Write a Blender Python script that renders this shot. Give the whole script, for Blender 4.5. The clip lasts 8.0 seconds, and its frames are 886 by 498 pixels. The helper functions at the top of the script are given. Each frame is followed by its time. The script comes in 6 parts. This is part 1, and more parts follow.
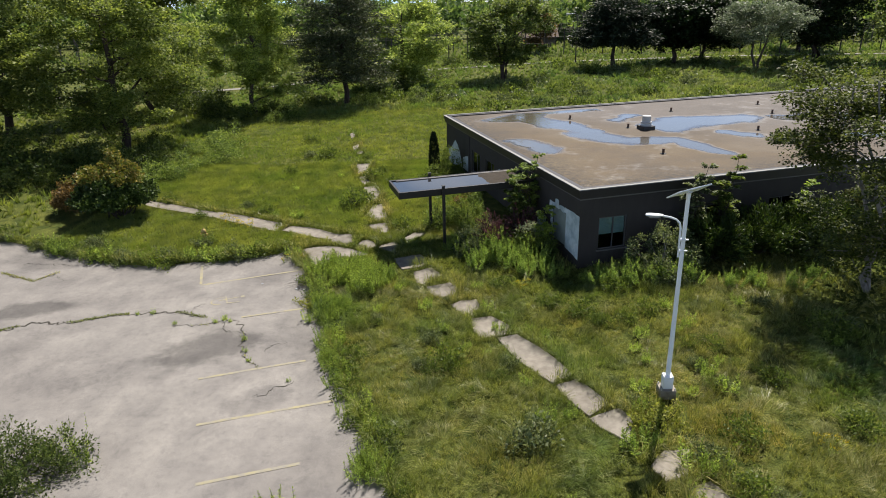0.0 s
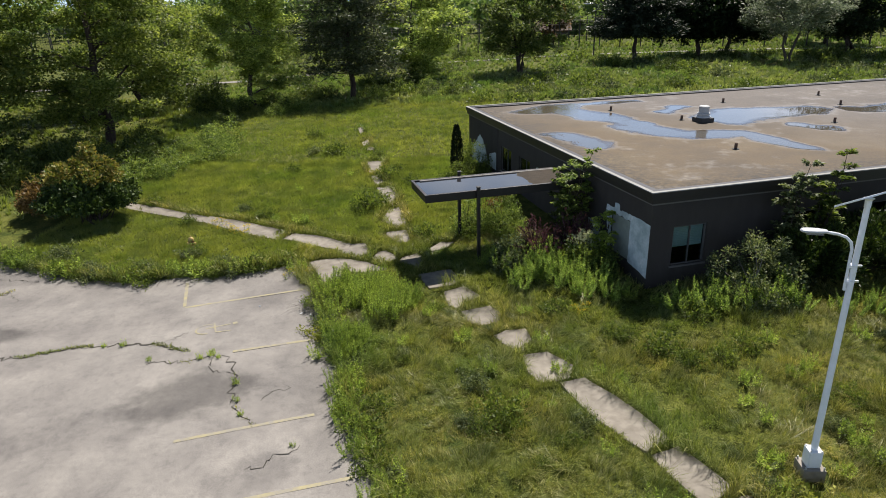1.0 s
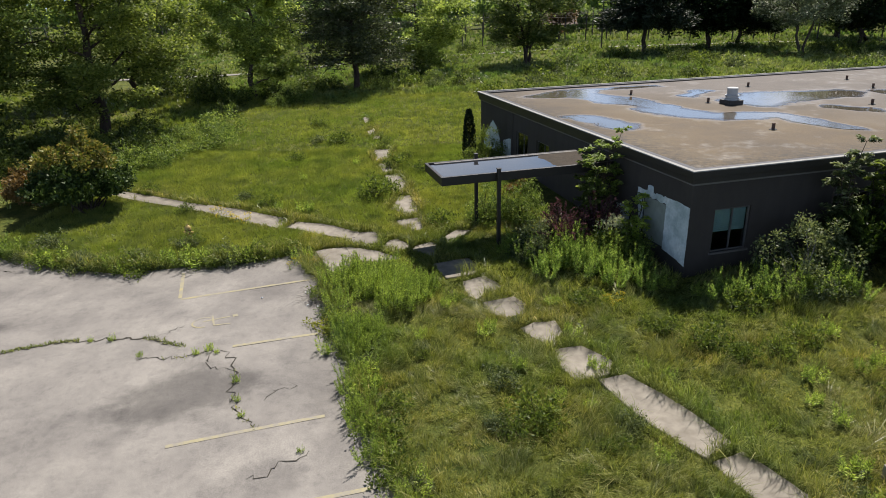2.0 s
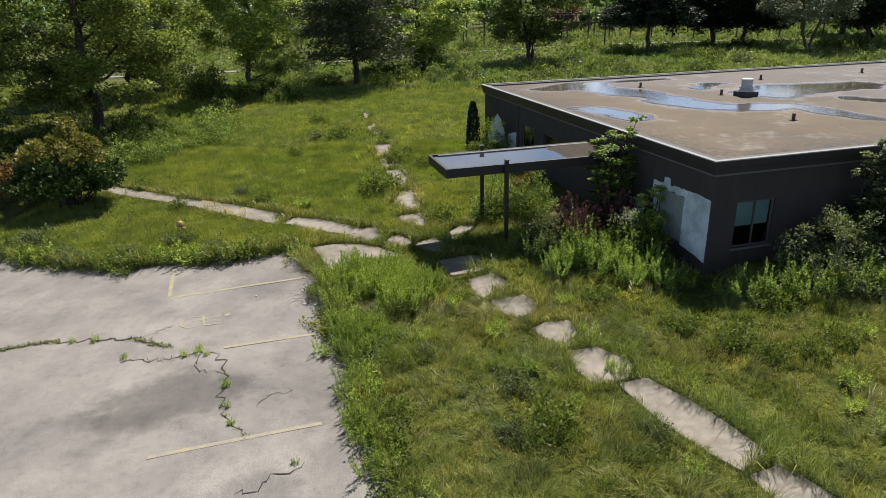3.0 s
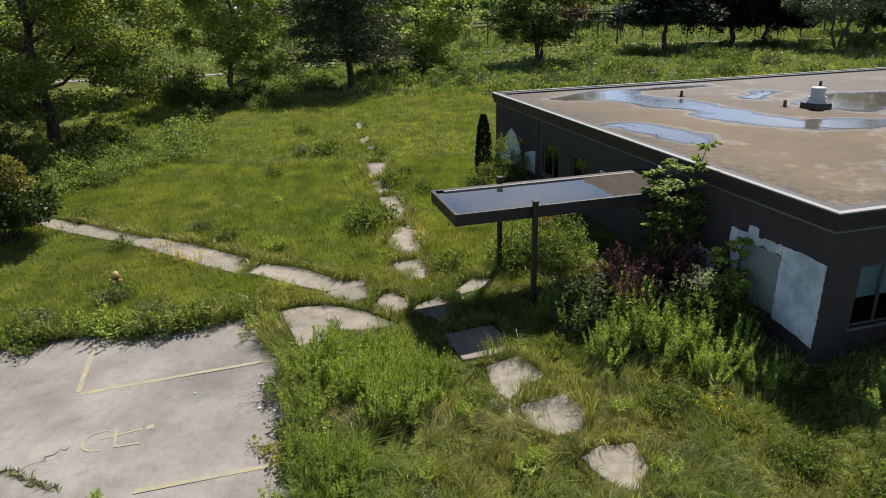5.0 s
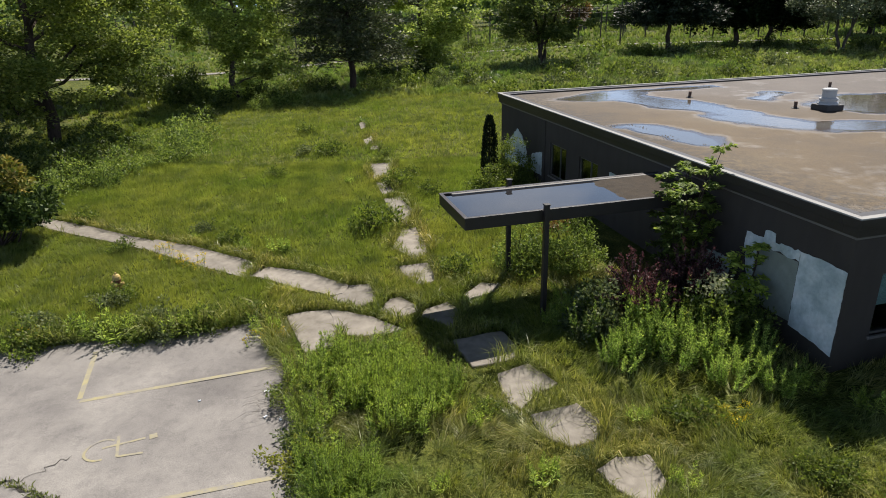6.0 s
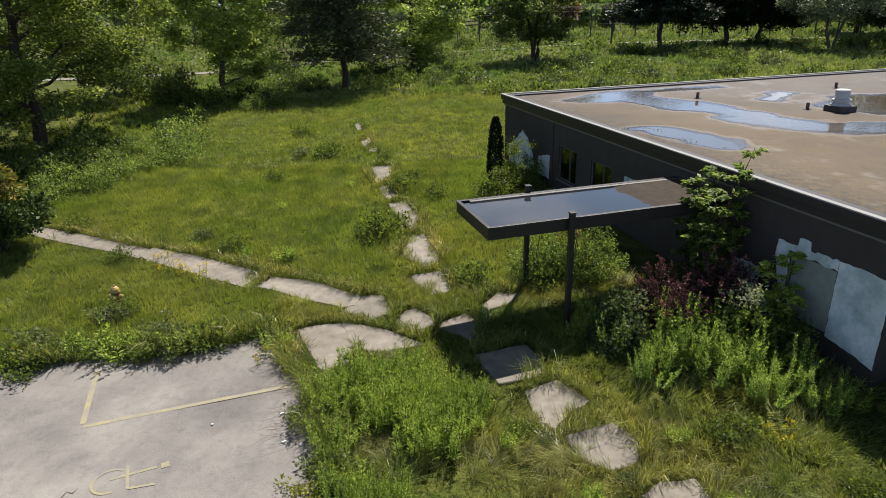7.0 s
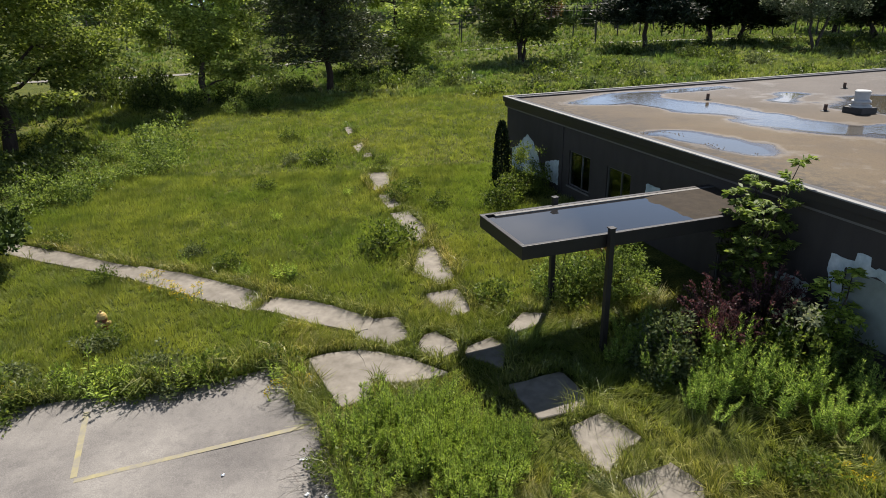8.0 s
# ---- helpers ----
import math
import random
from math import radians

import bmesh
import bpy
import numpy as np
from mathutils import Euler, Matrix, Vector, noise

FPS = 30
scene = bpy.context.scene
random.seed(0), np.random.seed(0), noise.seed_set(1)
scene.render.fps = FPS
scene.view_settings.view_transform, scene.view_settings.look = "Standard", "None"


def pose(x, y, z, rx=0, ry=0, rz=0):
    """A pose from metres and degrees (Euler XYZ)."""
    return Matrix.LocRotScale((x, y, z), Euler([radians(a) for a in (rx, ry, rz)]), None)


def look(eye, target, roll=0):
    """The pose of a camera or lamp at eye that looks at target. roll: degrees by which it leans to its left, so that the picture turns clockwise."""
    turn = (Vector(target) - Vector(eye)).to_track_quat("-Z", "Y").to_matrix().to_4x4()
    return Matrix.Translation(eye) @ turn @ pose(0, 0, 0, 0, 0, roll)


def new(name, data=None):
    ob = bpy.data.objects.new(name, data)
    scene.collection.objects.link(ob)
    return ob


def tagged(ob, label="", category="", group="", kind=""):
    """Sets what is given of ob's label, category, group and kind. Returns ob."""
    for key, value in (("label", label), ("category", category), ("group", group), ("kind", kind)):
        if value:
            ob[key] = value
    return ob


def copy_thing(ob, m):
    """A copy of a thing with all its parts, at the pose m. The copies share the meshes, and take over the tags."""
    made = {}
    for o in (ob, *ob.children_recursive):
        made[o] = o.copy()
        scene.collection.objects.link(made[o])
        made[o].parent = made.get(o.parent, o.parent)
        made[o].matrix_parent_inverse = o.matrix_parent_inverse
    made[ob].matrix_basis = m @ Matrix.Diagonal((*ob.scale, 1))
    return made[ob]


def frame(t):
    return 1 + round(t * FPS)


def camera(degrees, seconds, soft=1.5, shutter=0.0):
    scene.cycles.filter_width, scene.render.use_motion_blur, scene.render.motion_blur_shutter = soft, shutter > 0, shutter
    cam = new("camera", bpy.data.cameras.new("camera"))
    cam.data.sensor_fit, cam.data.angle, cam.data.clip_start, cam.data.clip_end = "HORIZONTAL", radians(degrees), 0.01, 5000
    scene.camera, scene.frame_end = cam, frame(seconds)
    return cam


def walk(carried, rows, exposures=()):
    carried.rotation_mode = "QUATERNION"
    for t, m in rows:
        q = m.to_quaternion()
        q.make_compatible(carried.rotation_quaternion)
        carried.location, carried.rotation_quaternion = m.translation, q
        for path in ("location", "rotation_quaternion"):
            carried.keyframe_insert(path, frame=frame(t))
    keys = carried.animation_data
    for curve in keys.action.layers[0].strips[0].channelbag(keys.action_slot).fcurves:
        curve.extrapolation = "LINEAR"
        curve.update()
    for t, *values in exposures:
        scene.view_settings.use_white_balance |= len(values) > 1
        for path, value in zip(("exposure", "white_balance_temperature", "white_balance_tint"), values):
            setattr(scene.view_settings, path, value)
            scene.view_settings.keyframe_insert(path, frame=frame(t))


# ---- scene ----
cam = camera(68.5, 8.0, 0.95)
PATH = [
    (0, (1.356, 1.155, 10.846), (1.215, 3.018, 10.132), -1.49),
    (0.5, (0.461, 3.884, 10.253), (0.320, 5.747, 9.539), -1.49),
    (1, (-0.233, 5.797, 9.638), (-0.375, 7.659, 8.922), -1.39),
    (1.5, (-0.676, 6.832, 9.089), (-0.820, 8.695, 8.375), -1.49),
    (2, (-0.935, 7.297, 8.569), (-1.078, 9.160, 7.855), -1.49),
    (3.5, (-1.241, 9.471, 7.848), (-1.383, 11.335, 7.139), -1.49),
    (4, (-1.362, 11.324, 7.733), (-1.506, 13.187, 7.022), -1.59),
    (4.5, (-1.587, 12.990, 7.764), (-1.731, 14.854, 7.053), -1.59),
    (6, (-1.949, 13.965, 7.762), (-2.092, 15.828, 7.049), -1.39),
    (6.5, (-2.301, 14.209, 7.787), (-2.443, 16.071, 7.072), -1.29),
    (7, (-2.804, 14.653, 7.791), (-2.901, 16.517, 7.073), -1.29),
    (7.5, (-3.383, 15.250, 7.763), (-3.453, 17.115, 7.044), -1.29),
    (8, (-3.915, 15.991, 7.744), (-3.940, 17.857, 7.024), -1.29),
]
walk(cam, [(t, look(eye, target, roll)) for t, eye, target, roll in PATH], [(0.0, 0.60, 6750, 12), (0.8, 0.58, 6750, 12), (2.0, 0.56, 6750, 12), (8.0, 0.58, 6750, 12)])

# ---- world, sun ----
SUN_TO = Vector((1.2, 3.3, 5.3)).normalized()
SUN_EL = math.asin(SUN_TO.z)
SUN_ROT = math.atan2(SUN_TO.x, SUN_TO.y)
world = bpy.data.worlds.new("sky")
scene.world = world
world.use_nodes = True
wn, wl = world.node_tree.nodes, world.node_tree.links
wn.clear()
sky = wn.new("ShaderNodeTexSky")
sky.sky_type = "NISHITA"
sky.sun_disc = False
sky.sun_elevation = SUN_EL
sky.sun_rotation = SUN_ROT
sky.air_density = 1.0
sky.dust_density = 0.15
sky.ozone_density = 2.0
cloud_co = wn.new("ShaderNodeTexCoord")
cloud_xyz = wn.new("ShaderNodeSeparateXYZ")
wl.new(cloud_co.outputs["Generated"], cloud_xyz.inputs[0])


def sky_math(op, a, b):
    node = wn.new("ShaderNodeMath")
    node.operation = op
    for sock, value in zip(node.inputs, (a, b)):
        if isinstance(value, float):
            sock.default_value = value
        else:
            wl.new(value, sock)
    return node.outputs[0]


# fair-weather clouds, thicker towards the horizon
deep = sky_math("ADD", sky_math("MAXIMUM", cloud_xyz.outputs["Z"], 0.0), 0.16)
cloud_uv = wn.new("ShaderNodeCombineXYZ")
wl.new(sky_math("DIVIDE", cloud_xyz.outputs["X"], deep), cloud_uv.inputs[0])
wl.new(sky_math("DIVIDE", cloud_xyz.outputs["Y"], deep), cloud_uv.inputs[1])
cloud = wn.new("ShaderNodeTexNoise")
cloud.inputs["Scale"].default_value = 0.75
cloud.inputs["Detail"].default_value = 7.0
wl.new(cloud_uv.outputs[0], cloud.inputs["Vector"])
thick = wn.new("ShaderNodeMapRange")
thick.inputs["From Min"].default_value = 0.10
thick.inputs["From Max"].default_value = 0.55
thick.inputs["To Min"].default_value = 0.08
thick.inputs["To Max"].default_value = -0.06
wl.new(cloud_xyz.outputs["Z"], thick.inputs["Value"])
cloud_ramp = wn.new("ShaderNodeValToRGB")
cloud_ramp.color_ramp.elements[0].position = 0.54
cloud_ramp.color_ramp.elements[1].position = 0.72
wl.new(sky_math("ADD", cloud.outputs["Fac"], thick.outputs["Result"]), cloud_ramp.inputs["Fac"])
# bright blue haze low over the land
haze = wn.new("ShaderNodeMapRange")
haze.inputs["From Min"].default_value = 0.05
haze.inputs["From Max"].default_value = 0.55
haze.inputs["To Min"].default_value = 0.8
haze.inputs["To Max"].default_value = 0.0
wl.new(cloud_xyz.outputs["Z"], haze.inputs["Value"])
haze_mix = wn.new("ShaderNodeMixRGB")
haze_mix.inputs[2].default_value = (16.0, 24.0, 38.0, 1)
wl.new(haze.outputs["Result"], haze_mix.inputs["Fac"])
wl.new(sky.outputs["Color"], haze_mix.inputs[1])
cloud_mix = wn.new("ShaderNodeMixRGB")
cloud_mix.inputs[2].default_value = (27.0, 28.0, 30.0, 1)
bg = wn.new("ShaderNodeBackground")
bg.inputs["Strength"].default_value = 0.0335
wout = wn.new("ShaderNodeOutputWorld")
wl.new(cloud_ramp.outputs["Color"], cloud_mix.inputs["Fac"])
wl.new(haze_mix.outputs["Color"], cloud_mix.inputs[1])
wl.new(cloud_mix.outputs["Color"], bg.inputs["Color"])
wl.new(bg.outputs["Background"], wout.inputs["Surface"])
sun_data = bpy.data.lights.new("sun", "SUN")
sun_data.energy = 5.6
sun_data.angle = radians(0.55)
sun_data.color = (1.0, 0.955, 0.88)
sun = new("sun", sun_data)
sun.matrix_world = look((20, 60, 80), Vector((20, 60, 80)) - SUN_TO)


# ---- materials ----
class Nodes:
    """A material with a principled surface, and short calls for its nodes."""

    def __init__(self, name, rough=0.8, metal=0.0, spec=0.4):
        self.mat = bpy.data.materials.new(name)
        self.mat.use_nodes = True
        self.tree = self.mat.node_tree
        self.n, self.l = self.tree.nodes, self.tree.links
        self.p = self.n["Principled BSDF"]
        self.p.inputs["Roughness"].default_value = rough
        self.p.inputs["Metallic"].default_value = metal
        self.p.inputs["Specular IOR Level"].default_value = spec
        geo = self.n.new("ShaderNodeNewGeometry")
        self.pos, self.island = geo.outputs["Position"], geo.outputs["Random Per Island"]
        self.rand = self.n.new("ShaderNodeObjectInfo").outputs["Random"]

    def noise(self, scale, detail=4.0, rough=0.55, vec=None, stretch=None):
        node = self.n.new("ShaderNodeTexNoise")
        node.inputs["Scale"].default_value = scale
        node.inputs["Detail"].default_value = detail
        node.inputs["Roughness"].default_value = rough
        v = vec or self.pos
        if stretch:
            m = self.n.new("ShaderNodeMapping")
            m.inputs["Scale"].default_value = stretch
            self.l.new(v, m.inputs["Vector"])
            v = m.outputs["Vector"]
        self.l.new(v, node.inputs["Vector"])
        return node.outputs["Fac"]

    def ramp(self, fac, stops):
        node = self.n.new("ShaderNodeValToRGB")
        el = node.color_ramp.elements
        while len(el) < len(stops):
            el.new(0.5)
        for e, (at, c) in zip(el, stops):
            e.position = at
            e.color = (*c, 1) if len(c) == 3 else c
        self.l.new(fac, node.inputs["Fac"])
        return node.outputs["Color"]

    def mask(self, fac, lo, hi):
        node = self.n.new("ShaderNodeMapRange")
        node.inputs["From Min"].default_value = lo
        node.inputs["From Max"].default_value = hi
        self.l.new(fac, node.inputs["Value"])
        return node.outputs["Result"]

    def mix(self, fac, a, b, kind="MIX"):
        node = self.n.new("ShaderNodeMixRGB")
        node.blend_type = kind
        for sock, value in ((node.inputs[0], fac), (node.inputs[1], a), (node.inputs[2], b)):
            if isinstance(value, (int, float)):
                sock.default_value = value
            elif isinstance(value, tuple):
                sock.default_value = (*value, 1)
            else:
                self.l.new(value, sock)
        return node.outputs["Color"]

    def math(self, op, a, b):
        node = self.n.new("ShaderNodeMath")
        node.operation = op
        for sock, value in zip(node.inputs, (a, b)):
            if isinstance(value, (int, float)):
                sock.default_value = value
            else:
                self.l.new(value, sock)
        return node.outputs[0]

    def colour(self, socket):
        self.l.new(socket, self.p.inputs["Base Color"])
        return self

    def rough(self, socket):
        self.l.new(socket, self.p.inputs["Roughness"])
        return self

    def bump(self, fac, strength=0.3, distance=0.02):
        node = self.n.new("ShaderNodeBump")
        node.inputs["Strength"].default_value = strength
        node.inputs["Distance"].default_value = distance
        self.l.new(fac, node.inputs["Height"])
        self.l.new(node.outputs["Normal"], self.p.inputs["Normal"])
        return self

    def thin_leaf(self, colour, amount, tint=(1.0, 1.0, 0.45)):
        """Light passes through the leaf."""
        tr = self.n.new("ShaderNodeBsdfTranslucent")
        self.l.new(self.mix(1.0, colour, tint, "MULTIPLY"), tr.inputs["Color"])
        mixer = self.n.new("ShaderNodeMixShader")
        mixer.inputs["Fac"].default_value = amount
        self.l.new(self.p.outputs[0], mixer.inputs[1])
        self.l.new(tr.outputs[0], mixer.inputs[2])
        self.l.new(mixer.outputs[0], self.n["Material Output"].inputs["Surface"])
        return self


def leaf_material(name, dark, mid, light, through_light=0.45, patch=0.35, rough=0.5, tint=(1.0, 1.0, 0.6), glow=1.5):
    k = Nodes(name, rough=rough, spec=0.2)
    a = k.ramp(k.island, [(0.0, dark), (0.5, mid), (1.0, light)])
    big = k.ramp(k.noise(patch, 3.0), [(0.3, (0.62, 0.68, 0.6)), (0.7, (1.25, 1.2, 1.05))])
    c = k.mix(1.0, a, big, "MULTIPLY")
    k.colour(c)
    k.thin_leaf(c, through_light, tuple(t * glow for t in tint))
    return k.mat


def plain_material(name, colour, rough=0.6, metal=0.0, vary=0.18, scale=3.0, bump=0.1):
    k = Nodes(name, rough=rough, metal=metal)
    n1, n2 = k.noise(scale, 5.0), k.noise(scale * 14, 3.0)
    lo = tuple(c * (1 - vary) for c in colour)
    hi = tuple(min(1.0, c * (1 + vary)) for c in colour)
    c = k.mix(0.35, k.ramp(n1, [(0.3, lo), (0.7, hi)]), k.ramp(n2, [(0.35, lo), (0.65, hi)]))
    k.colour(c).bump(n2, bump, 0.01)
    return k.mat


def grass_material(name, gain=1.0, fresh=0.5, straw=1.0, patchy=1.0, hue=(1, 1, 1), even=0.0):
    k = Nodes(name, rough=0.42, spec=0.5)
    g, t = gain, straw
    a = k.ramp(k.island, [(0.0, (0.03 * g, 0.04 * g, 0.008 * g)), (0.45, (0.12 * g, 0.142 * g, 0.028 * g)), (0.82, (0.23 * g, 0.24 * g, 0.07 * g)), (1.0, ((0.24 + 0.14 * t) * g, (0.25 + 0.08 * t) * g, (0.08 + 0.10 * t) * g))])
    a = k.mix(even, a, (0.145 * g, 0.168 * g, 0.036 * g))
    e = 0.3 * patchy
    big = k.ramp(k.noise(0.2, 4.0), [(0.33, (1 - e, 1 - 0.3 * e, 1 - e)), (0.5, (1.0, 1.0, 1.0)), (0.66, (1 + 1.1 * e, 1 + 0.55 * e, 1 + 0.9 * e))])
    mid = k.ramp(k.noise(1.1, 3.0), [(0.32, (0.62, 0.68, 0.62)), (0.68, (1.32, 1.24, 1.2))])
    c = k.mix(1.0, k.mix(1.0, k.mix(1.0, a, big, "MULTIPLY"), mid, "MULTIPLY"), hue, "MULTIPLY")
    k.colour(c)
    k.thin_leaf(c, fresh, (1.25, 1.25, 0.6))
    return k.mat


def ground_material():
    k = Nodes("meadow soil", rough=0.95, spec=0.1)
    n1, n2, n3 = k.noise(0.15, 5.0), k.noise(1.6, 6.0), k.noise(18.0, 5.0)
    a = k.ramp(n1, [(0.32, (0.066, 0.082, 0.022)), (0.55, (0.092, 0.105, 0.031)), (0.72, (0.12, 0.118, 0.046))])
    b = k.ramp(n2, [(0.35, (0.5, 0.6, 0.5)), (0.65, (1.3, 1.25, 1.1))])
    d = k.ramp(n3, [(0.3, (0.45, 0.5, 0.45)), (0.7, (1.4, 1.35, 1.2))])
    k.colour(k.mix(1.0, k.mix(1.0, a, b, "MULTIPLY"), d, "MULTIPLY")).bump(n3, 0.8, 0.08)
    return k.mat


def asphalt_material():
    k = Nodes("weathered pale asphalt", rough=0.85, spec=0.3)
    big, mid, fine = k.noise(0.16, 5.0, 0.6), k.noise(0.7, 6.0, 0.6), k.noise(55.0, 3.0)
    streak = k.noise(0.45, 4.0, 0.5, stretch=(1.0, 0.25, 1.0))
    a = k.ramp(big, [(0.34, (0.172, 0.161, 0.152)), (0.5, (0.212, 0.20, 0.188)), (0.68, (0.245, 0.232, 0.216))])
    b = k.ramp(mid, [(0.32, (0.76, 0.76, 0.77)), (0.6, (1.07, 1.07, 1.06))])
    s = k.ramp(streak, [(0.35, (0.88, 0.88, 0.89)), (0.6, (1.05, 1.05, 1.05))])
    f = k.ramp(fine, [(0.3, (0.72, 0.72, 0.72)), (0.7, (1.22, 1.22, 1.22))])
    scuff = k.ramp(k.noise(5.0, 9.0, 0.7), [(0.34, (0.84, 0.84, 0.85)), (0.5, (1.0, 1.0, 1.0)), (0.66, (1.05, 1.05, 1.05))])
    c = k.mix(1.0, k.mix(1.0, k.mix(1.0, a, b, "MULTIPLY"), s, "MULTIPLY"), scuff, "MULTIPLY")
    for cx, cy, rx, ry, turn, dark in ((-8.2, 20.0, 1.5, 1.2, 20, 0.56), (-16.4, 22.6, 1.4, 0.7, 10, 0.58), (-5.3, 20.2, 0.9, 1.6, 20, 0.8), (-8.6, 24.9, 1.6, 1.0, 20, 0.87), (-5.4, 16.9, 1.0, 0.7, 20, 0.8), (-10.0, 18.3, 1.6, 0.9, 20, 0.82), (-13.0, 25.4, 1.5, 0.7, 10, 0.85), (-19.0, 27.2, 2.2, 0.7, -10, 0.78)):
        m = k.n.new("ShaderNodeMapping")
        m.vector_type = "TEXTURE"
        m.inputs["Location"].default_value = (cx, cy, 0)
        m.inputs["Rotation"].default_value = (0, 0, radians(turn))
        m.inputs["Scale"].default_value = (rx, ry, 1000)
        k.l.new(k.pos, m.inputs["Vector"])
        ln = k.n.new("ShaderNodeVectorMath")
        ln.operation = "LENGTH"
        k.l.new(m.outputs["Vector"], ln.inputs[0])
        edge = k.math("ADD", ln.outputs["Value"], k.math("MULTIPLY", mid, 1.5))
        c = k.mix(k.mask(edge, 1.95, 1.5), c, k.mix(1.0, c, (dark, dark, dark * 1.01), "MULTIPLY"))
    k.colour(k.mix(1.0, c, f, "MULTIPLY")).bump(fine, 0.35, 0.01)
    return k.mat


def concrete_material():
    k = Nodes("old pale concrete", rough=0.9, spec=0.25)
    n1, n2, n3 = k.noise(0.9, 6.0), k.noise(5.0, 5.0), k.noise(70.0, 3.0)
    a = k.ramp(n1, [(0.32, (0.185, 0.170, 0.148)), (0.65, (0.262, 0.242, 0.214))])
    b = k.ramp(n2, [(0.3, (0.78, 0.77, 0.75)), (0.65, (1.08, 1.08, 1.07))])
    o = k.ramp(k.rand, [(0.0, (0.86, 0.86, 0.86)), (1.0, (1.08, 1.07, 1.06))])
    k.colour(k.mix(1.0, k.mix(1.0, a, b, "MULTIPLY"), o, "MULTIPLY")).bump(n3, 0.3, 0.01)
    return k.mat


def line_material():
    k = Nodes("worn yellow road paint", rough=0.8)
    wear = k.mask(k.noise(3.0, 8.0, 0.75), 0.36, 0.62)
    paint = k.ramp(k.noise(9.0, 4.0), [(0.3, (0.275, 0.245, 0.13)), (0.7, (0.325, 0.29, 0.16))])
    k.colour(k.mix(wear, paint, (0.21, 0.198, 0.18)))
    return k.mat


def roof_material():
    k = Nodes("gravelled roof membrane with silt", rough=0.9, spec=0.4)
    n1, n2, n3 = k.noise(0.28, 6.0, 0.6), k.noise(1.6, 6.0), k.noise(40.0, 3.0)
    local = k.n.new("ShaderNodeSeparateXYZ")
    k.l.new(k.n.new("ShaderNodeTexCoord").outputs["Object"], local.inputs[0])
    silt = k.ramp(n1, [(0.32, (0.056, 0.039, 0.021)), (0.52, (0.08, 0.054, 0.025)), (0.7, (0.097, 0.069, 0.033))])
    bare = k.ramp(n1, [(0.32, (0.066, 0.056, 0.049)), (0.52, (0.086, 0.073, 0.064)), (0.7, (0.102, 0.088, 0.077))])
    far = k.math("ADD", k.math("ADD", local.outputs["X"], local.outputs["Y"]), k.math("MULTIPLY", n1, 16.0))
    a = k.mix(k.mask(far, 22.0, 34.0), silt, bare)
    b = k.ramp(n2, [(0.3, (0.9, 0.9, 0.91)), (0.5, (1.0, 1.0, 1.0)), (0.68, (1.06, 1.05, 1.03))])
    f = k.ramp(n3, [(0.3, (0.68, 0.68, 0.68)), (0.7, (1.25, 1.25, 1.25))])
    c = k.mix(1.0, k.mix(1.0, a, b, "MULTIPLY"), f, "MULTIPLY")
    edge = k.math("MINIMUM", local.outputs["X"], local.outputs["Y"])
    edge = k.math("ADD", edge, k.math("MULTIPLY", k.noise(1.2, 6.0, 0.7), 2.4))
    specks = k.mask(k.noise(4.0, 8.0, 0.75), 0.43, 0.56)
    grit_on = k.math("MULTIPLY", k.mask(edge, 3.4, 1.5), specks)
    c = k.mix(grit_on, c, (0.022, 0.018, 0.015))
    grit = k.math("ADD", local.outputs["Z"], k.math("MULTIPLY", k.noise(2.5, 6.0, 0.65), 0.012))
    dry = k.mask(grit, ROOF_WATER + 0.005, ROOF_WATER + 0.020)
    k.colour(k.mix(dry, k.mix(1.0, c, (0.78, 0.78, 0.8), "MULTIPLY"), c))
    k.rough(k.ramp(dry, [(0.0, (0.10, 0.10, 0.10)), (0.5, (0.16, 0.16, 0.16)), (1.0, (0.8, 0.8, 0.8))]))
    node = k.n.new("ShaderNodeBump")
    node.inputs["Distance"].default_value = 0.01
    k.l.new(k.math("MULTIPLY", dry, 0.4), node.inputs["Strength"])
    k.l.new(n3, node.inputs["Height"])
    k.l.new(node.outputs["Normal"], k.p.inputs["Normal"])
    return k.mat


def water_material(name, colour=(0.025, 0.025, 0.022), ripple=0.012, scale=2.5, calm=0.0):
    """Shallow water; calm: the share of the ripple that dies away in sheltered stretches."""
    k = Nodes(name, rough=0.03, spec=0.5)
    k.p.inputs["Base Color"].default_value = (*colour, 1)
    k.p.inputs["IOR"].default_value = 1.48
    node = k.n.new("ShaderNodeBump")
    node.inputs["Distance"].default_value = 0.05
    shelter = k.mask(k.noise(0.16, 2.0), 0.60, 0.50)
    k.l.new(k.math("MULTIPLY", k.math("ADD", k.math("MULTIPLY", shelter, calm), 1.0 - calm), ripple), node.inputs["Strength"])
    k.l.new(k.noise(scale, 3.0), node.inputs["Height"])
    k.l.new(node.outputs["Normal"], k.p.inputs["Normal"])
    return k.mat


def wall_material():
    k = Nodes("dark taupe painted stucco", rough=0.85, spec=0.25)
    n1, n2, n3 = k.noise(0.5, 5.0), k.noise(3.0, 5.0, stretch=(1, 1, 0.25)), k.noise(60.0, 3.0)
    a = k.ramp(n1, [(0.3, (0.042, 0.037, 0.034)), (0.7, (0.051, 0.045, 0.0415))])
    b = k.ramp(n2, [(0.3, (0.88, 0.88, 0.88)), (0.7, (1.08, 1.08, 1.08))])
    k.colour(k.mix(1.0, a, b, "MULTIPLY")).bump(n3, 0.25, 0.008)
    return k.mat


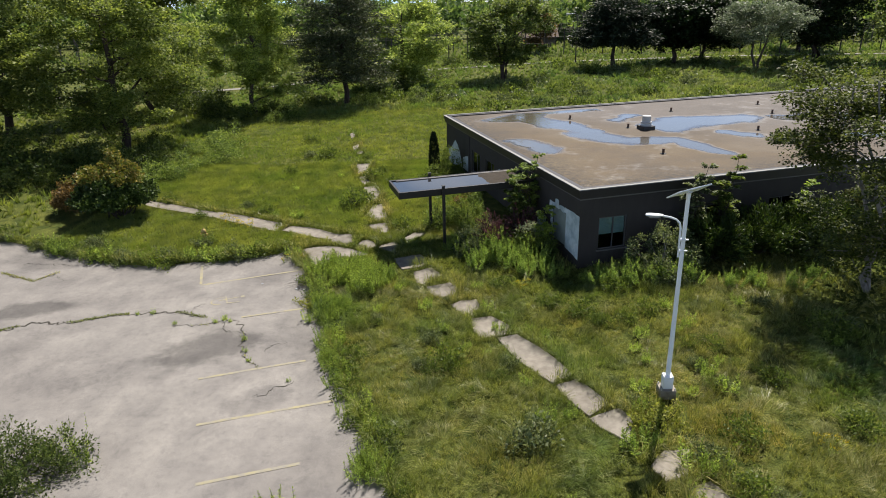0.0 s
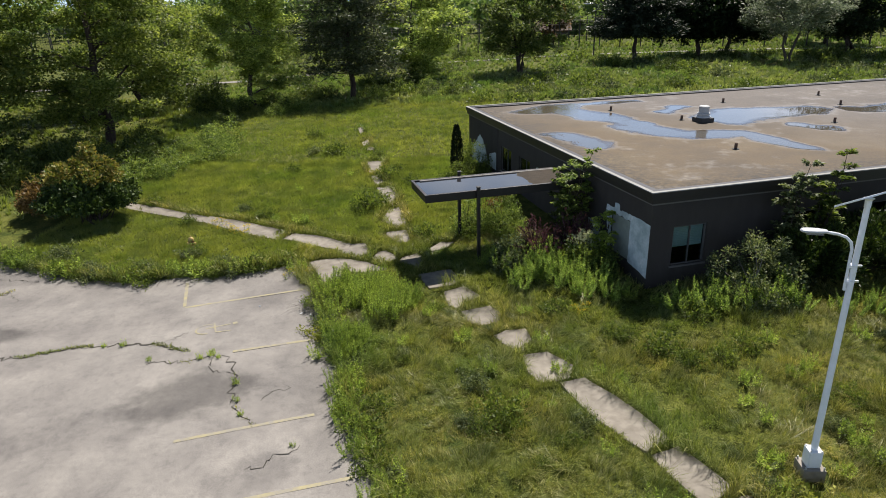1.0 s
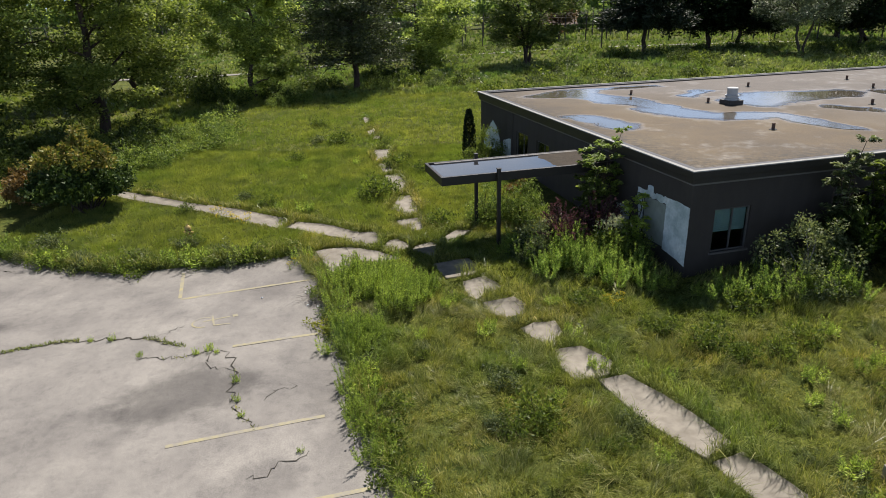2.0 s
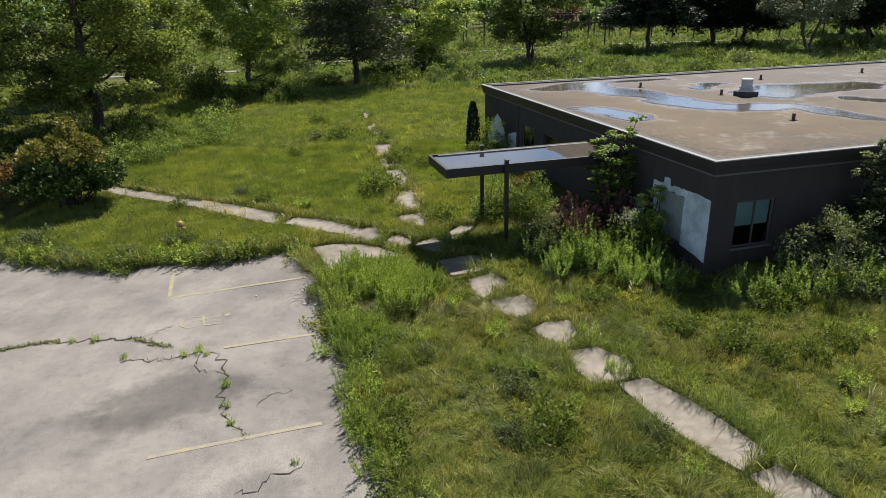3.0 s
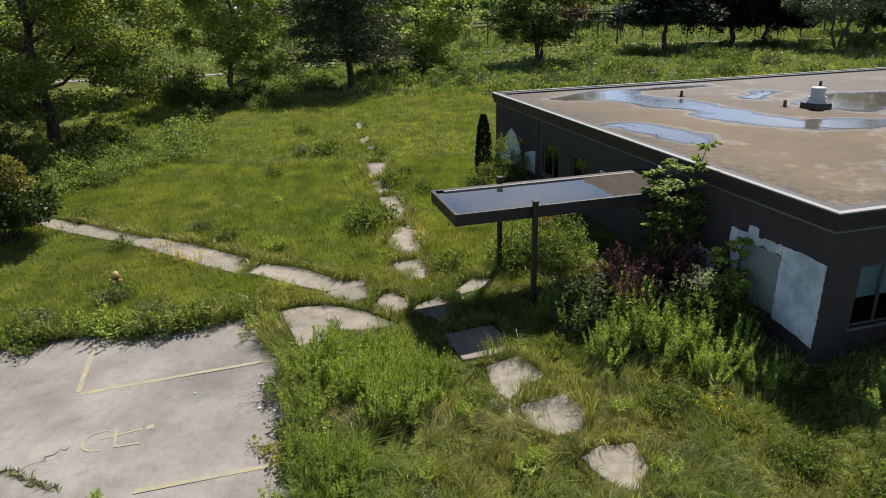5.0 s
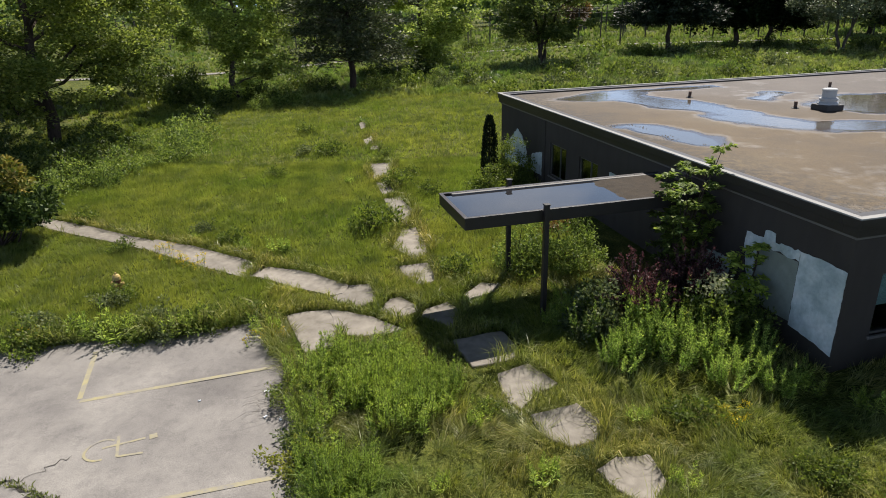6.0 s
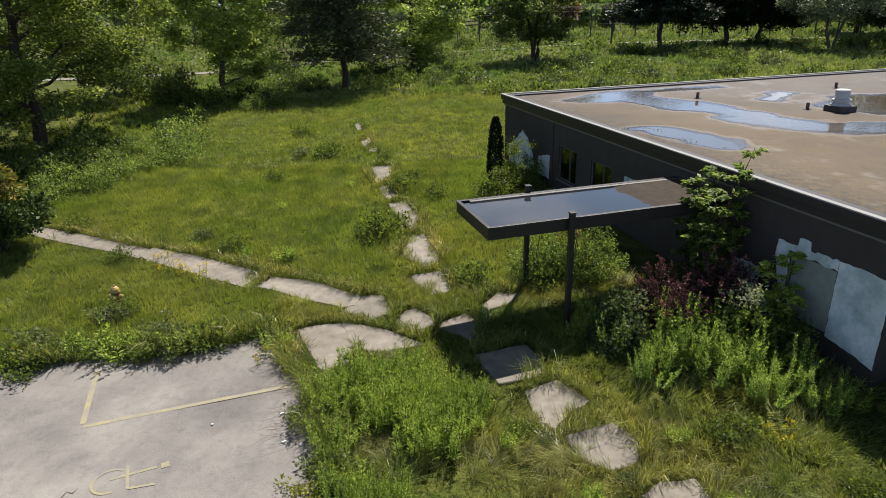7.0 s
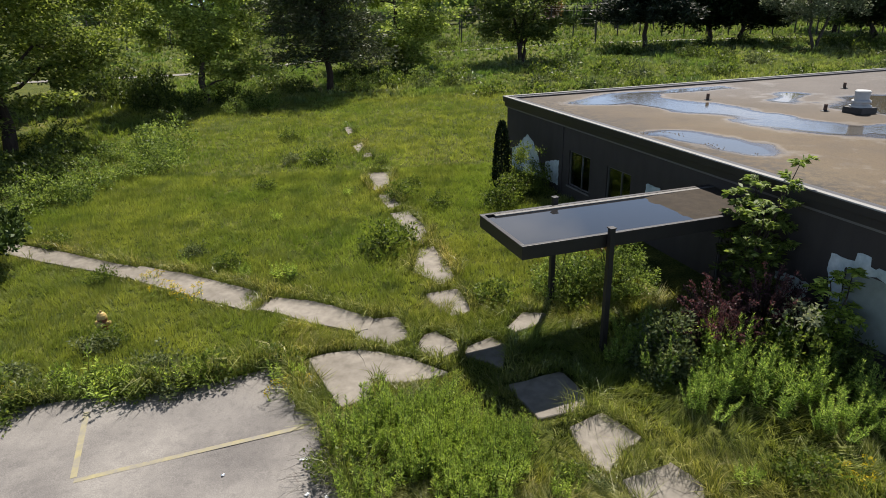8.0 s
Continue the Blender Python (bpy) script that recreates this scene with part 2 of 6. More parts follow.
def plaster_material():
    k = Nodes("bare pale plaster", rough=0.9)
    n1, n2 = k.noise(2.2, 6.0), k.noise(11.0, 5.0)
    a = k.ramp(n1, [(0.34, (0.32, 0.39, 0.41)), (0.52, (0.46, 0.53, 0.55)), (0.7, (0.57, 0.61, 0.62))])
    b = k.ramp(n2, [(0.3, (0.85, 0.86, 0.86)), (0.7, (1.08, 1.08, 1.08))])
    k.colour(k.mix(1.0, a, b, "MULTIPLY")).bump(n2, 0.2, 0.01)
    return k.mat


def bark_material(name, colour):
    k = Nodes(name, rough=0.95, spec=0.15)
    n = k.noise(9.0, 6.0, 0.6, stretch=(1, 1, 0.2))
    k.colour(k.ramp(n, [(0.3, tuple(c * 0.55 for c in colour)), (0.7, tuple(c * 1.3 for c in colour))])).bump(n, 0.7, 0.03)
    return k.mat


def glass_material():
    k = Nodes("window glass", rough=0.04, spec=0.5)
    k.p.inputs["Base Color"].default_value = (0.85, 0.92, 0.92, 1)
    k.p.inputs["Transmission Weight"].default_value = 1.0
    k.p.inputs["IOR"].default_value = 1.45
    return k.mat


ROOF_WATER = 3.78
M_GROUND, M_ASPHALT, M_CONCRETE, M_LINE = ground_material(), asphalt_material(), concrete_material(), line_material()
M_ROOF, M_WALL, M_PLASTER, M_GLASS = roof_material(), wall_material(), plaster_material(), glass_material()
M_WATER = water_material("standing rain water", (0.085, 0.075, 0.058), 0.06, 9.0, 0.9)
M_CANOPY_WATER = water_material("rain film on black membrane", (0.02, 0.02, 0.022), 0.006)
M_GRASS = grass_material("matted meadow grass", 1.42, 0.4, 0.55, 1.2, (0.98, 1.0, 1.25), 0.15)
M_GRASS_LAWN = grass_material("lawn grass", 1.45, 0.45, 0.3, 0.6, (0.92, 1.0, 1.2), 0.7)
# hue pushed to blue: distance haze put into the blade colour
M_GRASS_FAR = grass_material("haze-tinted far meadow grass", 1.42, 0.45, 0.2, 0.9, (0.84, 1.0, 1.6), 0.5)
M_CRACK = plain_material("dark crack dirt", (0.035, 0.032, 0.026), 0.95, vary=0.4, scale=8.0)
M_FASCIA = plain_material("dark brown metal fascia", (0.022, 0.019, 0.019), 0.45, vary=0.2, scale=1.5)
M_CAP = plain_material("pale metal coping", (0.24, 0.24, 0.235), 0.75, vary=0.12, scale=2.0)
M_TRIM = plain_material("grey trim band", (0.12, 0.115, 0.11), 0.6, vary=0.1, scale=2.0)
M_DARK = plain_material("dark brown painted steel", (0.014, 0.012, 0.012), 0.5, vary=0.2, scale=4.0)
M_MEMBRANE = plain_material("black roof membrane", (0.03, 0.03, 0.03), 0.6, vary=0.3, scale=5.0)
M_SILT = plain_material("brown silt and moss", (0.03, 0.022, 0.014), 0.95, vary=0.4, scale=5.0, bump=0.6)
M_GRIT = plain_material("dark grit and moss", (0.045, 0.036, 0.026), 0.95, vary=0.45, scale=6.0)
M_FRAME = plain_material("dull aluminium window frame", (0.09, 0.09, 0.09), 0.45, 0.2, vary=0.1)
M_BLIND = plain_material("dusty teal blind", (0.17, 0.27, 0.27), 0.85, vary=0.1)
M_BOARD = plain_material("weathered grey green plywood", (0.20, 0.23, 0.21), 0.85, vary=0.15, scale=5.0)
M_WHITE = plain_material("white painted steel", (0.74, 0.77, 0.80), 0.35, vary=0.05, scale=6.0)
M_GALV = plain_material("galvanised steel", (0.55, 0.57, 0.59), 0.35, 0.6, vary=0.12, scale=6.0)
M_VENT = plain_material("pale grey vent metal", (0.42, 0.43, 0.43), 0.5, 0.0, vary=0.1, scale=5.0)
M_SOLAR = plain_material("dark blue solar cells", (0.012, 0.016, 0.04), 0.12, vary=0.2, scale=8.0, bump=0.0)
M_LAMPHEAD = plain_material("grey cast lamp head", (0.42, 0.44, 0.46), 0.4, 0.2, vary=0.08)
M_YELLOW = plain_material("faded yellow hydrant paint", (0.40, 0.29, 0.10), 0.5, vary=0.2, scale=9.0)
M_RED = plain_material("faded red hydrant paint", (0.16, 0.05, 0.03), 0.55, vary=0.25, scale=9.0)
M_BARK = bark_material("grey brown bark", (0.085, 0.07, 0.055))
M_BARK_DARK = bark_material("dark pine bark", (0.055, 0.042, 0.034))
M_BARK_PALE = bark_material("pale grey branch", (0.22, 0.20, 0.18))
M_STEM = bark_material("green brown stem", (0.09, 0.10, 0.04))
M_LEAF_MAPLE = leaf_material("yellow green tree leaves", (0.060, 0.090, 0.024), (0.144, 0.192, 0.052), (0.272, 0.312, 0.108), 0.48, 0.35)
M_LEAF_LIME = leaf_material("light green tree leaves", (0.110, 0.165, 0.050), (0.259, 0.330, 0.101), (0.462, 0.528, 0.198), 0.5, 0.35)
M_LEAF_GREEN = leaf_material("mid green tree leaves", (0.043, 0.068, 0.023), (0.101, 0.144, 0.048), (0.191, 0.230, 0.083), 0.45, 0.35)
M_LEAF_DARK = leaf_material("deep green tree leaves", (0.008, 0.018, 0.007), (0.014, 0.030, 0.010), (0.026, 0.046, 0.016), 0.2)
M_LEAF_GREY = leaf_material("silver green leaves", (0.090, 0.120, 0.083), (0.150, 0.188, 0.128), (0.225, 0.270, 0.195), 0.3, tint=(1, 1, 0.8))
M_NEEDLE = leaf_material("dark pine needles", (0.03, 0.042, 0.022), (0.055, 0.074, 0.04), (0.11, 0.13, 0.07), 0.2, 0.35, tint=(1, 1, 0.7))
M_DOME = leaf_material("dark glossy shrub leaves", (0.015, 0.03, 0.009), (0.034, 0.062, 0.016), (0.085, 0.125, 0.03), 0.12, 0.9)
M_NEEDLE_DARK = leaf_material("spruce needles", (0.008, 0.016, 0.010), (0.014, 0.026, 0.016), (0.03, 0.045, 0.026), 0.12)
M_JUNIPER = leaf_material("juniper sprays", (0.012, 0.026, 0.007), (0.026, 0.05, 0.012), (0.07, 0.105, 0.022), 0.25, 0.8)
M_FORB = leaf_material("bright forb leaves", (0.108, 0.177, 0.035), (0.260, 0.361, 0.083), (0.442, 0.531, 0.145), 0.45, 0.8)
M_GOLDENROD = leaf_material("goldenrod leaves", (0.083, 0.154, 0.036), (0.221, 0.331, 0.083), (0.455, 0.566, 0.179), 0.5, 0.8)
M_WEED = leaf_material("dull weed leaves", (0.05, 0.078, 0.018), (0.1, 0.145, 0.034), (0.18, 0.22, 0.06), 0.45, 0.8)
M_CREEPER = leaf_material("yellow green creeper leaves", (0.13, 0.155, 0.03), (0.24, 0.26, 0.06), (0.38, 0.38, 0.10), 0.4, 0.8)
# darker M_WEED, shade put into the colour; the thicket is dark green itself
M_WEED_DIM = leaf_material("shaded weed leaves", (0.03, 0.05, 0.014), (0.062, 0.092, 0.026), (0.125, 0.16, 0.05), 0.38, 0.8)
M_SAPLING = leaf_material("fresh sapling leaves", (0.069, 0.109, 0.030), (0.144, 0.207, 0.057), (0.276, 0.345, 0.115), 0.42, 0.8)
M_WEED_GREY = leaf_material("grey green shrub leaves", (0.05, 0.07, 0.034), (0.10, 0.13, 0.066), (0.22, 0.25, 0.14), 0.33, 0.8, tint=(1, 1, 0.6))
M_PURPLE = leaf_material("purple barberry leaves", (0.05, 0.026, 0.032), (0.10, 0.052, 0.064), (0.20, 0.115, 0.135), 0.36, 0.9, tint=(1, 0.6, 0.6), glow=1.2)
M_RUSSET = leaf_material("russet shrub leaves", (0.075, 0.055, 0.025), (0.135, 0.092, 0.04), (0.225, 0.15, 0.064), 0.3, 0.9, tint=(1, 0.85, 0.5))
M_ORANGE = leaf_material("orange yellow shrub tips", (0.09, 0.135, 0.034), (0.20, 0.20, 0.052), (0.36, 0.265, 0.09), 0.3, 0.9, tint=(0.95, 1, 0.5), glow=1.0)
M_LEAF_OLIVE = leaf_material("olive tree leaves", (0.024, 0.038, 0.010), (0.055, 0.075, 0.020), (0.12, 0.14, 0.04), 0.4)
M_BLOSSOM = leaf_material("cream blossom", (0.180, 0.216, 0.132), (0.252, 0.276, 0.192), (0.330, 0.342, 0.252), 0.3, 0.9, tint=(1, 1, 0.8))
M_YELLOWFLOWER = leaf_material("yellow flowers", (0.40, 0.30, 0.02), (0.50, 0.38, 0.03), (0.6, 0.48, 0.05), 0.3)
M_WOODS = leaf_material("far wood foliage", (0.056, 0.100, 0.037), (0.112, 0.175, 0.062), (0.225, 0.294, 0.100), 0.4, 0.06)
M_RUST = plain_material("rusty brown sheet roof", (0.10, 0.062, 0.045), 0.8, vary=0.2, scale=1.0)
M_SHED = plain_material("grey shed wall", (0.10, 0.085, 0.07), 0.85, vary=0.15, scale=1.5)
M_FENCE = plain_material("weathered fence steel", (0.06, 0.055, 0.05), 0.6, 0.3, vary=0.2)
M_ROADPALE = plain_material("pale lane surface", (0.2, 0.19, 0.17), 0.9, vary=0.15, scale=0.8)
M_CARPAINT = plain_material("grey car paint", (0.23, 0.24, 0.26), 0.3, 0.3, vary=0.05)
M_TYRE = plain_material("tyre rubber", (0.02, 0.02, 0.02), 0.8)
M_CARGLASS = plain_material("dark car glass", (0.012, 0.014, 0.018), 0.08, bump=0.0)


# ---- helpers for meshes ----
def mesh_np(name, verts, faces, mat):
    """One mesh from arrays of corners and of faces that all have the same number of corners."""
    v = np.ascontiguousarray(verts, dtype=np.float32).reshape(-1, 3)
    f = np.ascontiguousarray(faces, dtype=np.int32)
    me = bpy.data.meshes.new(name)
    me.vertices.add(len(v))
    me.vertices.foreach_set("co", v.ravel())
    me.loops.add(f.size)
    me.loops.foreach_set("vertex_index", f.ravel())
    me.polygons.add(len(f))
    me.polygons.foreach_set("loop_start", np.arange(0, f.size, f.shape[1], dtype=np.int32))
    me.update(calc_edges=True)
    me.materials.append(mat)
    return me


def under(ob, parent):
    ob.parent = parent
    return ob


def part_np(name, verts, faces, mat, parent, label=""):
    return tagged(under(new(name, mesh_np(name, verts, faces, mat)), parent), label)


def part(name, bm, mat, parent=None, label=""):
    me = bpy.data.meshes.new(name)
    bm.to_mesh(me)
    bm.free()
    me.materials.append(mat)
    ob = new(name, me)
    if parent:
        ob.parent = parent
    return tagged(ob, label)


def anchor(name, m, label, category, group="", kind=""):
    ob = new(name)
    ob.empty_display_size = 0.2
    ob.matrix_world = m
    return tagged(ob, label, category, group, kind)


def add_box(bm, x0, x1, y0, y1, z0, z1, bevel=0.0):
    made = bmesh.ops.create_cube(bm, size=1.0)["verts"]
    m = Matrix.Translation(((x0 + x1) / 2, (y0 + y1) / 2, (z0 + z1) / 2)) @ Matrix.Diagonal((x1 - x0, y1 - y0, z1 - z0, 1))
    bmesh.ops.transform(bm, matrix=m, verts=made)
    if bevel:
        edges = list({e for v in made for e in v.link_edges})
        bmesh.ops.bevel(bm, geom=edges, offset=bevel, segments=2, affect="EDGES", profile=0.6)
    return bm


def box(x0, x1, y0, y1, z0, z1, bevel=0.0):
    return add_box(bmesh.new(), x0, x1, y0, y1, z0, z1, bevel)


def add_lathe(bm, rings, sides=16, m=None):
    """A turned body: rings of (radius, height), closed at both ends."""
    loops = []
    for r, z in rings:
        loops.append([bm.verts.new((r * math.cos(2 * math.pi * i / sides), r * math.sin(2 * math.pi * i / sides), z)) for i in range(sides)])
    for a, b in zip(loops, loops[1:]):
        for i in range(sides):
            bm.faces.new((a[i], a[(i + 1) % sides], b[(i + 1) % sides], b[i]))
    bm.faces.new(list(reversed(loops[0])))
    bm.faces.new(loops[-1])
    if m is not None:
        bmesh.ops.transform(bm, matrix=m, verts=[v for lp in loops for v in lp])
    return bm


def lathe(rings, sides=16, m=None):
    return add_lathe(bmesh.new(), rings, sides, m)


def tube(points, radii, sides=6):
    """Arrays of a tapered tube along points."""
    p = np.asarray(points, float)
    r = np.asarray(radii, float)
    d = np.gradient(p, axis=0)
    d /= np.linalg.norm(d, axis=1)[:, None] + 1e-9
    ref = np.where(np.abs(d[:, 2:3]) > 0.9, np.array([[1.0, 0, 0]]), np.array([[0, 0, 1.0]]))
    a = np.cross(d, ref)
    a /= np.linalg.norm(a, axis=1)[:, None] + 1e-9
    b = np.cross(d, a)
    ang = np.arange(sides) * 2 * math.pi / sides
    v = p[:, None, :] + r[:, None, None] * (np.cos(ang)[None, :, None] * a[:, None, :] + np.sin(ang)[None, :, None] * b[:, None, :])
    n = len(p)
    i, j = np.meshgrid(np.arange(n - 1), np.arange(sides), indexing="ij")
    k = (j + 1) % sides
    f = np.stack([i * sides + j, i * sides + k, (i + 1) * sides + k, (i + 1) * sides + j], -1).reshape(-1, 4)
    return v.reshape(-1, 3), f


def join(pieces):
    vs, fs, at = [], [], 0
    for v, f in pieces:
        vs.append(v)
        fs.append(f + at)
        at += len(v)
    return np.concatenate(vs), np.concatenate(fs)


def lattice(ix, iy, seed):
    h = (ix.astype(np.int64) * 374761393 + iy.astype(np.int64) * 668265263 + seed * 1442695041) & 0x7FFFFFFF
    h = ((h ^ (h >> 13)) * 1274126177) & 0x7FFFFFFF
    return ((h ^ (h >> 16)) & 0xFFFF) / 65535.0


def field(x, y, size, seed=0, octaves=3):
    """Smooth noise from 0 to 1 over the plan."""
    total, amp, norm = 0.0, 1.0, 0.0
    for o in range(octaves):
        px, py = np.asarray(x) / size * 2 ** o, np.asarray(y) / size * 2 ** o
        ix, iy = np.floor(px), np.floor(py)
        fx, fy = px - ix, py - iy
        fx, fy = fx * fx * (3 - 2 * fx), fy * fy * (3 - 2 * fy)
        a, b = lattice(ix, iy, seed + o), lattice(ix + 1, iy, seed + o)
        c, d = lattice(ix, iy + 1, seed + o), lattice(ix + 1, iy + 1, seed + o)
        total = total + amp * ((a * (1 - fx) + b * fx) * (1 - fy) + (c * (1 - fx) + d * fx) * fy)
        norm += amp
        amp *= 0.5
    return total / norm


# ---- the lie of the land ----
def land(x, y):
    """Height of the ground: a lawn that climbs gently away and to the side."""
    x, y = np.asarray(x, float), np.asarray(y, float)
    h = 0.045 * (np.clip(x, -12, 8) + 10.5)
    h = h + np.where(y < 25, 0.015 * (np.clip(y, -40, 25) - 25), np.where(y < 65, 0.028 * (y - 25), 1.12 + 0.013 * (np.clip(y, 65, 160) - 65)))
    h = h - 0.0096 * (np.clip(x, -60, 60) - 2.0)
    return h - 0.4 * np.exp(-((x - 1.5) ** 2 + (y - 21.0) ** 2) / 50.0)


def land1(x, y):
    return float(land(x, y))


C0 = Vector((4.955, 25.99, -0.055))
TURN_B = 19.68
M_B = Matrix.Translation(C0) @ pose(0, 0, 0, 0, 0, TURN_B)
U = np.array([math.cos(radians(TURN_B)), math.sin(radians(TURN_B))])
V = np.array([-math.sin(radians(TURN_B)), math.cos(radians(TURN_B))])
B_LEN, B_DEEP = 40.0, 18.94


def at_building(u, v):
    p = np.array([C0.x, C0.y]) + u * U + v * V
    return float(p[0]), float(p[1])


def in_poly(x, y, poly):
    inside = np.zeros(np.shape(x), bool)
    n = len(poly)
    for i in range(n):
        x0, y0 = poly[i]
        x1, y1 = poly[(i + 1) % n]
        if y0 == y1:
            continue
        hit = ((y0 > y) != (y1 > y)) & (x < (x1 - x0) * (y - y0) / (y1 - y0) + x0)
        inside ^= hit
    return inside


def poly_gap(x, y, poly):
    """Distance from the outline, negative inside."""
    best = np.full(np.shape(x), 1e9)
    n = len(poly)
    for i in range(n):
        a, b = np.array(poly[i], float), np.array(poly[(i + 1) % n], float)
        d = b - a
        t = np.clip(((x - a[0]) * d[0] + (y - a[1]) * d[1]) / (d @ d), 0, 1)
        best = np.minimum(best, np.hypot(x - a[0] - t * d[0], y - a[1] - t * d[1]))
    return np.where(in_poly(x, y, poly), -best, best)


LOT = [(4.3, 0.0), (-0.9, 12.9), (-2.0, 15.4), (-3.5, 18.9), (-4.75, 22.0), (-5.95, 25.0), (-6.6, 26.55), (-7.0, 26.75), (-7.65, 28.4),
       (-9.2, 27.75), (-10.3, 27.5), (-11.7, 27.45), (-12.8, 27.15), (-13.9, 26.95), (-15.4, 27.2), (-18.6, 28.1), (-20.6, 29.1), (-24.0, 30.2),
       (-42.0, 33.0), (-42.0, -25.0), (14.0, -25.0)]
WALK_DOOR = [
    [(-1.78, 26.03), (-1.1, 26.41), (-0.56, 25.7), (-1.04, 25.38), (-1.29, 24.93), (-1.53, 25.17)],
    [(-1.1, 24.7), (-0.23, 25.07), (0.11, 24.56), (0.02, 24.07), (-0.47, 23.87), (-0.91, 24.13)],
    [(-0.05, 23.24), (0.36, 23.55), (0.85, 23.61), (0.96, 23.04), (0.74, 22.43), (0.28, 22.75)],
    [(0.72, 22.11), (1.42, 22.28), (2.06, 21.59), (1.86, 21.03), (1.13, 20.83), (0.87, 21.29)],
    [(1.65, 20.77), (2.33, 20.93), (3.18, 19.8), (2.31, 19.27)],
    [(2.33, 19.23), (3.18, 19.76), (3.84, 18.32), (3.22, 17.94)],
    [(3.33, 17.7), (3.95, 18.03), (4.64, 16.75), (4.04, 16.13)],
    [(4.07, 16.0), (4.89, 16.46), (5.11, 15.84), (4.85, 14.93)],
    [(5.23, 14.01), (5.62, 14.52), (6.24, 14.61), (5.92, 13.69), (5.43, 13.51)],
    [(5.85, 13.2), (6.39, 13.45), (6.68, 12.76), (5.81, 12.44)],
]
WALK_LAWN = [
    [(-6.14, 29.5), (-5.86, 30.27), (-5.28, 30.3), (-4.93, 29.39), (-5.34, 29.0)],
    [(-8.8, 31.08), (-8.68, 31.77), (-7.59, 31.39), (-5.91, 30.34), (-5.95, 29.83), (-6.21, 29.67), (-7.24, 30.18)],
    [(-13.45, 33.4), (-13.3, 34.12), (-11.71, 33.53), (-8.84, 31.92), (-8.79, 31.07), (-9.15, 31.02), (-11.39, 32.27)],
    [(-16.91, 34.7), (-17.04, 35.62), (-14.74, 34.61), (-13.35, 34.03), (-13.48, 33.32), (-14.61, 33.81)],
    [(-18.5, 35.45), (-18.3, 36.05), (-17.1, 35.6), (-16.97, 34.75)],
    [(-20.0, 36.1), (-19.8, 36.65), (-18.35, 36.07), (-18.55, 35.5)],
]
WALK_SIDE = [
    [(-4.58, 31.52), (-3.79, 31.71), (-3.47, 30.56), (-3.92, 30.28), (-4.32, 30.86)],
    [(-4.94, 33.0), (-4.89, 34.66), (-4.44, 34.69), (-3.86, 32.49), (-4.21, 32.06)],
    [(-6.06, 37.95), (-5.43, 38.15), (-4.67, 36.08), (-4.8, 34.92), (-5.14, 35.54)],
    [(-7.53, 43.41), (-6.4, 43.37), (-6.37, 41.23), (-6.87, 40.8)],
    [(-8.75, 48.6), (-8.45, 49.2), (-8.1, 47.6), (-8.3, 47.0)],
    [(-9.9, 53.2), (-9.62, 53.4), (-9.2, 51.8), (-9.4, 51.4)],
    [(-8.0, 46.9), (-7.72, 46.9), (-7.55, 46.1), (-7.95, 46.05)],
    [(-6.72, 40.19), (-6.25, 40.33), (-5.83, 38.9), (-6.1, 38.44)],
]
PAD = [
    [(-7.12, 28.61), (-6.63, 28.84), (-6.09, 28.88), (-5.59, 27.63), (-5.59, 27.07), (-6.17, 26.83), (-6.52, 27.43)],
    [(-6.08, 28.88), (-5.63, 28.78), (-4.95, 28.5), (-4.05, 27.89), (-4.33, 27.73), (-5.0, 27.6), (-5.58, 27.63)],
    [(-4.73, 28.88), (-4.57, 29.4), (-4.3, 29.59), (-3.75, 28.98), (-3.82, 28.69), (-4.3, 28.46)],
    [(-3.57, 28.89), (-3.04, 29.24), (-2.72, 28.81), (-2.85, 28.01), (-3.62, 28.54)],
    [(-2.82, 27.38), (-1.63, 27.79), (-1.29, 26.95), (-1.37, 26.64), (-2.29, 26.31), (-2.53, 26.83)],
    [(-2.61, 29.67), (-2.2, 30.32), (-1.66, 30.23), (-1.82, 29.8), (-2.41, 29.41)],
]
FOOT = [at_building(0, 0), at_building(B_LEN, 0), at_building(B_LEN, B_DEEP), at_building(0, B_DEEP)]

# ---- ground ----
xs = np.unique(np.concatenate([np.array([-2500, -1500, -900, -500, -300, -200, -140, -100]), np.arange(-80, 100, 2.0), np.array([100, 140, 200, 300, 500, 900, 1500, 2500])]))
ys = np.unique(np.concatenate([np.array([-2500, -1500, -900, -500, -300, -160, -90]), np.arange(-60, 180, 2.0), np.array([180, 230, 320, 500, 900, 1500, 2500])]))
gx, gy = np.meshgrid(xs, ys)
gz = land(gx, gy) + np.where((gy > 30) & (np.abs(gx) < 150), 0.15 * (field(gx, gy, 9.0, 5) - 0.5), 0)
nx, ny = len(xs), len(ys)
ii, jj = np.meshgrid(np.arange(ny - 1), np.arange(nx - 1), indexing="ij")
gf = np.stack([ii * nx + jj, ii * nx + jj + 1, (ii + 1) * nx + jj + 1, (ii + 1) * nx + jj], -1).reshape(-1, 4)
ground = new("ground", mesh_np("ground", np.stack([gx, gy, gz - 0.05], -1), gf, M_GROUND))
tagged(ground, "overgrown green meadow soil sloping up gently", "ground", kind="structure")
for poly in ground.data.polygons:
    poly.use_smooth = True


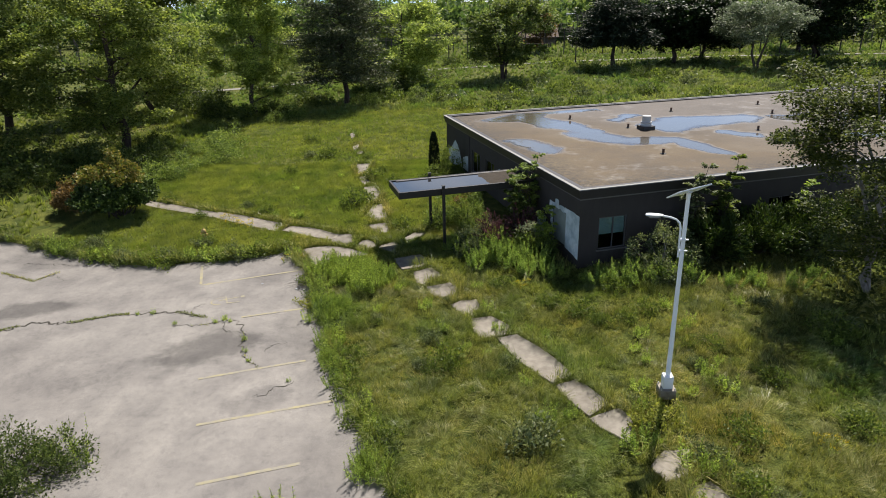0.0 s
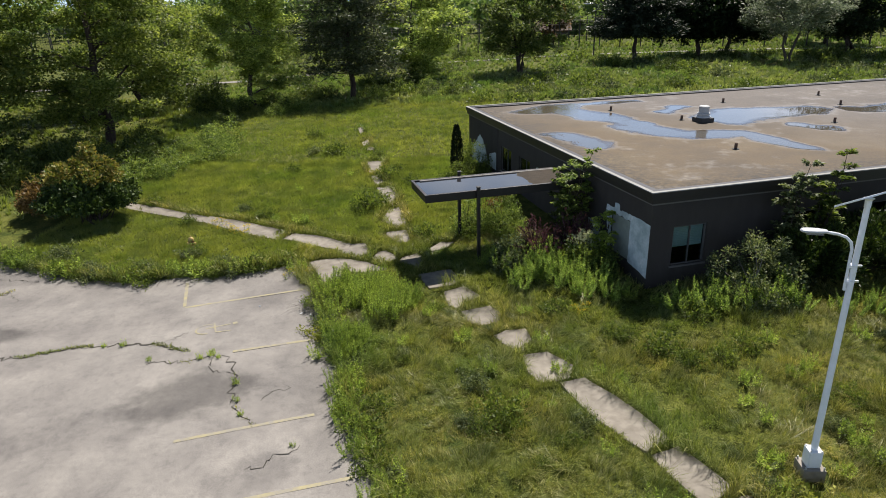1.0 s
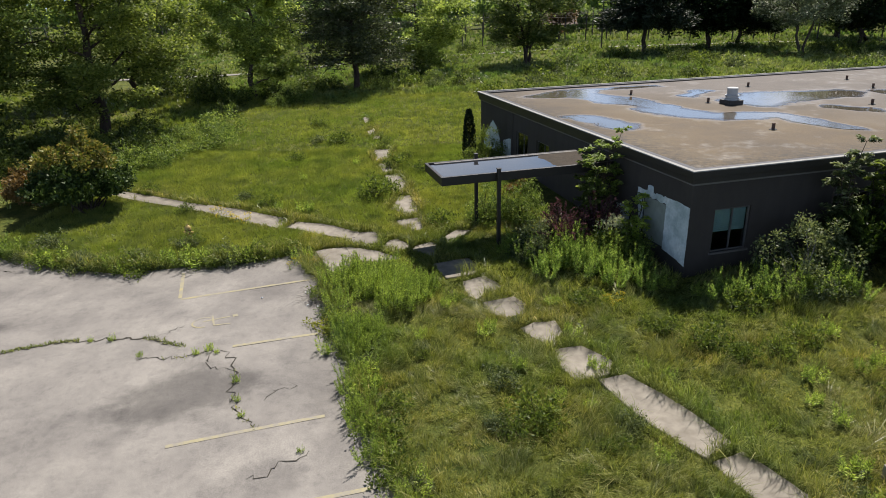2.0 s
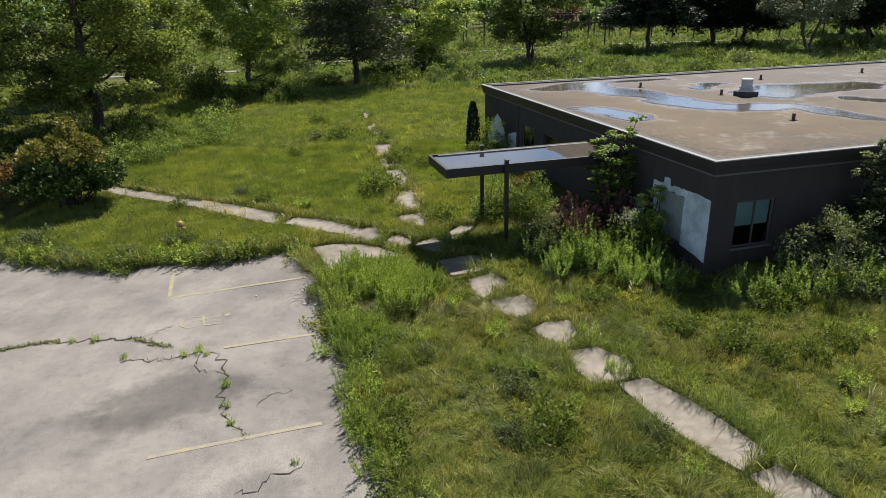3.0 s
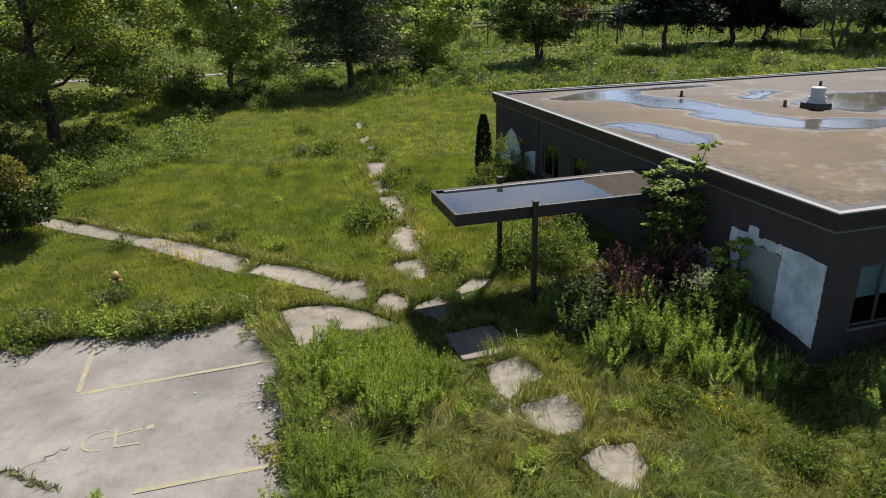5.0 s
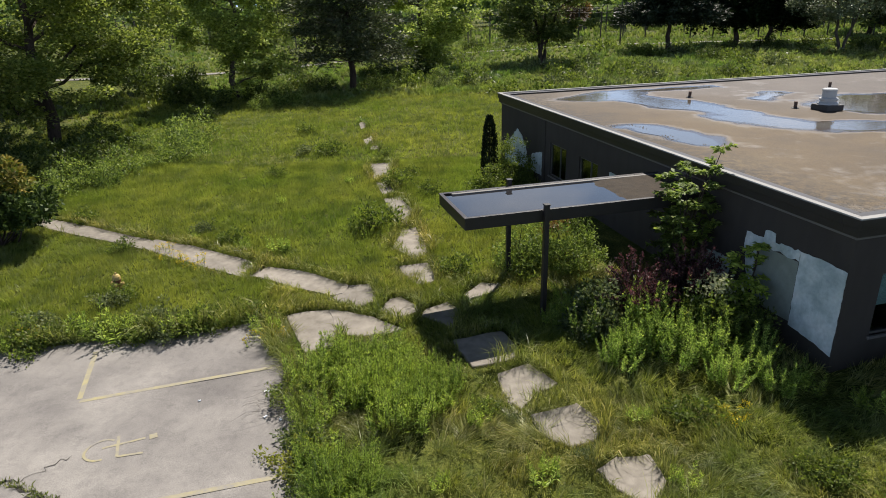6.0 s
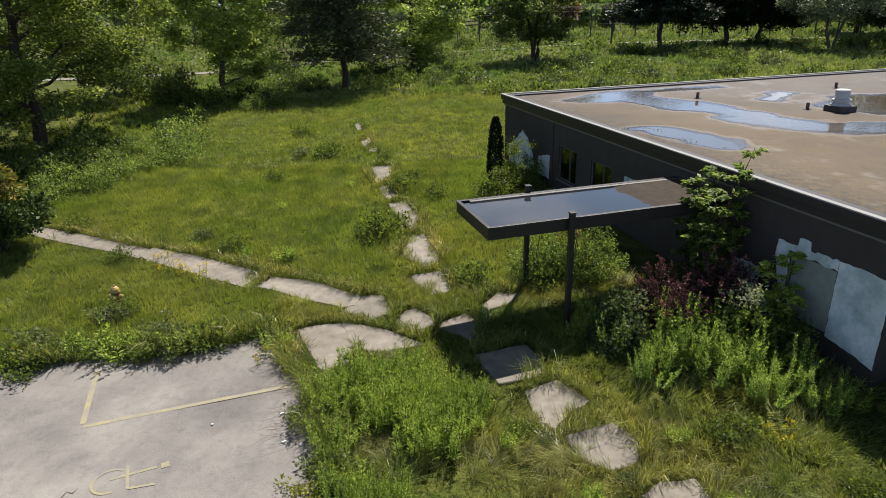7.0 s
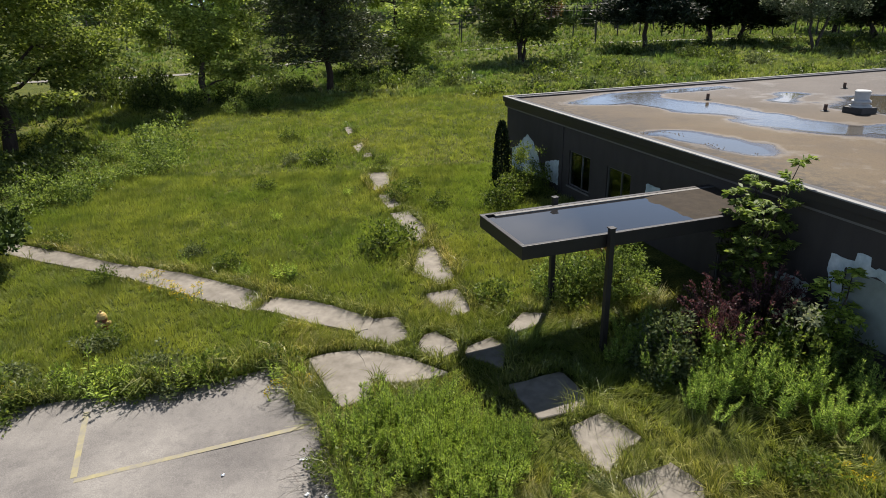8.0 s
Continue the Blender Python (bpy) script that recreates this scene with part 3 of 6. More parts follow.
def draped(name, outline, lift, mat, step=1.0):
    """A sheet that follows the land inside an outline."""
    bm = bmesh.new()
    pts = []
    for (ax, ay), (bx, by) in zip(outline, outline[1:] + outline[:1]):
        n = max(1, int(math.hypot(bx - ax, by - ay) / step))
        pts += [(ax + (bx - ax) * i / n, ay + (by - ay) * i / n) for i in range(n)]
    face = bm.faces.new([bm.verts.new((px, py, 0)) for px, py in pts])
    if face.normal.z < 0 or sum(a[0] * b[1] - b[0] * a[1] for a, b in zip(pts, pts[1:] + pts[:1])) < 0:
        face.normal_flip()
    x0, x1 = min(p[0] for p in pts), max(p[0] for p in pts)
    y0, y1 = min(p[1] for p in pts), max(p[1] for p in pts)
    for k in range(int((x1 - x0) / (step * 2))):
        bmesh.ops.bisect_plane(bm, geom=bm.verts[:] + bm.edges[:] + bm.faces[:], plane_co=(x0 + (k + 1) * step * 2, 0, 0), plane_no=(1, 0, 0))
    for k in range(int((y1 - y0) / (step * 2))):
        bmesh.ops.bisect_plane(bm, geom=bm.verts[:] + bm.edges[:] + bm.faces[:], plane_co=(0, y0 + (k + 1) * step * 2, 0), plane_no=(0, 1, 0))
    for v in bm.verts:
        v.co.z = land1(v.co.x, v.co.y) + lift
    return part(name, bm, mat)


lot = draped("parking_lot", LOT, 0.0, M_ASPHALT, 1.5)
tagged(lot, "pale weathered asphalt parking lot with cracks and stains", "parking lot", kind="structure")


def strip(points, widths, lift):
    """Arrays of a flat band along points of the plan, laid on the land."""
    p = np.asarray(points, float)
    w = np.asarray(widths, float)
    d = np.gradient(p, axis=0)
    d /= np.linalg.norm(d, axis=1)[:, None] + 1e-9
    s = np.stack([-d[:, 1], d[:, 0]], 1) * w[:, None] * 0.5
    a, b = p + s, p - s
    xy = np.concatenate([a, b])
    v = np.column_stack([xy, land(xy[:, 0], xy[:, 1]) + lift])
    n = len(p)
    i = np.arange(n - 1)
    return v, np.stack([i, i + n, i + 1 + n, i + 1], 1)


def path_points(points, step):
    out = []
    for a, b in zip(points, points[1:]):
        a, b = np.array(a, float), np.array(b, float)
        n = max(1, int(np.linalg.norm(b - a) / step))
        out += [a + (b - a) * i / n for i in range(n)]
    return np.array(out + [np.array(points[-1], float)])


def painted_line(a, b, width=0.11):
    pts = path_points([a, b], 0.4)
    v, f = strip(pts, np.full(len(pts), width), 0.008)
    ob = new("parking_line", mesh_np("parking_line", v, f, M_LINE))
    return tagged(ob, "worn faded yellow painted parking bay line", "road marking", "parking bay lines", "structure")


for a, b in (((-10.49, 24.98), (-6.76, 26.25)), ((-10.54, 25.06), (-11.28, 26.95)), ((-7.75, 22.12), (-5.08, 23.03)), ((-7.64, 18.01), (-4.56, 19.18)), ((-6.7, 15.69), (-3.14, 16.94)), ((-5.71, 13.35), (-3.36, 14.15))):
    painted_line(a, b)


def bay_symbol():
    """The faded wheelchair mark of the wide bay."""
    pieces = []
    c, r = np.array([-9.12, 23.45]), 0.3
    ang = np.radians(np.linspace(70, 300, 18))
    arc = c + r * np.stack([np.cos(ang), np.sin(ang)], 1)
    pieces.append(strip(arc, np.full(len(arc), 0.05), 0.008))
    e = np.array([0.93, 0.36])
    n = np.array([-0.36, 0.93])
    for p, q in ((c + 0.05 * n, c + 0.75 * e + 0.1 * n), (c + 0.25 * e + 0.35 * n, c + 0.3 * e - 0.3 * n), (c + 0.3 * e - 0.3 * n, c + 0.75 * e - 0.35 * n)):
        pts = path_points([p, q], 0.2)
        pieces.append(strip(pts, np.full(len(pts), 0.055), 0.008))
    dot = [c + 0.82 * e + 0.1 * n, c + 0.96 * e + 0.12 * n]
    pieces.append(strip(np.array(dot), np.full(2, 0.15), 0.008))
    v, f = join(pieces)
    return tagged(new("parking_symbol", mesh_np("parking_symbol", v, f, M_LINE)), "faded yellow painted accessible bay symbol", "road marking", kind="structure")


bay_symbol()


def ragged(points, seed, step=0.1, sway=0.06):
    rng = np.random.default_rng(seed)
    p = path_points(points, step)
    p[1:-1] += rng.normal(0, sway, (len(p) - 2, 2))
    return p


def crack(points, seed, width=0.05):
    rng = np.random.default_rng(seed)
    p = ragged(points, seed)
    w = 0.62 * width * rng.uniform(0.3, 1.5, len(p))
    w[0] = w[-1] = 0.005
    v, f = strip(p, w, 0.006)
    ob = new("crack", mesh_np("crack", v, f, M_CRACK))
    return tagged(ob, "dark ragged crack in the pale asphalt", "crack", "asphalt cracks", "structure")


CRACKS = [
    ([(-24.0, 18.6), (-18.0, 20.2), (-16.3, 21.0), (-15.5, 21.6), (-14.0, 21.7), (-12.8, 22.35), (-11.0, 22.6), (-10.1, 22.5), (-9.1, 22.1)], 0.12),
    ([(-10.1, 21.55), (-9.8, 21.5), (-8.8, 21.55), (-8.5, 21.75), (-8.25, 21.85), (-7.7, 21.7), (-7.25, 20.95), (-6.8, 19.6), (-6.45, 19.15), (-6.0, 18.7)], 0.05),
    ([(-8.3, 21.65), (-8.0, 21.1), (-7.3, 20.95)], 0.03),
    ([(-4.6, 18.0), (-5.0, 17.6), (-5.2, 17.2), (-5.6, 17.1)], 0.04),
    ([(-10.2, 22.5), (-9.9, 23.0), (-9.6, 23.3)], 0.03),
    ([(-19.9, 26.0), (-17.9, 25.2), (-17.4, 26.1)], 0.08),
    ([(-17.4, 25.9), (-16.5, 25.2), (-15.8, 24.5)], 0.04),
    ([(-19.6, 27.0), (-18.4, 27.0), (-17.2, 26.9)], 0.04),
    ([(-5.6, 20.4), (-5.9, 20.1), (-6.1, 19.7)], 0.03),
]
for k, (pts, w) in enumerate(CRACKS):
    crack(pts, 100 + k, w)


def slab(outline, grow, lift, seed, mat, parent, thick=0.16, wear=0.028):
    """One concrete slab with a worn, softened upper edge, slightly tilted."""
    rng = random.Random(seed)
    cx, cy = sum(p[0] for p in outline) / len(outline), sum(p[1] for p in outline) / len(outline)
    if sum(a[0] * b[1] - b[0] * a[1] for a, b in zip(outline, outline[1:] + outline[:1])) < 0:
        outline = outline[::-1]
    tx, ty = rng.uniform(-0.012, 0.012), rng.uniform(-0.012, 0.012)
    # crumbled corners and a wavering edge
    cut = []
    for (ax, ay), (bx, by) in zip(outline, outline[1:] + outline[:1]):
        cut += [(ax + (bx - ax) * q + rng.uniform(-wear, wear), ay + (by - ay) * q + rng.uniform(-wear, wear)) for q in (0.05, 0.35, 0.65, 0.95)]
    outline = cut
    bm = bmesh.new()
    rings = []
    for inset, dz in ((grow, -thick), (grow, -0.015), (grow - 0.018, 0.0)):
        ring = []
        for px, py in outline:
            d = math.hypot(px - cx, py - cy)
            k = (d + inset) / d
            x, y = cx + (px - cx) * k, cy + (py - cy) * k
            ring.append(bm.verts.new((x, y, land1(x, y) + lift + dz + tx * (x - cx) + ty * (y - cy))))
        rings.append(ring)
    n = len(outline)
    for a, b in zip(rings, rings[1:]):
        for i in range(n):
            bm.faces.new((a[i], a[(i + 1) % n], b[(i + 1) % n], b[i]))
    bm.faces.new(rings[-1])
    return part("slab", bm, mat, parent)


def footpath(name, slabs, seed, label, lift=0.018, grow=0.13):
    top = anchor(name, Matrix(), label, "footpath", kind="structure")
    for k, outline in enumerate(slabs):
        slab(outline, grow, lift, seed + k, M_CONCRETE, top)
    return top


footpath("pavement_lot", WALK_DOOR, 300, "broken pale concrete footpath overgrown with grass beside the lot", grow=0.05)
footpath("pavement_lawn", WALK_LAWN, 330, "narrow pale concrete footpath crossing the lawn, grass in joints", grow=0.04)
footpath("pavement_side", WALK_SIDE, 360, "sunken concrete footpath slabs half swallowed by grass", 0.012, 0.06)
footpath("pavement_entrance", PAD, 390, "pale concrete entrance pad with grass growing over it", 0.014, 0.02)

# a lane far behind the lawn
lane_pts = path_points([(-70, 66), (-42, 74), (-30, 78), (-24.5, 81), (-20, 88), (-12, 93.5), (-4.7, 95.5), (4.8, 96.0), (13, 98.3), (25.6, 101.5), (38, 104.0), (70, 106)], 2.0)
lv, lf = strip(lane_pts, np.full(len(lane_pts), 1.35), 0.03)
tagged(new("road", mesh_np("road", lv, lf, M_ROADPALE)), "narrow pale lane curving through the meadow", "road", kind="structure")


# ---- the building ----
building = anchor("building", M_B, "long single-storey dark taupe flat-roofed building, abandoned", "building")
BASE = -0.3


def wall_with_openings(length, z0, z1, thick, openings):
    """A wall along x from 0 to length, its outer face at y = 0, with real openings (x0, x1, z0, z1), as one closed body."""
    xs_ = sorted({0.0, length, *[o[0] for o in openings], *[o[1] for o in openings]})
    zs_ = sorted({z0, z1, *[o[2] for o in openings], *[o[3] for o in openings]})
    full = {}
    for i in range(len(xs_) - 1):
        for j in range(len(zs_) - 1):
            cx, cz = (xs_[i] + xs_[i + 1]) / 2, (zs_[j] + zs_[j + 1]) / 2
            full[i, j] = not any(o[0] < cx < o[1] and o[2] < cz < o[3] for o in openings)
    bm = bmesh.new()
    corner = {}

    def at(i, j, side):
        if (i, j, side) not in corner:
            corner[i, j, side] = bm.verts.new((xs_[i], thick * side, zs_[j]))
        return corner[i, j, side]

    for (i, j), solid in full.items():
        if not solid:
            continue
        for side in (0, 1):
            bm.faces.new((at(i, j, side), at(i + 1, j, side), at(i + 1, j + 1, side), at(i, j + 1, side)))
        for di, dj, a, b in ((-1, 0, (i, j), (i, j + 1)), (1, 0, (i + 1, j), (i + 1, j + 1)), (0, -1, (i, j), (i + 1, j)), (0, 1, (i, j + 1), (i + 1, j + 1))):
            if not full.get((i + di, j + dj), False):
                bm.faces.new((at(*a, 0), at(*b, 0), at(*b, 1), at(*a, 1)))
    bmesh.ops.recalc_face_normals(bm, faces=bm.faces)
    return bm


def window(name, wall, x0, x1, z0, z1, mullions, blind=None, dark=True):
    """A framed window in an opening of a wall whose outer face is y = 0."""
    ob = new(name)
    ob.parent = building
    ob.matrix_local = wall
    w = 0.05
    for nm, (a, b, lo, hi) in (("frame", (x0, x1, z1 - w, z1)), ("frame", (x0, x1, z0, z0 + w)), ("frame", (x0, x0 + w, z0 + w, z1 - w)), ("frame", (x1 - w, x1, z0 + w, z1 - w))):
        part(nm, box(a, b, 0.05, 0.11, lo, hi, 0.006), M_FRAME, ob)
    edges = [x0 + w, *mullions, x1 - w]
    for m in mullions:
        part("mullion", box(m - 0.022, m + 0.022, 0.05, 0.11, z0 + w, z1 - w, 0.005), M_FRAME, ob)
    for a, b in zip(edges, edges[1:]):
        pane = part("pane", box(a, b, 0.075, 0.083, z0 + w, z1 - w), M_GLASS, ob)
        pane.visible_shadow = False
    part("sill", box(x0 - 0.06, x1 + 0.06, -0.05, 0.05, z0 - 0.06, z0, 0.008), M_TRIM, ob)
    if blind:
        a, b, lo, hi = blind
        bm = bmesh.new()
        n = int((hi - lo) / 0.06)
        for i in range(n):
            add_box(bm, a, b, 0.135, 0.15 + 0.012 * (i % 2), lo + i * 0.06, lo + i * 0.06 + 0.055)
        part("blind", bm, M_BLIND, ob, "dusty pale teal blind, lowered half way")
    return ob


# near wall runs along u; its outer face looks to -v
near_open = [(0.85, 2.12, 1.24, 2.62)] + [(a, a + 1.4, 1.24, 2.62) for a in (5.2, 9.0, 13.0, 17.0, 21.0)]
wall_n = part("wall", wall_with_openings(B_LEN, BASE, 3.52, 0.25, near_open), M_WALL, building)
for k, (a, b, lo, hi) in enumerate(near_open):
    window("window", Matrix(), a, b, lo, hi, [a + 0.67] if k == 0 else [a + 0.7], (a + 0.06, b - 0.06, 1.85, 2.6) if k == 0 else None)

# entrance side runs along v; its outer face looks to -u
side_open = [(9.93, 11.25, 1.5, 2.64), (12.27, 13.66, 1.4, 2.66), (4.95, 6.0, 0.35, 2.45), (1.22, 2.42, 1.1, 2.5)]
M_S = Matrix.Translation((0, B_DEEP, 0)) @ pose(0, 0, 0, 0, 0, -90)


def side_part(name, bm, mat, label=""):
    ob = part(name, bm, mat, building, label)
    ob.matrix_local = M_S
    return ob


def flip(o):
    return (B_DEEP - o[1], B_DEEP - o[0], o[2], o[3])


side_part("wall", wall_with_openings(B_DEEP - 0.25, BASE, 3.52, 0.25, [flip(o) for o in side_open]), M_WALL)
for o in side_open[:2]:
    a, b, lo, hi = flip(o)
    window("window", M_S, a, b, lo, hi, [(a + b) / 2 + 0.12])
a, b, lo, hi = flip(side_open[2])
side_part("door", box(a + 0.04, b - 0.04, 0.06, 0.11, lo, hi - 0.04, 0.006), M_DARK, "dark painted entrance door, shut")
for fa, fb, flo in ((a, a + 0.04, lo), (b - 0.04, b, lo), (a + 0.04, b - 0.04, hi - 0.04)):
    side_part("door_jamb", box(fa, fb, 0.02, 0.14, flo, hi), M_FRAME)
a, b, lo, hi = flip(side_open[3])
side_part("boarded_window", box(a, b, 0.02, 0.06, lo, hi, 0.004), M_BOARD, "plywood boarded window, weathered grey green")
# a shallow pilaster joint
side_part("pilaster", box(B_DEEP - 14.32, B_DEEP - 14.10, -0.035, 0.0, BASE, 3.50, 0.01), M_WALL)
side_part("wall_box", box(B_DEEP - 4.7, B_DEEP - 4.46, -0.09, 0.0, 2.95, 3.2, 0.012), M_TRIM, "small pale wall-mounted box")


def ragged_patch(outline, seed, torn=1.0):
    """A thin coat of bare plaster with a torn edge, in the wall's x and z."""
    rng = random.Random(seed)
    pts = []
    for (ax, az), (bx, bz) in zip(outline, outline[1:] + outline[:1]):
        n = max(2, int(math.hypot(bx - ax, bz - az) / 0.09))
        for i in range(n):
            j = 0.0 if i == 0 else torn
            pts.append((ax + (bx - ax) * i / n + j * rng.uniform(-0.025, 0.025), az + (bz - az) * i / n + j * rng.uniform(-0.03, 0.03)))
    bm = bmesh.new()
    front = [bm.verts.new((px, -0.012, pz)) for px, pz in pts]
    back = [bm.verts.new((px, 0.0, pz)) for px, pz in pts]
    bm.faces.new(front)
    for i in range(len(pts)):
        j = (i + 1) % len(pts)
        bm.faces.new((front[i], front[j], back[j], back[i]))
    bmesh.ops.recalc_face_normals(bm, faces=bm.faces)
    return bm


# around the boarded window: pieces leave the board free
D = B_DEEP
side_part("plaster_patch", ragged_patch([(D - 1.2, 1.05), (D - 0.5, 0.98), (D - 0.03, 0.88), (D - 0.03, 2.73), (D - 0.6, 2.77), (D - 1.2, 2.74)], 1, 0.35), M_PLASTER, "pale bare plaster where paint was stripped")
side_part("plaster_patch", ragged_patch([(D - 2.44, 2.52), (D - 1.2, 2.52), (D - 1.2, 2.74), (D - 1.93, 2.7), (D - 1.95, 2.89), (D - 2.25, 2.88), (D - 2.27, 2.7), (D - 2.81, 2.68), (D - 2.84, 2.3), (D - 2.62, 1.6), (D - 2.8, 1.2), (D - 2.44, 0.9)], 2), M_PLASTER, "pale bare plaster strip over the boarded window")
side_part("plaster_patch", ragged_patch([(D - 4.13, 1.76), (D - 3.6, 1.84), (D - 3.2, 1.8), (D - 3.25, 1.28), (D - 4.1, 1.2)], 3), M_PLASTER, "pale bare plaster patch low on the wall")
side_part("plaster_patch", ragged_patch([(D - 18.4, 0.9), (D - 15.6, 1.2), (D - 16.05, 1.97), (D - 16.5, 2.45), (D - 17.0, 2.64), (D - 17.9, 1.98), (D - 18.38, 1.82)], 4), M_PLASTER, "pale bare plaster patch with an arched top")
side_part("plaster_patch", ragged_patch([(D - 15.45, 1.2), (D - 14.4, 1.2), (D - 14.38, 2.14), (D - 15.0, 2.0), (D - 15.4, 1.85)], 5), M_PLASTER, "pale bare plaster patch beside the pilaster")
side_part("plaster_patch", ragged_patch([(D - 9.15, 2.1), (D - 8.5, 2.1), (D - 8.5, 2.6), (D - 9.15, 2.56)], 6), M_PLASTER, "small pale plaster patch")
# the two walls at the back
part("wall", box(0.25, B_LEN, B_DEEP - 0.25, B_DEEP, BASE, 3.52), M_WALL, building)
part("wall", box(B_LEN - 0.25, B_LEN, 0.25, B_DEEP - 0.25, BASE, 3.52), M_WALL, building)
part("floor", box(0.25, B_LEN - 0.25, 0.25, B_DEEP - 0.25, 0.1, 0.5), M_BOARD, building)

# trim, fascia and coping around the roof
for nm, mat, out, z0, z1, inn in (("trim", M_TRIM, 0.04, 3.43, 3.50, 0.0), ("fascia", M_FASCIA, 0.10, 3.50, 3.68, -0.25), ("fascia", M_FASCIA, 0.15, 3.68, 3.865, -0.25), ("coping", M_CAP, 0.165, 3.865, 3.90, 0.02)):
    bv = 0.008
    part(nm, box(-out, B_LEN + out, -out, -inn, z0, z1, bv), mat, building)
    part(nm, box(-out, B_LEN + out, B_DEEP + inn, B_DEEP + out, z0, z1, bv), mat, building)
    part(nm, box(-out, -inn, -inn + 0.002, B_DEEP + inn - 0.002, z0 + 0.001, z1 - 0.001, bv), mat, building)
    part(nm, box(B_LEN + inn, B_LEN + out, -inn + 0.002, B_DEEP + inn - 0.002, z0 + 0.001, z1 - 0.001, bv), mat, building)

# roof: a membrane with hollows in which rain stands
HOLLOWS = [  # from, to, radius, depth (u, v in metres)
    ((2.9, 16.4), (4.9, 16.9), 0.88, 0.09), ((4.9, 16.2), (5.4, 13.2), 0.80, 0.09), ((5.5, 13.0), (6.0, 10.8), 0.50, 0.075),
    ((0.95, 9.9), (2.0, 7.6), 0.52, 0.085), ((5.6, 10.2), (6.3, 8.4), 0.80, 0.08), ((6.6, 8.2), (9.0, 6.9), 0.50, 0.09), ((9.0, 6.8), (9.4, 3.7), 0.50, 0.085),
    ((10.0, 10.6), (12.4, 11.4), 0.92, 0.09), ((12.6, 11.6), (16.0, 11.2), 1.01, 0.1), ((12.6, 8.4), (13.4, 6.7), 0.38, 0.075),
    ((19.0, 10.2), (22.0, 9.6), 0.76, 0.09), ((8.9, 13.4), (11.0, 14.6), 0.50, 0.055), ((6.0, 17.6), (9.5, 17.5), 0.42, 0.05),
    ((17.0, 5.0), (20.0, 4.5), 0.50, 0.05), ((26.0, 12.0), (30.0, 9.0), 0.84, 0.08),
]
ru, rv = np.meshgrid(np.arange(0.22, B_LEN - 0.2, 0.12), np.arange(0.22, B_DEEP - 0.2, 0.12))
wob_u = ru + 1.5 * (field(ru, rv, 2.2, 11) - 0.5)
wob_v = rv + 1.5 * (field(ru, rv, 2.2, 23) - 0.5)
dip = np.zeros_like(ru)
for (au, av), (bu, bv), rad, deep in HOLLOWS:
    du, dv = bu - au, bv - av
    tt = np.clip(((wob_u - au) * du + (wob_v - av) * dv) / (du * du + dv * dv), 0, 1)
    dist = np.hypot(wob_u - au - tt * du, wob_v - av - tt * dv)
    dip = np.maximum(dip, deep * np.exp(-((dist / (rad * 1.25)) ** 2) * 1.1))
rise = 0.05 * np.exp(-(((ru - 9.2) / 1.0) ** 2 + ((rv - 10.2) / 0.9) ** 2))
rz = ROOF_WATER + 0.4 * (0.04 - dip + rise + 0.022 * (field(ru, rv, 0.7, 31, 4) - 0.5) + 0.02 * (field(ru, rv, 5.0, 37) - 0.5))
n_u, n_v = ru.shape[1], ru.shape[0]
ii, jj = np.meshgrid(np.arange(n_v - 1), np.arange(n_u - 1), indexing="ij")
rf_ = np.stack([ii * n_u + jj, ii * n_u + jj + 1, (ii + 1) * n_u + jj + 1, (ii + 1) * n_u + jj], -1).reshape(-1, 4)
roof = part_np("roof", np.stack([ru, rv, rz], -1), rf_, M_ROOF, building, "brown silty flat roof membrane")
for poly in roof.data.polygons:
    poly.use_smooth = True
part("roof_slab", box(0.1, B_LEN - 0.1, 0.1, B_DEEP - 0.1, 3.45, 3.60), M_DARK, building)
puddle = part_np("water", np.array([(0.2, 0.2, ROOF_WATER), (B_LEN - 0.2, 0.2, ROOF_WATER), (B_LEN - 0.2, B_DEEP - 0.2, ROOF_WATER), (0.2, B_DEEP - 0.2, ROOF_WATER)]), np.array([(0, 1, 2, 3)]), M_WATER, None)
puddle.parent = None
puddle.matrix_world = M_B
tagged(puddle, "shallow rain water standing in the roof hollows", "puddle", kind="structure")


def roof_grit():
    """Clods of dark grit and moss washed up along the near parapets."""
    rng = np.random.default_rng(55)
    n = 26000
    far = np.abs(rng.normal(0, 0.5, n)) + 0.22
    side = rng.random(n) < 0.42
    u = np.where(side, far, rng.uniform(0.22, 26.0, n))
    v = np.where(side, rng.uniform(0.22, 17.5, n), far)
    ok = field(u, v, 0.9, 57, 3) > 0.47 + 0.035 * far
    u, v = u[ok], v[ok]
    n = len(u)
    r = rng.uniform(0.008, 0.024, n)
    z = np.full(n, ROOF_WATER + 0.012)
    a = rng.uniform(0, 6.28, n)
    ring = [np.stack([u + np.cos(a + k * 2.094) * r * rng.uniform(0.6, 1.4, n), v + np.sin(a + k * 2.094) * r * rng.uniform(0.6, 1.4, n), z - 0.012], 1) for k in range(3)]
    top = np.stack([u, v, z + r * 0.45], 1)
    verts = np.stack([*ring, top], 1).reshape(-1, 3)
    i = np.arange(n)[:, None] * 4
    faces = np.concatenate([i + np.array([[0, 1, 3]]), i + np.array([[1, 2, 3]]), i + np.array([[2, 0, 3]])])
    tagged(part_np("grit", verts, faces, M_GRIT, building, "dark grit and moss along the parapet"), kind="stuff")


roof_grit()


def on_roof(u, v):
    return M_B @ Matrix.Translation((u, v, 0))


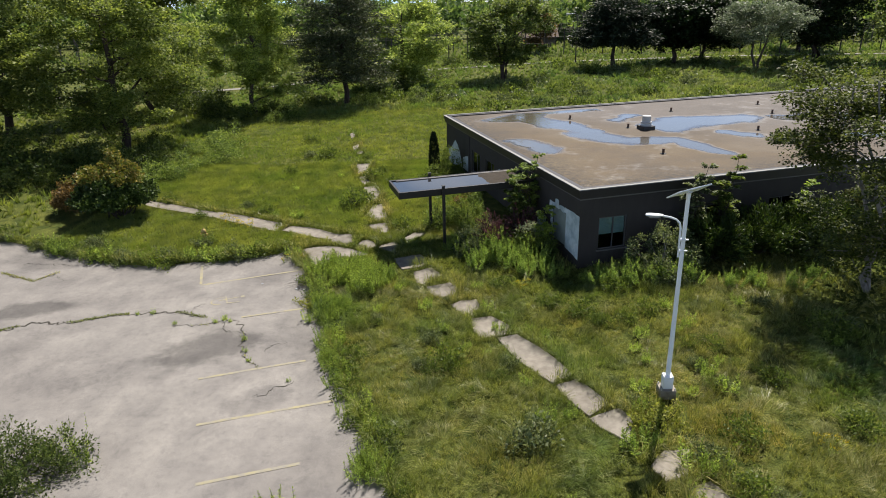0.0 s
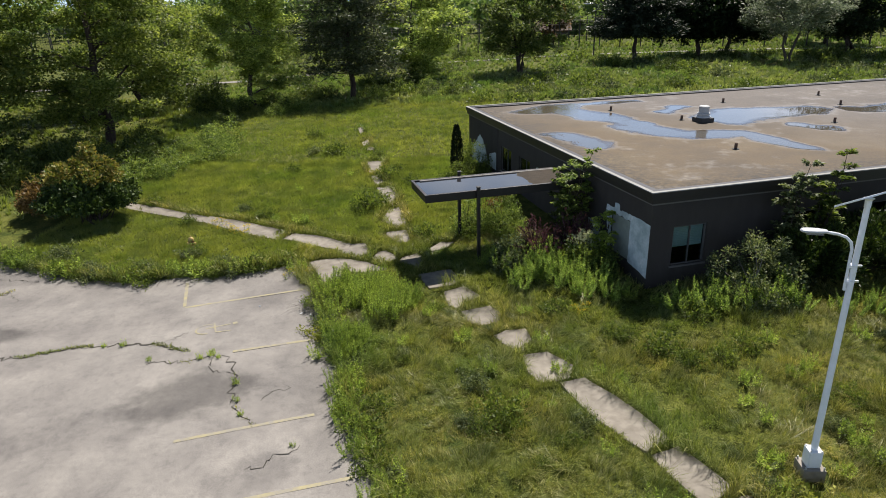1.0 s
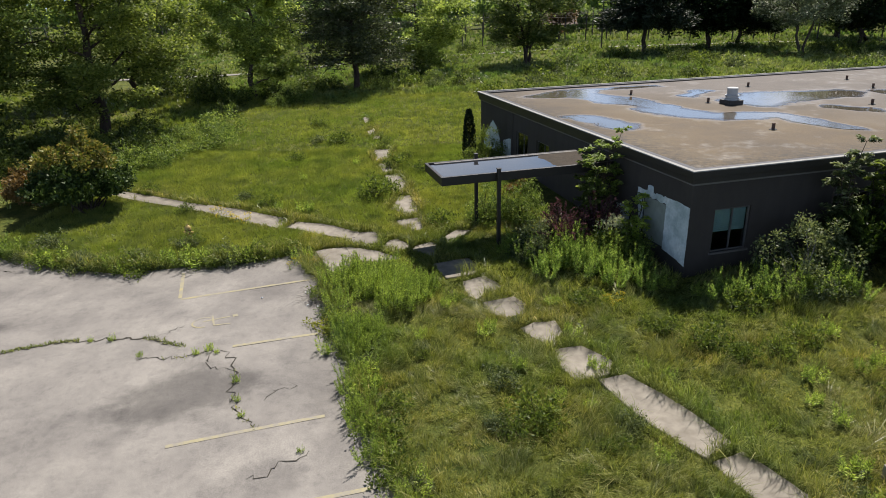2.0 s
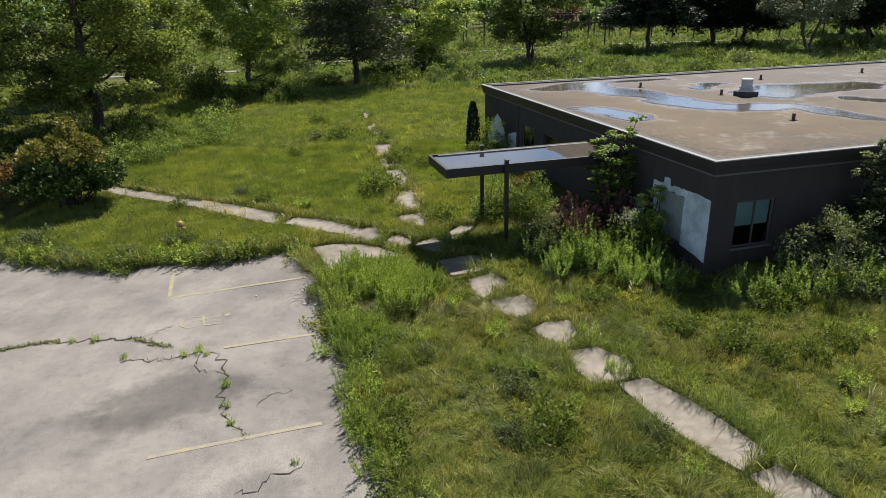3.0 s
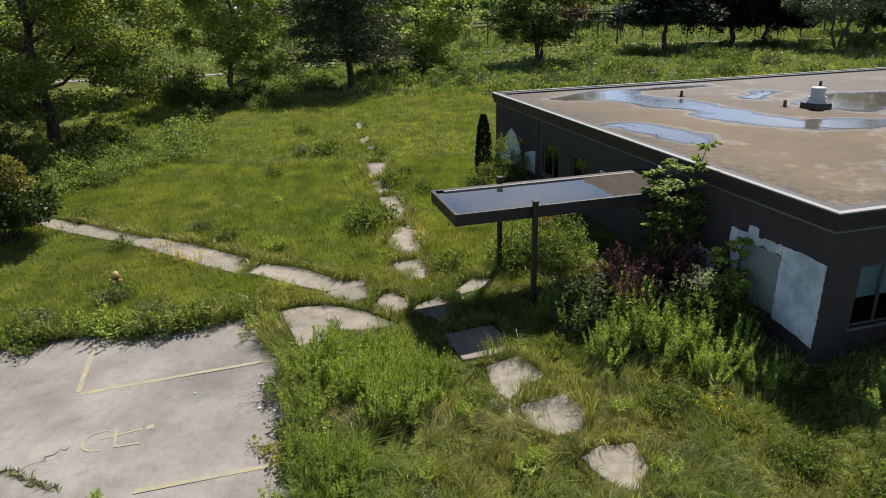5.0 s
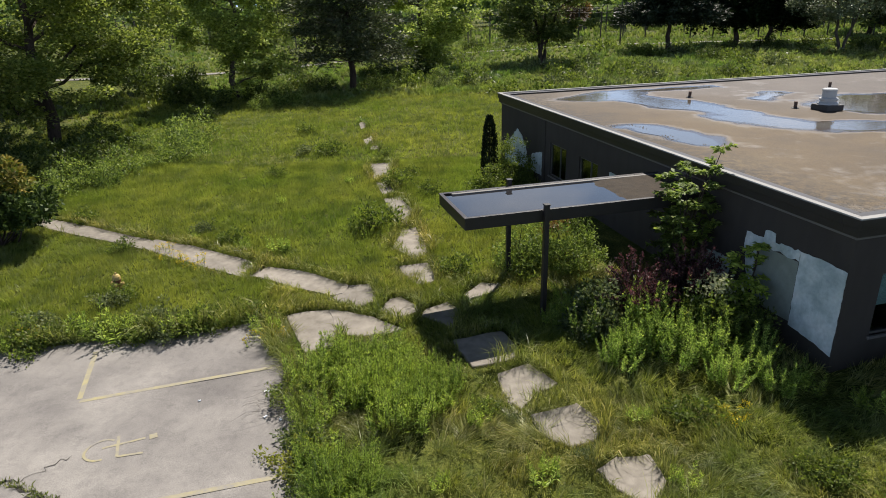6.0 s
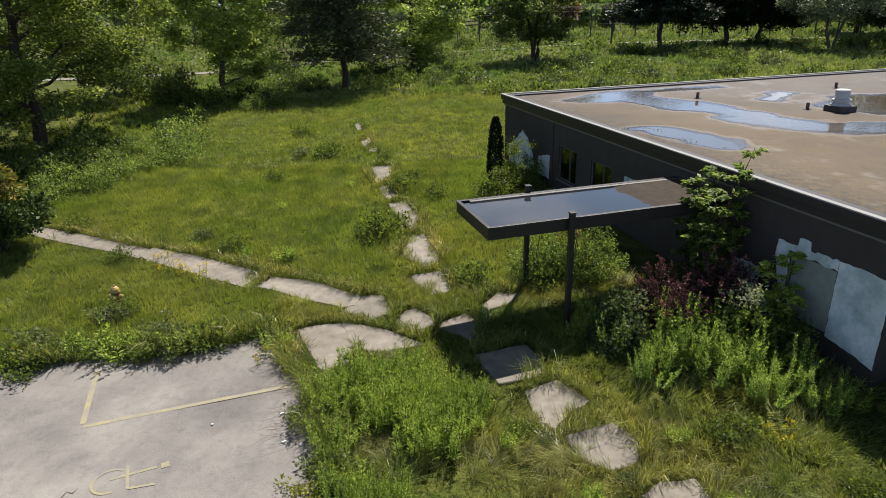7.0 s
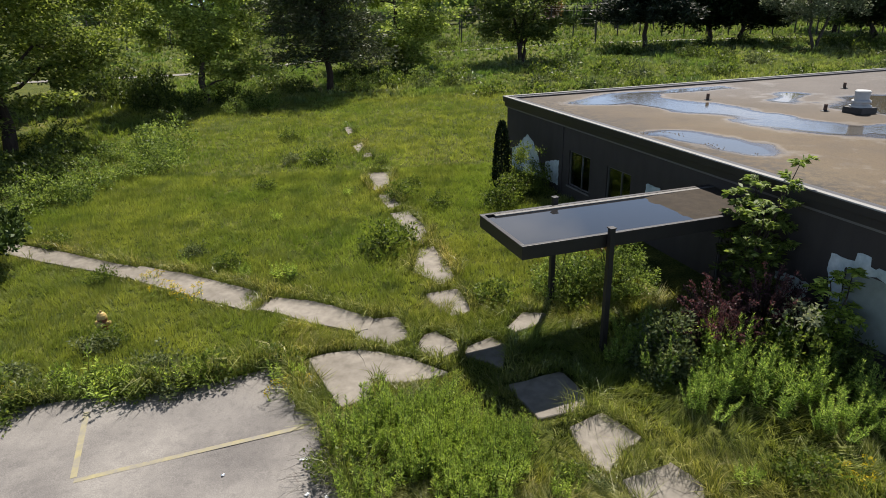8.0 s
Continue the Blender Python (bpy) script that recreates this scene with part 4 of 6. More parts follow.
def roof_vent():
    z = ROOF_WATER + 0.02
    top = anchor("roof_vent", on_roof(9.2, 10.15) @ Matrix.Translation((0, 0, z)), "pale grey round roof exhaust vent on a black curb", "roof vent")
    part("curb", box(-0.37, 0.37, -0.37, 0.37, 0, 0.22, 0.03), M_MEMBRANE, top, "black membrane covered curb")
    part("collar", lathe([(0.34, 0.22), (0.34, 0.27), (0.26, 0.31), (0.26, 0.36)], 24), M_VENT, top)
    part("skirt", lathe([(0.29, 0.36), (0.31, 0.38), (0.31, 0.43), (0.26, 0.46)], 24), M_VENT, top)
    part("drum", lathe([(0.235, 0.46), (0.235, 0.68), (0.25, 0.69), (0.25, 0.74), (0.22, 0.77), (0.0001, 0.78)], 24), M_VENT, top)
    return top


roof_vent()
pipe = None
for k, (u, v, h) in enumerate(((8.55, 10.94, 0.24), (14.03, 14.9, 0.22), (6.6, 4.5, 0.22), (19.1, 11.7, 0.35), (14.6, 7.6, 0.28), (6.85, 14.9, 0.24), (20.8, 15.0, 0.2), (25.0, 12.5, 0.3))):
    m = on_roof(u, v) @ Matrix.Translation((0, 0, ROOF_WATER + 0.015))
    if pipe is None:
        pipe = anchor("vent_pipe", m, "short rusty black vent pipe standing on the roof", "vent pipe", "roof vent pipes")
        part("flashing", lathe([(0.15, 0.0), (0.14, 0.02), (0.075, 0.05)], 12), M_MEMBRANE, pipe)
        part("pipe", lathe([(0.062, 0.02), (0.062, 0.25), (0.05, 0.25)], 12), M_RUST, pipe)
    else:
        o = copy_thing(pipe, m)


# ---- the entrance canopy ----
def entrance_canopy():
    top = anchor("entrance_canopy", M_B, "flat dark entrance canopy holding rain water on two posts", "canopy")
    u0, u1, v0, v1, z0, z1 = -6.36, -0.01, 4.38, 6.58, 2.90, 3.2
    part("deck", box(u0 + 0.06, u1, v0 + 0.06, v1 - 0.06, z0 + 0.03, z1 - 0.07), M_MEMBRANE, top)
    for nm, args in (("fascia", (u0, u1, v0, v0 + 0.06)), ("fascia", (u0, u1, v1 - 0.06, v1)), ("fascia", (u0, u0 + 0.06, v0 + 0.06, v1 - 0.06))):
        part(nm, box(*args, z0, z1 - 0.02, 0.01), M_DARK, top)
    for nm, args in (("rim", (u0 - 0.015, u1, v0 - 0.015, v0 + 0.08)), ("rim", (u0 - 0.015, u1, v1 - 0.08, v1 + 0.015)), ("rim", (u0 - 0.015, u0 + 0.08, v0 + 0.08, v1 - 0.08))):
        part(nm, box(*args, z1 - 0.02, z1, 0.006), M_FASCIA, top)
    part("far_flashing", box(u0 + 0.3, u1, v1 - 0.20, v1 - 0.085, z1 - 0.05, z1 - 0.008, 0.01), M_TRIM, top, "grey metal flashing strip")
    part("rain_film", box(u0 + 0.082, u1 - 2.12, v0 + 0.082, v1 - 0.21, z1 - 0.07, z1 - 0.042), M_CANOPY_WATER, top, "still rain water mirroring the sky")
    # silt bank against the wall
    su, sv = np.meshgrid(np.linspace(u1 - 2.3, u1, 22), np.linspace(v0 + 0.085, v1 - 0.21, 26))
    sz = z1 - 0.052 + 0.035 * np.clip((su - (u1 - 2.28)) / 0.5, 0, 1) + 0.03 * (field(su, sv, 0.35, 77) - 0.5)
    a_, b_ = np.meshgrid(np.arange(25), np.arange(21), indexing="ij")
    sf = np.stack([a_ * 22 + b_, a_ * 22 + b_ + 1, (a_ + 1) * 22 + b_ + 1, (a_ + 1) * 22 + b_], -1).reshape(-1, 4)
    part_np("silt", np.stack([su, sv, sz], -1), sf, M_SILT, top, "brown silt and moss bank")
    for v in (v0 - 0.1, v1 + 0.1):
        x, y = at_building(-4.4, v)
        g0 = land1(x, y) - 0.1
        post = part("post", box(-4.46, -4.34, v - 0.06, v + 0.06, g0, 3.34, 0.012), M_DARK, top)
        part("cap", box(-4.475, -4.325, v - 0.075, v + 0.075, 3.34, 3.365, 0.006), M_DARK, post)
    return top


entrance_canopy()


# ---- solar street lamp ----
def street_lamp(x, y):
    z = land1(x, y)
    top = anchor("street_lamp", Matrix.Translation((x, y, z)), "white solar street lamp on a tapered pole with boxed foot", "street lamp")
    part("base_plate", box(-0.22, 0.22, -0.22, 0.22, 0.0, 0.28, 0.02), M_CONCRETE, top)
    box_ = part("base_box", box(-0.135, 0.135, -0.135, 0.135, 0.28, 0.66, 0.025), M_WHITE, top)
    for a, b in ((-1, -1), (1, -1), (-1, 1), (1, 1)):
        part("bolt", lathe([(0.018, 0.0), (0.018, 0.05), (0.01, 0.06)], 8, Matrix.Translation((0.18 * a, 0.18 * b, 0.28))), M_GALV, top)
        part("latch", box(0.105 * a - 0.015, 0.105 * a + 0.015, 0.105 * b - 0.015, 0.105 * b + 0.015, 0.66, 0.68), M_GALV, box_)
    h = 6.25 - z
    part("pole", lathe([(0.066, 0.64), (0.062, 2.0), (0.05, h - 0.3), (0.047, h)], 20), M_WHITE, top)
    # arm: clamped to the pole, rises and bends over
    d = Vector((-0.985, 0.17, 0)).normalized()
    prof = [(0.085, h - 1.7), (0.09, h - 1.3), (0.095, h - 0.92), (0.13, h - 0.78), (0.22, h - 0.69), (0.36, h - 0.64), (0.58, h - 0.61)]
    v, f = tube([(d.x * r, d.y * r, zz) for r, zz in prof], [0.026] * len(prof), 10)
    arm = part_np("arm", v, f, M_WHITE, top)
    for zz in (h - 1.55, h - 1.25):
        part("clamp", lathe([(0.068, 0), (0.08, 0.01), (0.08, 0.05), (0.068, 0.06)], 14, Matrix.Translation((d.x * 0.03, d.y * 0.03, zz))), M_WHITE, top)
        part("clamp_bolt", box(0.04, 0.13, -0.018, 0.018, zz + 0.01, zz + 0.05, 0.006), M_GALV, top)
    face = Matrix.Translation((d.x * 0.76, d.y * 0.76, h - 0.60)) @ Matrix.Rotation(math.atan2(d.y, d.x), 4, "Z")
    head = part("lamp_head", lathe([(0.01, -0.24), (0.07, -0.21), (0.10, -0.08), (0.105, 0.1), (0.08, 0.19), (0.025, 0.22)], 16, face @ Matrix.Diagonal((1, 1, 0.42, 1)) @ pose(0, 0, 0, 0, 90, 0)), M_LAMPHEAD, arm, "grey cast lamp head")
    part("lens", box(-0.16, 0.12, -0.07, 0.07, -0.06, -0.04, 0.008), M_CAP, head).matrix_local = face
    # panel tipped towards the sun
    n = Vector((-0.27, 0.42, 0.87)).normalized()
    side = Vector((0.93, 0.33, 0.13))
    side = (side - n * side.dot(n)).normalized()
    across = n.cross(side)
    rot = Matrix((side, across, n)).transposed().to_4x4()
    at = Matrix.Translation((0, 0, h + 0.06)) @ rot
    panel = part("solar_panel", box(-0.46, 0.46, -0.30, 0.30, -0.016, 0.016, 0.005), M_WHITE, top, "white framed solar panel")
    panel.matrix_local = at
    for i in range(4):
        for j in range(2):
            part("cell", box(-0.43 + i * 0.216, -0.43 + i * 0.216 + 0.205, -0.275 + j * 0.278, -0.275 + j * 0.278 + 0.268, 0.016, 0.021), M_SOLAR, panel)
    part("bracket", lathe([(0.055, h - 0.12), (0.055, h), (0.09, h + 0.04)], 14), M_WHITE, top)
    return top


street_lamp(6.27, 17.0)


# ---- fire hydrant ----
def hydrant(x, y):
    top = anchor("fire_hydrant", Matrix.Translation((x, y, land1(x, y) - 0.12)) @ Matrix.Scale(0.78, 4), "old yellow-topped fire hydrant half hidden in weeds", "fire hydrant")
    part("flange", lathe([(0.19, 0.0), (0.19, 0.05), (0.13, 0.07)], 16), M_RED, top)
    part("barrel", lathe([(0.12, 0.06), (0.12, 0.5), (0.15, 0.52), (0.15, 0.56), (0.13, 0.58)], 16), M_RED, top)
    part("bonnet", lathe([(0.155, 0.58), (0.155, 0.62), (0.14, 0.70), (0.09, 0.77), (0.04, 0.79)], 16), M_YELLOW, top)
    part("nut", lathe([(0.035, 0.79), (0.035, 0.85), (0.02, 0.86)], 5), M_YELLOW, top)
    for ang, r in ((0, 0.06), (180, 0.06), (270, 0.08)):
        outlet = part("outlet", lathe([(r, 0.10), (r, 0.19), (r * 1.2, 0.19), (r * 1.2, 0.23), (r * 0.4, 0.25)], 10, Matrix.Translation((0, 0, 0.42)) @ pose(0, 0, 0, 0, 90, ang)), M_YELLOW, top)
    return top


hydrant(-12.55, 30.3)


# ---- security fence ----
def fence_line(x0, x1, y_at, name, label, h=3.6, step=3.0):
    top = anchor(name, Matrix(), label, "fence")
    n = int((x1 - x0) / step)
    rail = []
    first = None
    for i in range(n + 1):
        x = x0 + i * step
        y = y_at(x)
        z = land1(x, y) - 0.2
        if first is None:
            v, f = tube([(0, 0, 0), (0, 0, h * 0.5), (0, 0, h), (0.0, -0.08, h + 0.25), (0, -0.28, h + 0.48), (0, -0.55, h + 0.6)], [0.095, 0.095, 0.09, 0.075, 0.065, 0.05], 6)
            first = part_np("post", v, f, M_FENCE, top).data
            top.children[-1].location = (x, y, z)
        else:
            o = under(new("post", first), top)
            o.location = (x, y, z)
        rail.append((x, y, z))
    rail = np.array(rail)
    for dz, dy in ((h, 0), (h * 0.55, 0), (0.3, 0), (h + 0.3, -0.1), (h + 0.5, -0.3), (h + 0.62, -0.55)):
        v, f = tube(rail + np.array([0, dy, dz]), [0.014 if dy == 0 else 0.01] * len(rail), 4)
        part_np("rail" if dy == 0 else "barbed_wire", v, f, M_FENCE, top)
    # woven mesh as slanting wires
    pieces = []
    for a, b in zip(rail, rail[1:]):
        for s in range(7):
            t0 = s / 7.0
            for sgn in (1, -1):
                p = a + (b - a) * (t0 if sgn > 0 else 1 - t0)
                q = p + np.array([0.33 * sgn, 0, 0])
                pieces.append(tube([p + np.array([0, 0, 0.3]), q + np.array([0, 0, h])], [0.006, 0.006], 3))
    v, f = join(pieces)
    tagged(part_np("wire_mesh", v, f, M_FENCE, top), kind="stuff")
    return top


fence_line(-80, 85, lambda x: 108.0 + 0.02 * x, "security_fence", "tall grey chain-link security fence with curved barbed tops")
fence_line(-80, 85, lambda x: 122.0 + 0.02 * x, "security_fence", "second tall grey chain-link security fence behind the first")


# ---- lamp beside the far lane ----
def lane_lamp(x, y):
    top = anchor("street_lamp", Matrix.Translation((x, y, land1(x, y) - 0.1)), "slim grey street lamp with short curved arm beside the lane", "street lamp")
    v, f = tube([(0, 0, 0), (0, 0, 3.0), (0, 0, 6.3)], [0.10, 0.08, 0.06], 8)
    part_np("pole", v, f, M_FENCE, top)
    v, f = tube([(0, 0, 6.2), (-0.12, -0.05, 6.5), (-0.5, -0.1, 6.65), (-0.9, -0.2, 6.6)], [0.05, 0.045, 0.04, 0.04], 6)
    part_np("arm", v, f, M_GALV, top)
    part("lamp_head", box(-1.55, -0.85, -0.35, -0.08, 6.5, 6.66, 0.05), M_LAMPHEAD, top, "pale grey lamp head")
    part("foot", box(-0.16, 0.16, -0.16, 0.16, 0.0, 0.25, 0.03), M_CONCRETE, top, "low concrete foot")


lane_lamp(13.2, 95.0)


# ---- far shed and parked car ----
def shed(x, y, turn, w, d, h, roof_h, label):
    top = anchor("shed", Matrix.Translation((x, y, land1(x, y) - 0.1)) @ pose(0, 0, 0, 0, 0, turn), label, "shed")
    part("wall", box(-w / 2, w / 2, -d / 2, d / 2, 0, h, 0.02), M_SHED, top)
    bm = bmesh.new()
    e = 0.4
    prof = [(-d / 2 - e, h - 0.1), (0, h + roof_h), (d / 2 + e, h - 0.1), (d / 2 + e, h + 0.05), (0, h + roof_h + 0.16), (-d / 2 - e, h + 0.05)]
    rows = [[bm.verts.new((sx * (w / 2 + e), py, pz)) for py, pz in prof] for sx in (-1, 1)]
    for i in range(6):
        j = (i + 1) % 6
        bm.faces.new((rows[0][i], rows[0][j], rows[1][j], rows[1][i]))
    bm.faces.new(rows[0])
    bm.faces.new(rows[1][::-1])
    bmesh.ops.recalc_face_normals(bm, faces=bm.faces)
    part("roof", bm, M_RUST, top, "rusty brown sheet roof")
    part("door", box(-0.6, 0.6, -d / 2 - 0.05, -d / 2 + 0.02, 0, 2.0, 0.01), M_DARK, top)
    return top


shed(10.0, 127.0, 4, 6.5, 4.5, 1.6, 1.6, "low shed with a rusty brown roof behind the fence")


def parked_car(x, y, turn):
    top = anchor("car", Matrix.Translation((x, y, land1(x, y) + 0.05)) @ pose(0, 0, 0, 0, 0, turn), "grey estate car parked far off among the trees", "car")
    part("body", box(-2.2, 2.2, -0.88, 0.88, 0.3, 0.95, 0.16), M_CARPAINT, top)
    bm = box(-1.5, 1.1, -0.76, 0.76, 0.9, 1.48, 0.18)
    part("cabin", bm, M_CARGLASS, top, "dark glazed cabin")
    part("roof", box(-1.25, 0.75, -0.7, 0.7, 1.46, 1.52, 0.03), M_CARPAINT, top)
    for sx in (-1.35, 1.35):
        for sy in (-0.8, 0.8):
            part("wheel", lathe([(0.2, -0.1), (0.33, -0.1), (0.33, 0.1), (0.2, 0.1)], 18, Matrix.Translation((sx, sy, 0.33)) @ pose(0, 0, 0, 90, 0, 0)), M_TYRE, top)
    return top


parked_car(-38.5, 138.0, 8)


# ---- plants ----
def unit(v):
    return v / (np.linalg.norm(v, axis=-1, keepdims=True) + 1e-9)


def leaf_quads(p, d, length, width, rng, flat=0.0):
    """Diamond leaves at p, pointing along d."""
    n = len(p)
    d = unit(d)
    r = rng.normal(size=(n, 3))
    r[:, 2] += 2.2 * flat
    s = unit(np.cross(d, r)) * (width * 0.5)[:, None]
    up = unit(np.cross(s, d)) * (length * 0.12)[:, None]
    l = d * length[:, None]
    v = np.stack([p, p + 0.45 * l + s + up, p + l, p + 0.45 * l - s + up], 1)
    f = np.arange(n * 4).reshape(n, 4)
    return v.reshape(-1, 3), f


def clump_leaves(centres, radius, per, size, rng, squash=0.75, up=0.25, aspect=0.55, flat=0.0):
    n = len(centres) * per
    c = np.repeat(centres, per, axis=0)
    rad = np.repeat(np.broadcast_to(radius, len(centres)), per)
    o = unit(rng.normal(size=(n, 3))) * (rng.random((n, 1)) ** 0.45)
    o[:, 2] *= squash
    p = c + o * rad[:, None]
    d = o + rng.normal(size=(n, 3)) * 0.7 + np.array([0, 0, up])
    d[:, 2] *= 1 - 0.6 * flat
    ln = size * rng.uniform(0.65, 1.35, n)
    return leaf_quads(p, d, ln, ln * aspect, rng, flat)


def bend(a, b, rng, sag=0.0, n=6, wob=0.06):
    t = np.linspace(0, 1, n)[:, None]
    p = np.asarray(a) * (1 - t) + np.asarray(b) * t
    span = np.linalg.norm(np.asarray(b) - np.asarray(a))
    p[1:-1] += rng.normal(0, wob * span / n, (n - 2, 3))
    p[:, 2] += sag * span * np.sin(t[:, 0] * math.pi)
    return p


def broadleaf(name, x, y, label, height, radius, crown_low, leaf_mat, bark, seed, clumps=110, per=110, size=0.17, clump_r=0.85, trunk_r=0.2, stems=1, top=0.9, group="", open_=0.0, shape=1.0):
    """A tree: trunk and limbs, and a crown of leaf clumps with gaps."""
    rng = np.random.default_rng(seed)
    z = land1(x, y)
    thing = anchor(name, Matrix.Translation((x, y, z)), label, "tree", group)
    wood, tips = [], []
    for s in range(stems):
        a = rng.uniform(0, 6.28)
        lean = 0.0 if stems == 1 else 0.22 * height
        tip = np.array([math.cos(a) * lean, math.sin(a) * lean, height * rng.uniform(0.82, 0.95)])
        trunk = bend((0.12 * math.cos(a) * (stems > 1), 0.12 * math.sin(a) * (stems > 1), -0.3), tip, rng, n=9, wob=0.18)
        wood.append(tube(trunk, np.linspace(trunk_r, 0.03, 9) * (1.0 if stems == 1 else 0.75), 8))
        limbs = max(7, int(20 / stems))
        for i in range(limbs):
            t = rng.uniform(crown_low / height * 0.85, 0.88)
            k = t * 8
            base = trunk[int(k)] * (1 - k % 1) + trunk[min(8, int(k) + 1)] * (k % 1)
            ang = i * 2.399 + rng.uniform(-0.5, 0.5)
            hz = (base[2] - crown_low) / max(0.1, height - crown_low)
            reach = radius * rng.uniform(0.65, 1.0) * math.sqrt(max(0.08, 1 - (max(hz, 0) * 0.95) ** 2)) ** shape
            end = base + np.array([math.cos(ang) * reach, math.sin(ang) * reach, reach * rng.uniform(0.1, 0.6)])
            br = bend(base, end, rng, 0.06, 6, 0.25)
            wood.append(tube(br, np.linspace(trunk_r * 0.34 * (1 - 0.5 * t), 0.012, 6), 5))
            for q in (2, 3, 4, 5):
                tips.append(br[q] + rng.normal(0, 0.2, 3))
                sub = br[q] + unit(rng.normal(size=3)) * np.array([1, 1, 0.6]) * reach * rng.uniform(0.18, 0.42)
                if q < 5:
                    wood.append(tube(bend(br[q], sub, rng, 0.0, 4, 0.2), np.linspace(0.025, 0.008, 4), 4))
                tips.append(sub)
    tips = np.array(tips)
    # fill towards the outline so that the crown is uneven, not a ball
    extra = max(0, clumps - len(tips))
    if extra:
        w = unit(rng.normal(size=(extra, 3)))
        w *= (0.55 + 0.5 * rng.random((extra, 1)))
        lump = 0.75 + 0.5 * field(w[:, 0] * 3 + seed, w[:, 1] * 3 + w[:, 2] * 2, 1.0, seed, 2)
        mid = crown_low + (height - crown_low) * 0.48
        e = np.column_stack([w[:, 0] * radius * lump, w[:, 1] * radius * lump, mid + w[:, 2] * (height - crown_low) * 0.52])
        tips = np.concatenate([tips, e])
    tips = tips[rng.permutation(len(tips))[:clumps]]
    tips[:, 2] = np.maximum(tips[:, 2], crown_low * 0.8)
    v, f = join(wood)
    part_np("trunk", v, f, bark, thing)
    rad = clump_r * rng.uniform(0.6, 1.45, len(tips))
    v, f = clump_leaves(tips, rad, per, size, rng, 0.5, 0.1, 0.6, 0.8)
    part_np("crown", v, f, leaf_mat, thing)
    return thing


def conifer(name, x, y, label, height, radius, crown_low, needle, bark, seed, whorls=16, per_whorl=7, tuft=26, size=0.24, trunk_r=0.2, droop=-0.12, group="", pine=False):
    rng = np.random.default_rng(seed)
    z = land1(x, y)
    thing = anchor(name, Matrix.Translation((x, y, z)), label, "tree", group)
    trunk = bend((0, 0, -0.3), (rng.normal(0, 0.2), rng.normal(0, 0.2), height), rng, n=10, wob=0.08)
    wood = [tube(trunk, np.linspace(trunk_r, 0.02, 10), 8)]
    tips, dirs = [], []
    for w in range(whorls):
        t = (w + 0.5) / whorls
        hz = crown_low + (height - crown_low) * t
        r0 = radius * ((1 - t) ** 0.8 if not pine else math.sqrt(max(0.05, 1 - (1.05 * t) ** 2)) * rng.uniform(0.7, 1.05))
        for i in range(per_whorl):
            ang = rng.uniform(0, 6.28)
            r = r0 * rng.uniform(0.6, 1.08) + 0.15
            base = np.array([0, 0, hz + rng.uniform(-0.2, 0.2)])
            end = base + np.array([math.cos(ang) * r, math.sin(ang) * r, r * (droop + (0.3 * t if pine else 0.1)) + rng.normal(0, 0.08 * r)])
            br = bend(base, end, rng, 0.05, 7, 0.12)
            wood.append(tube(br, np.linspace(0.045, 0.01, 7), 4))
            for q in np.linspace(0.32, 1.0, max(3, int(r * 2.4))):
                k = q * 6
                p = br[int(min(k, 5))] * (1 - (k - int(min(k, 5)))) + br[int(min(k, 5)) + 1] * (k - int(min(k, 5)))
                tips.append(p + rng.normal(0, 0.10 + 0.12 * r * (1 - q * 0.5), 3) * np.array([1, 1, 0.35]))
                dirs.append((math.cos(ang), math.sin(ang), 0.1))
    tips, dirs = np.array(tips), np.array(dirs)
    n = len(tips) * tuft
    c = np.repeat(tips, tuft, axis=0)
    d = np.repeat(dirs, tuft, axis=0) * 0.55 + rng.normal(size=(n, 3)) * np.array([0.7, 0.7, 0.45])
    p = c + rng.normal(size=(n, 3)) * np.array([0.26, 0.26, 0.12]) * (1.25 if pine else 1.0)
    ln = size * rng.uniform(0.6, 1.3, n)
    v, f = join(wood)
    part_np("trunk", v, f, bark, thing)
    v, f = leaf_quads(p, d, ln, ln * 0.24, rng)
    part_np("crown", v, f, needle, thing)
    return thing


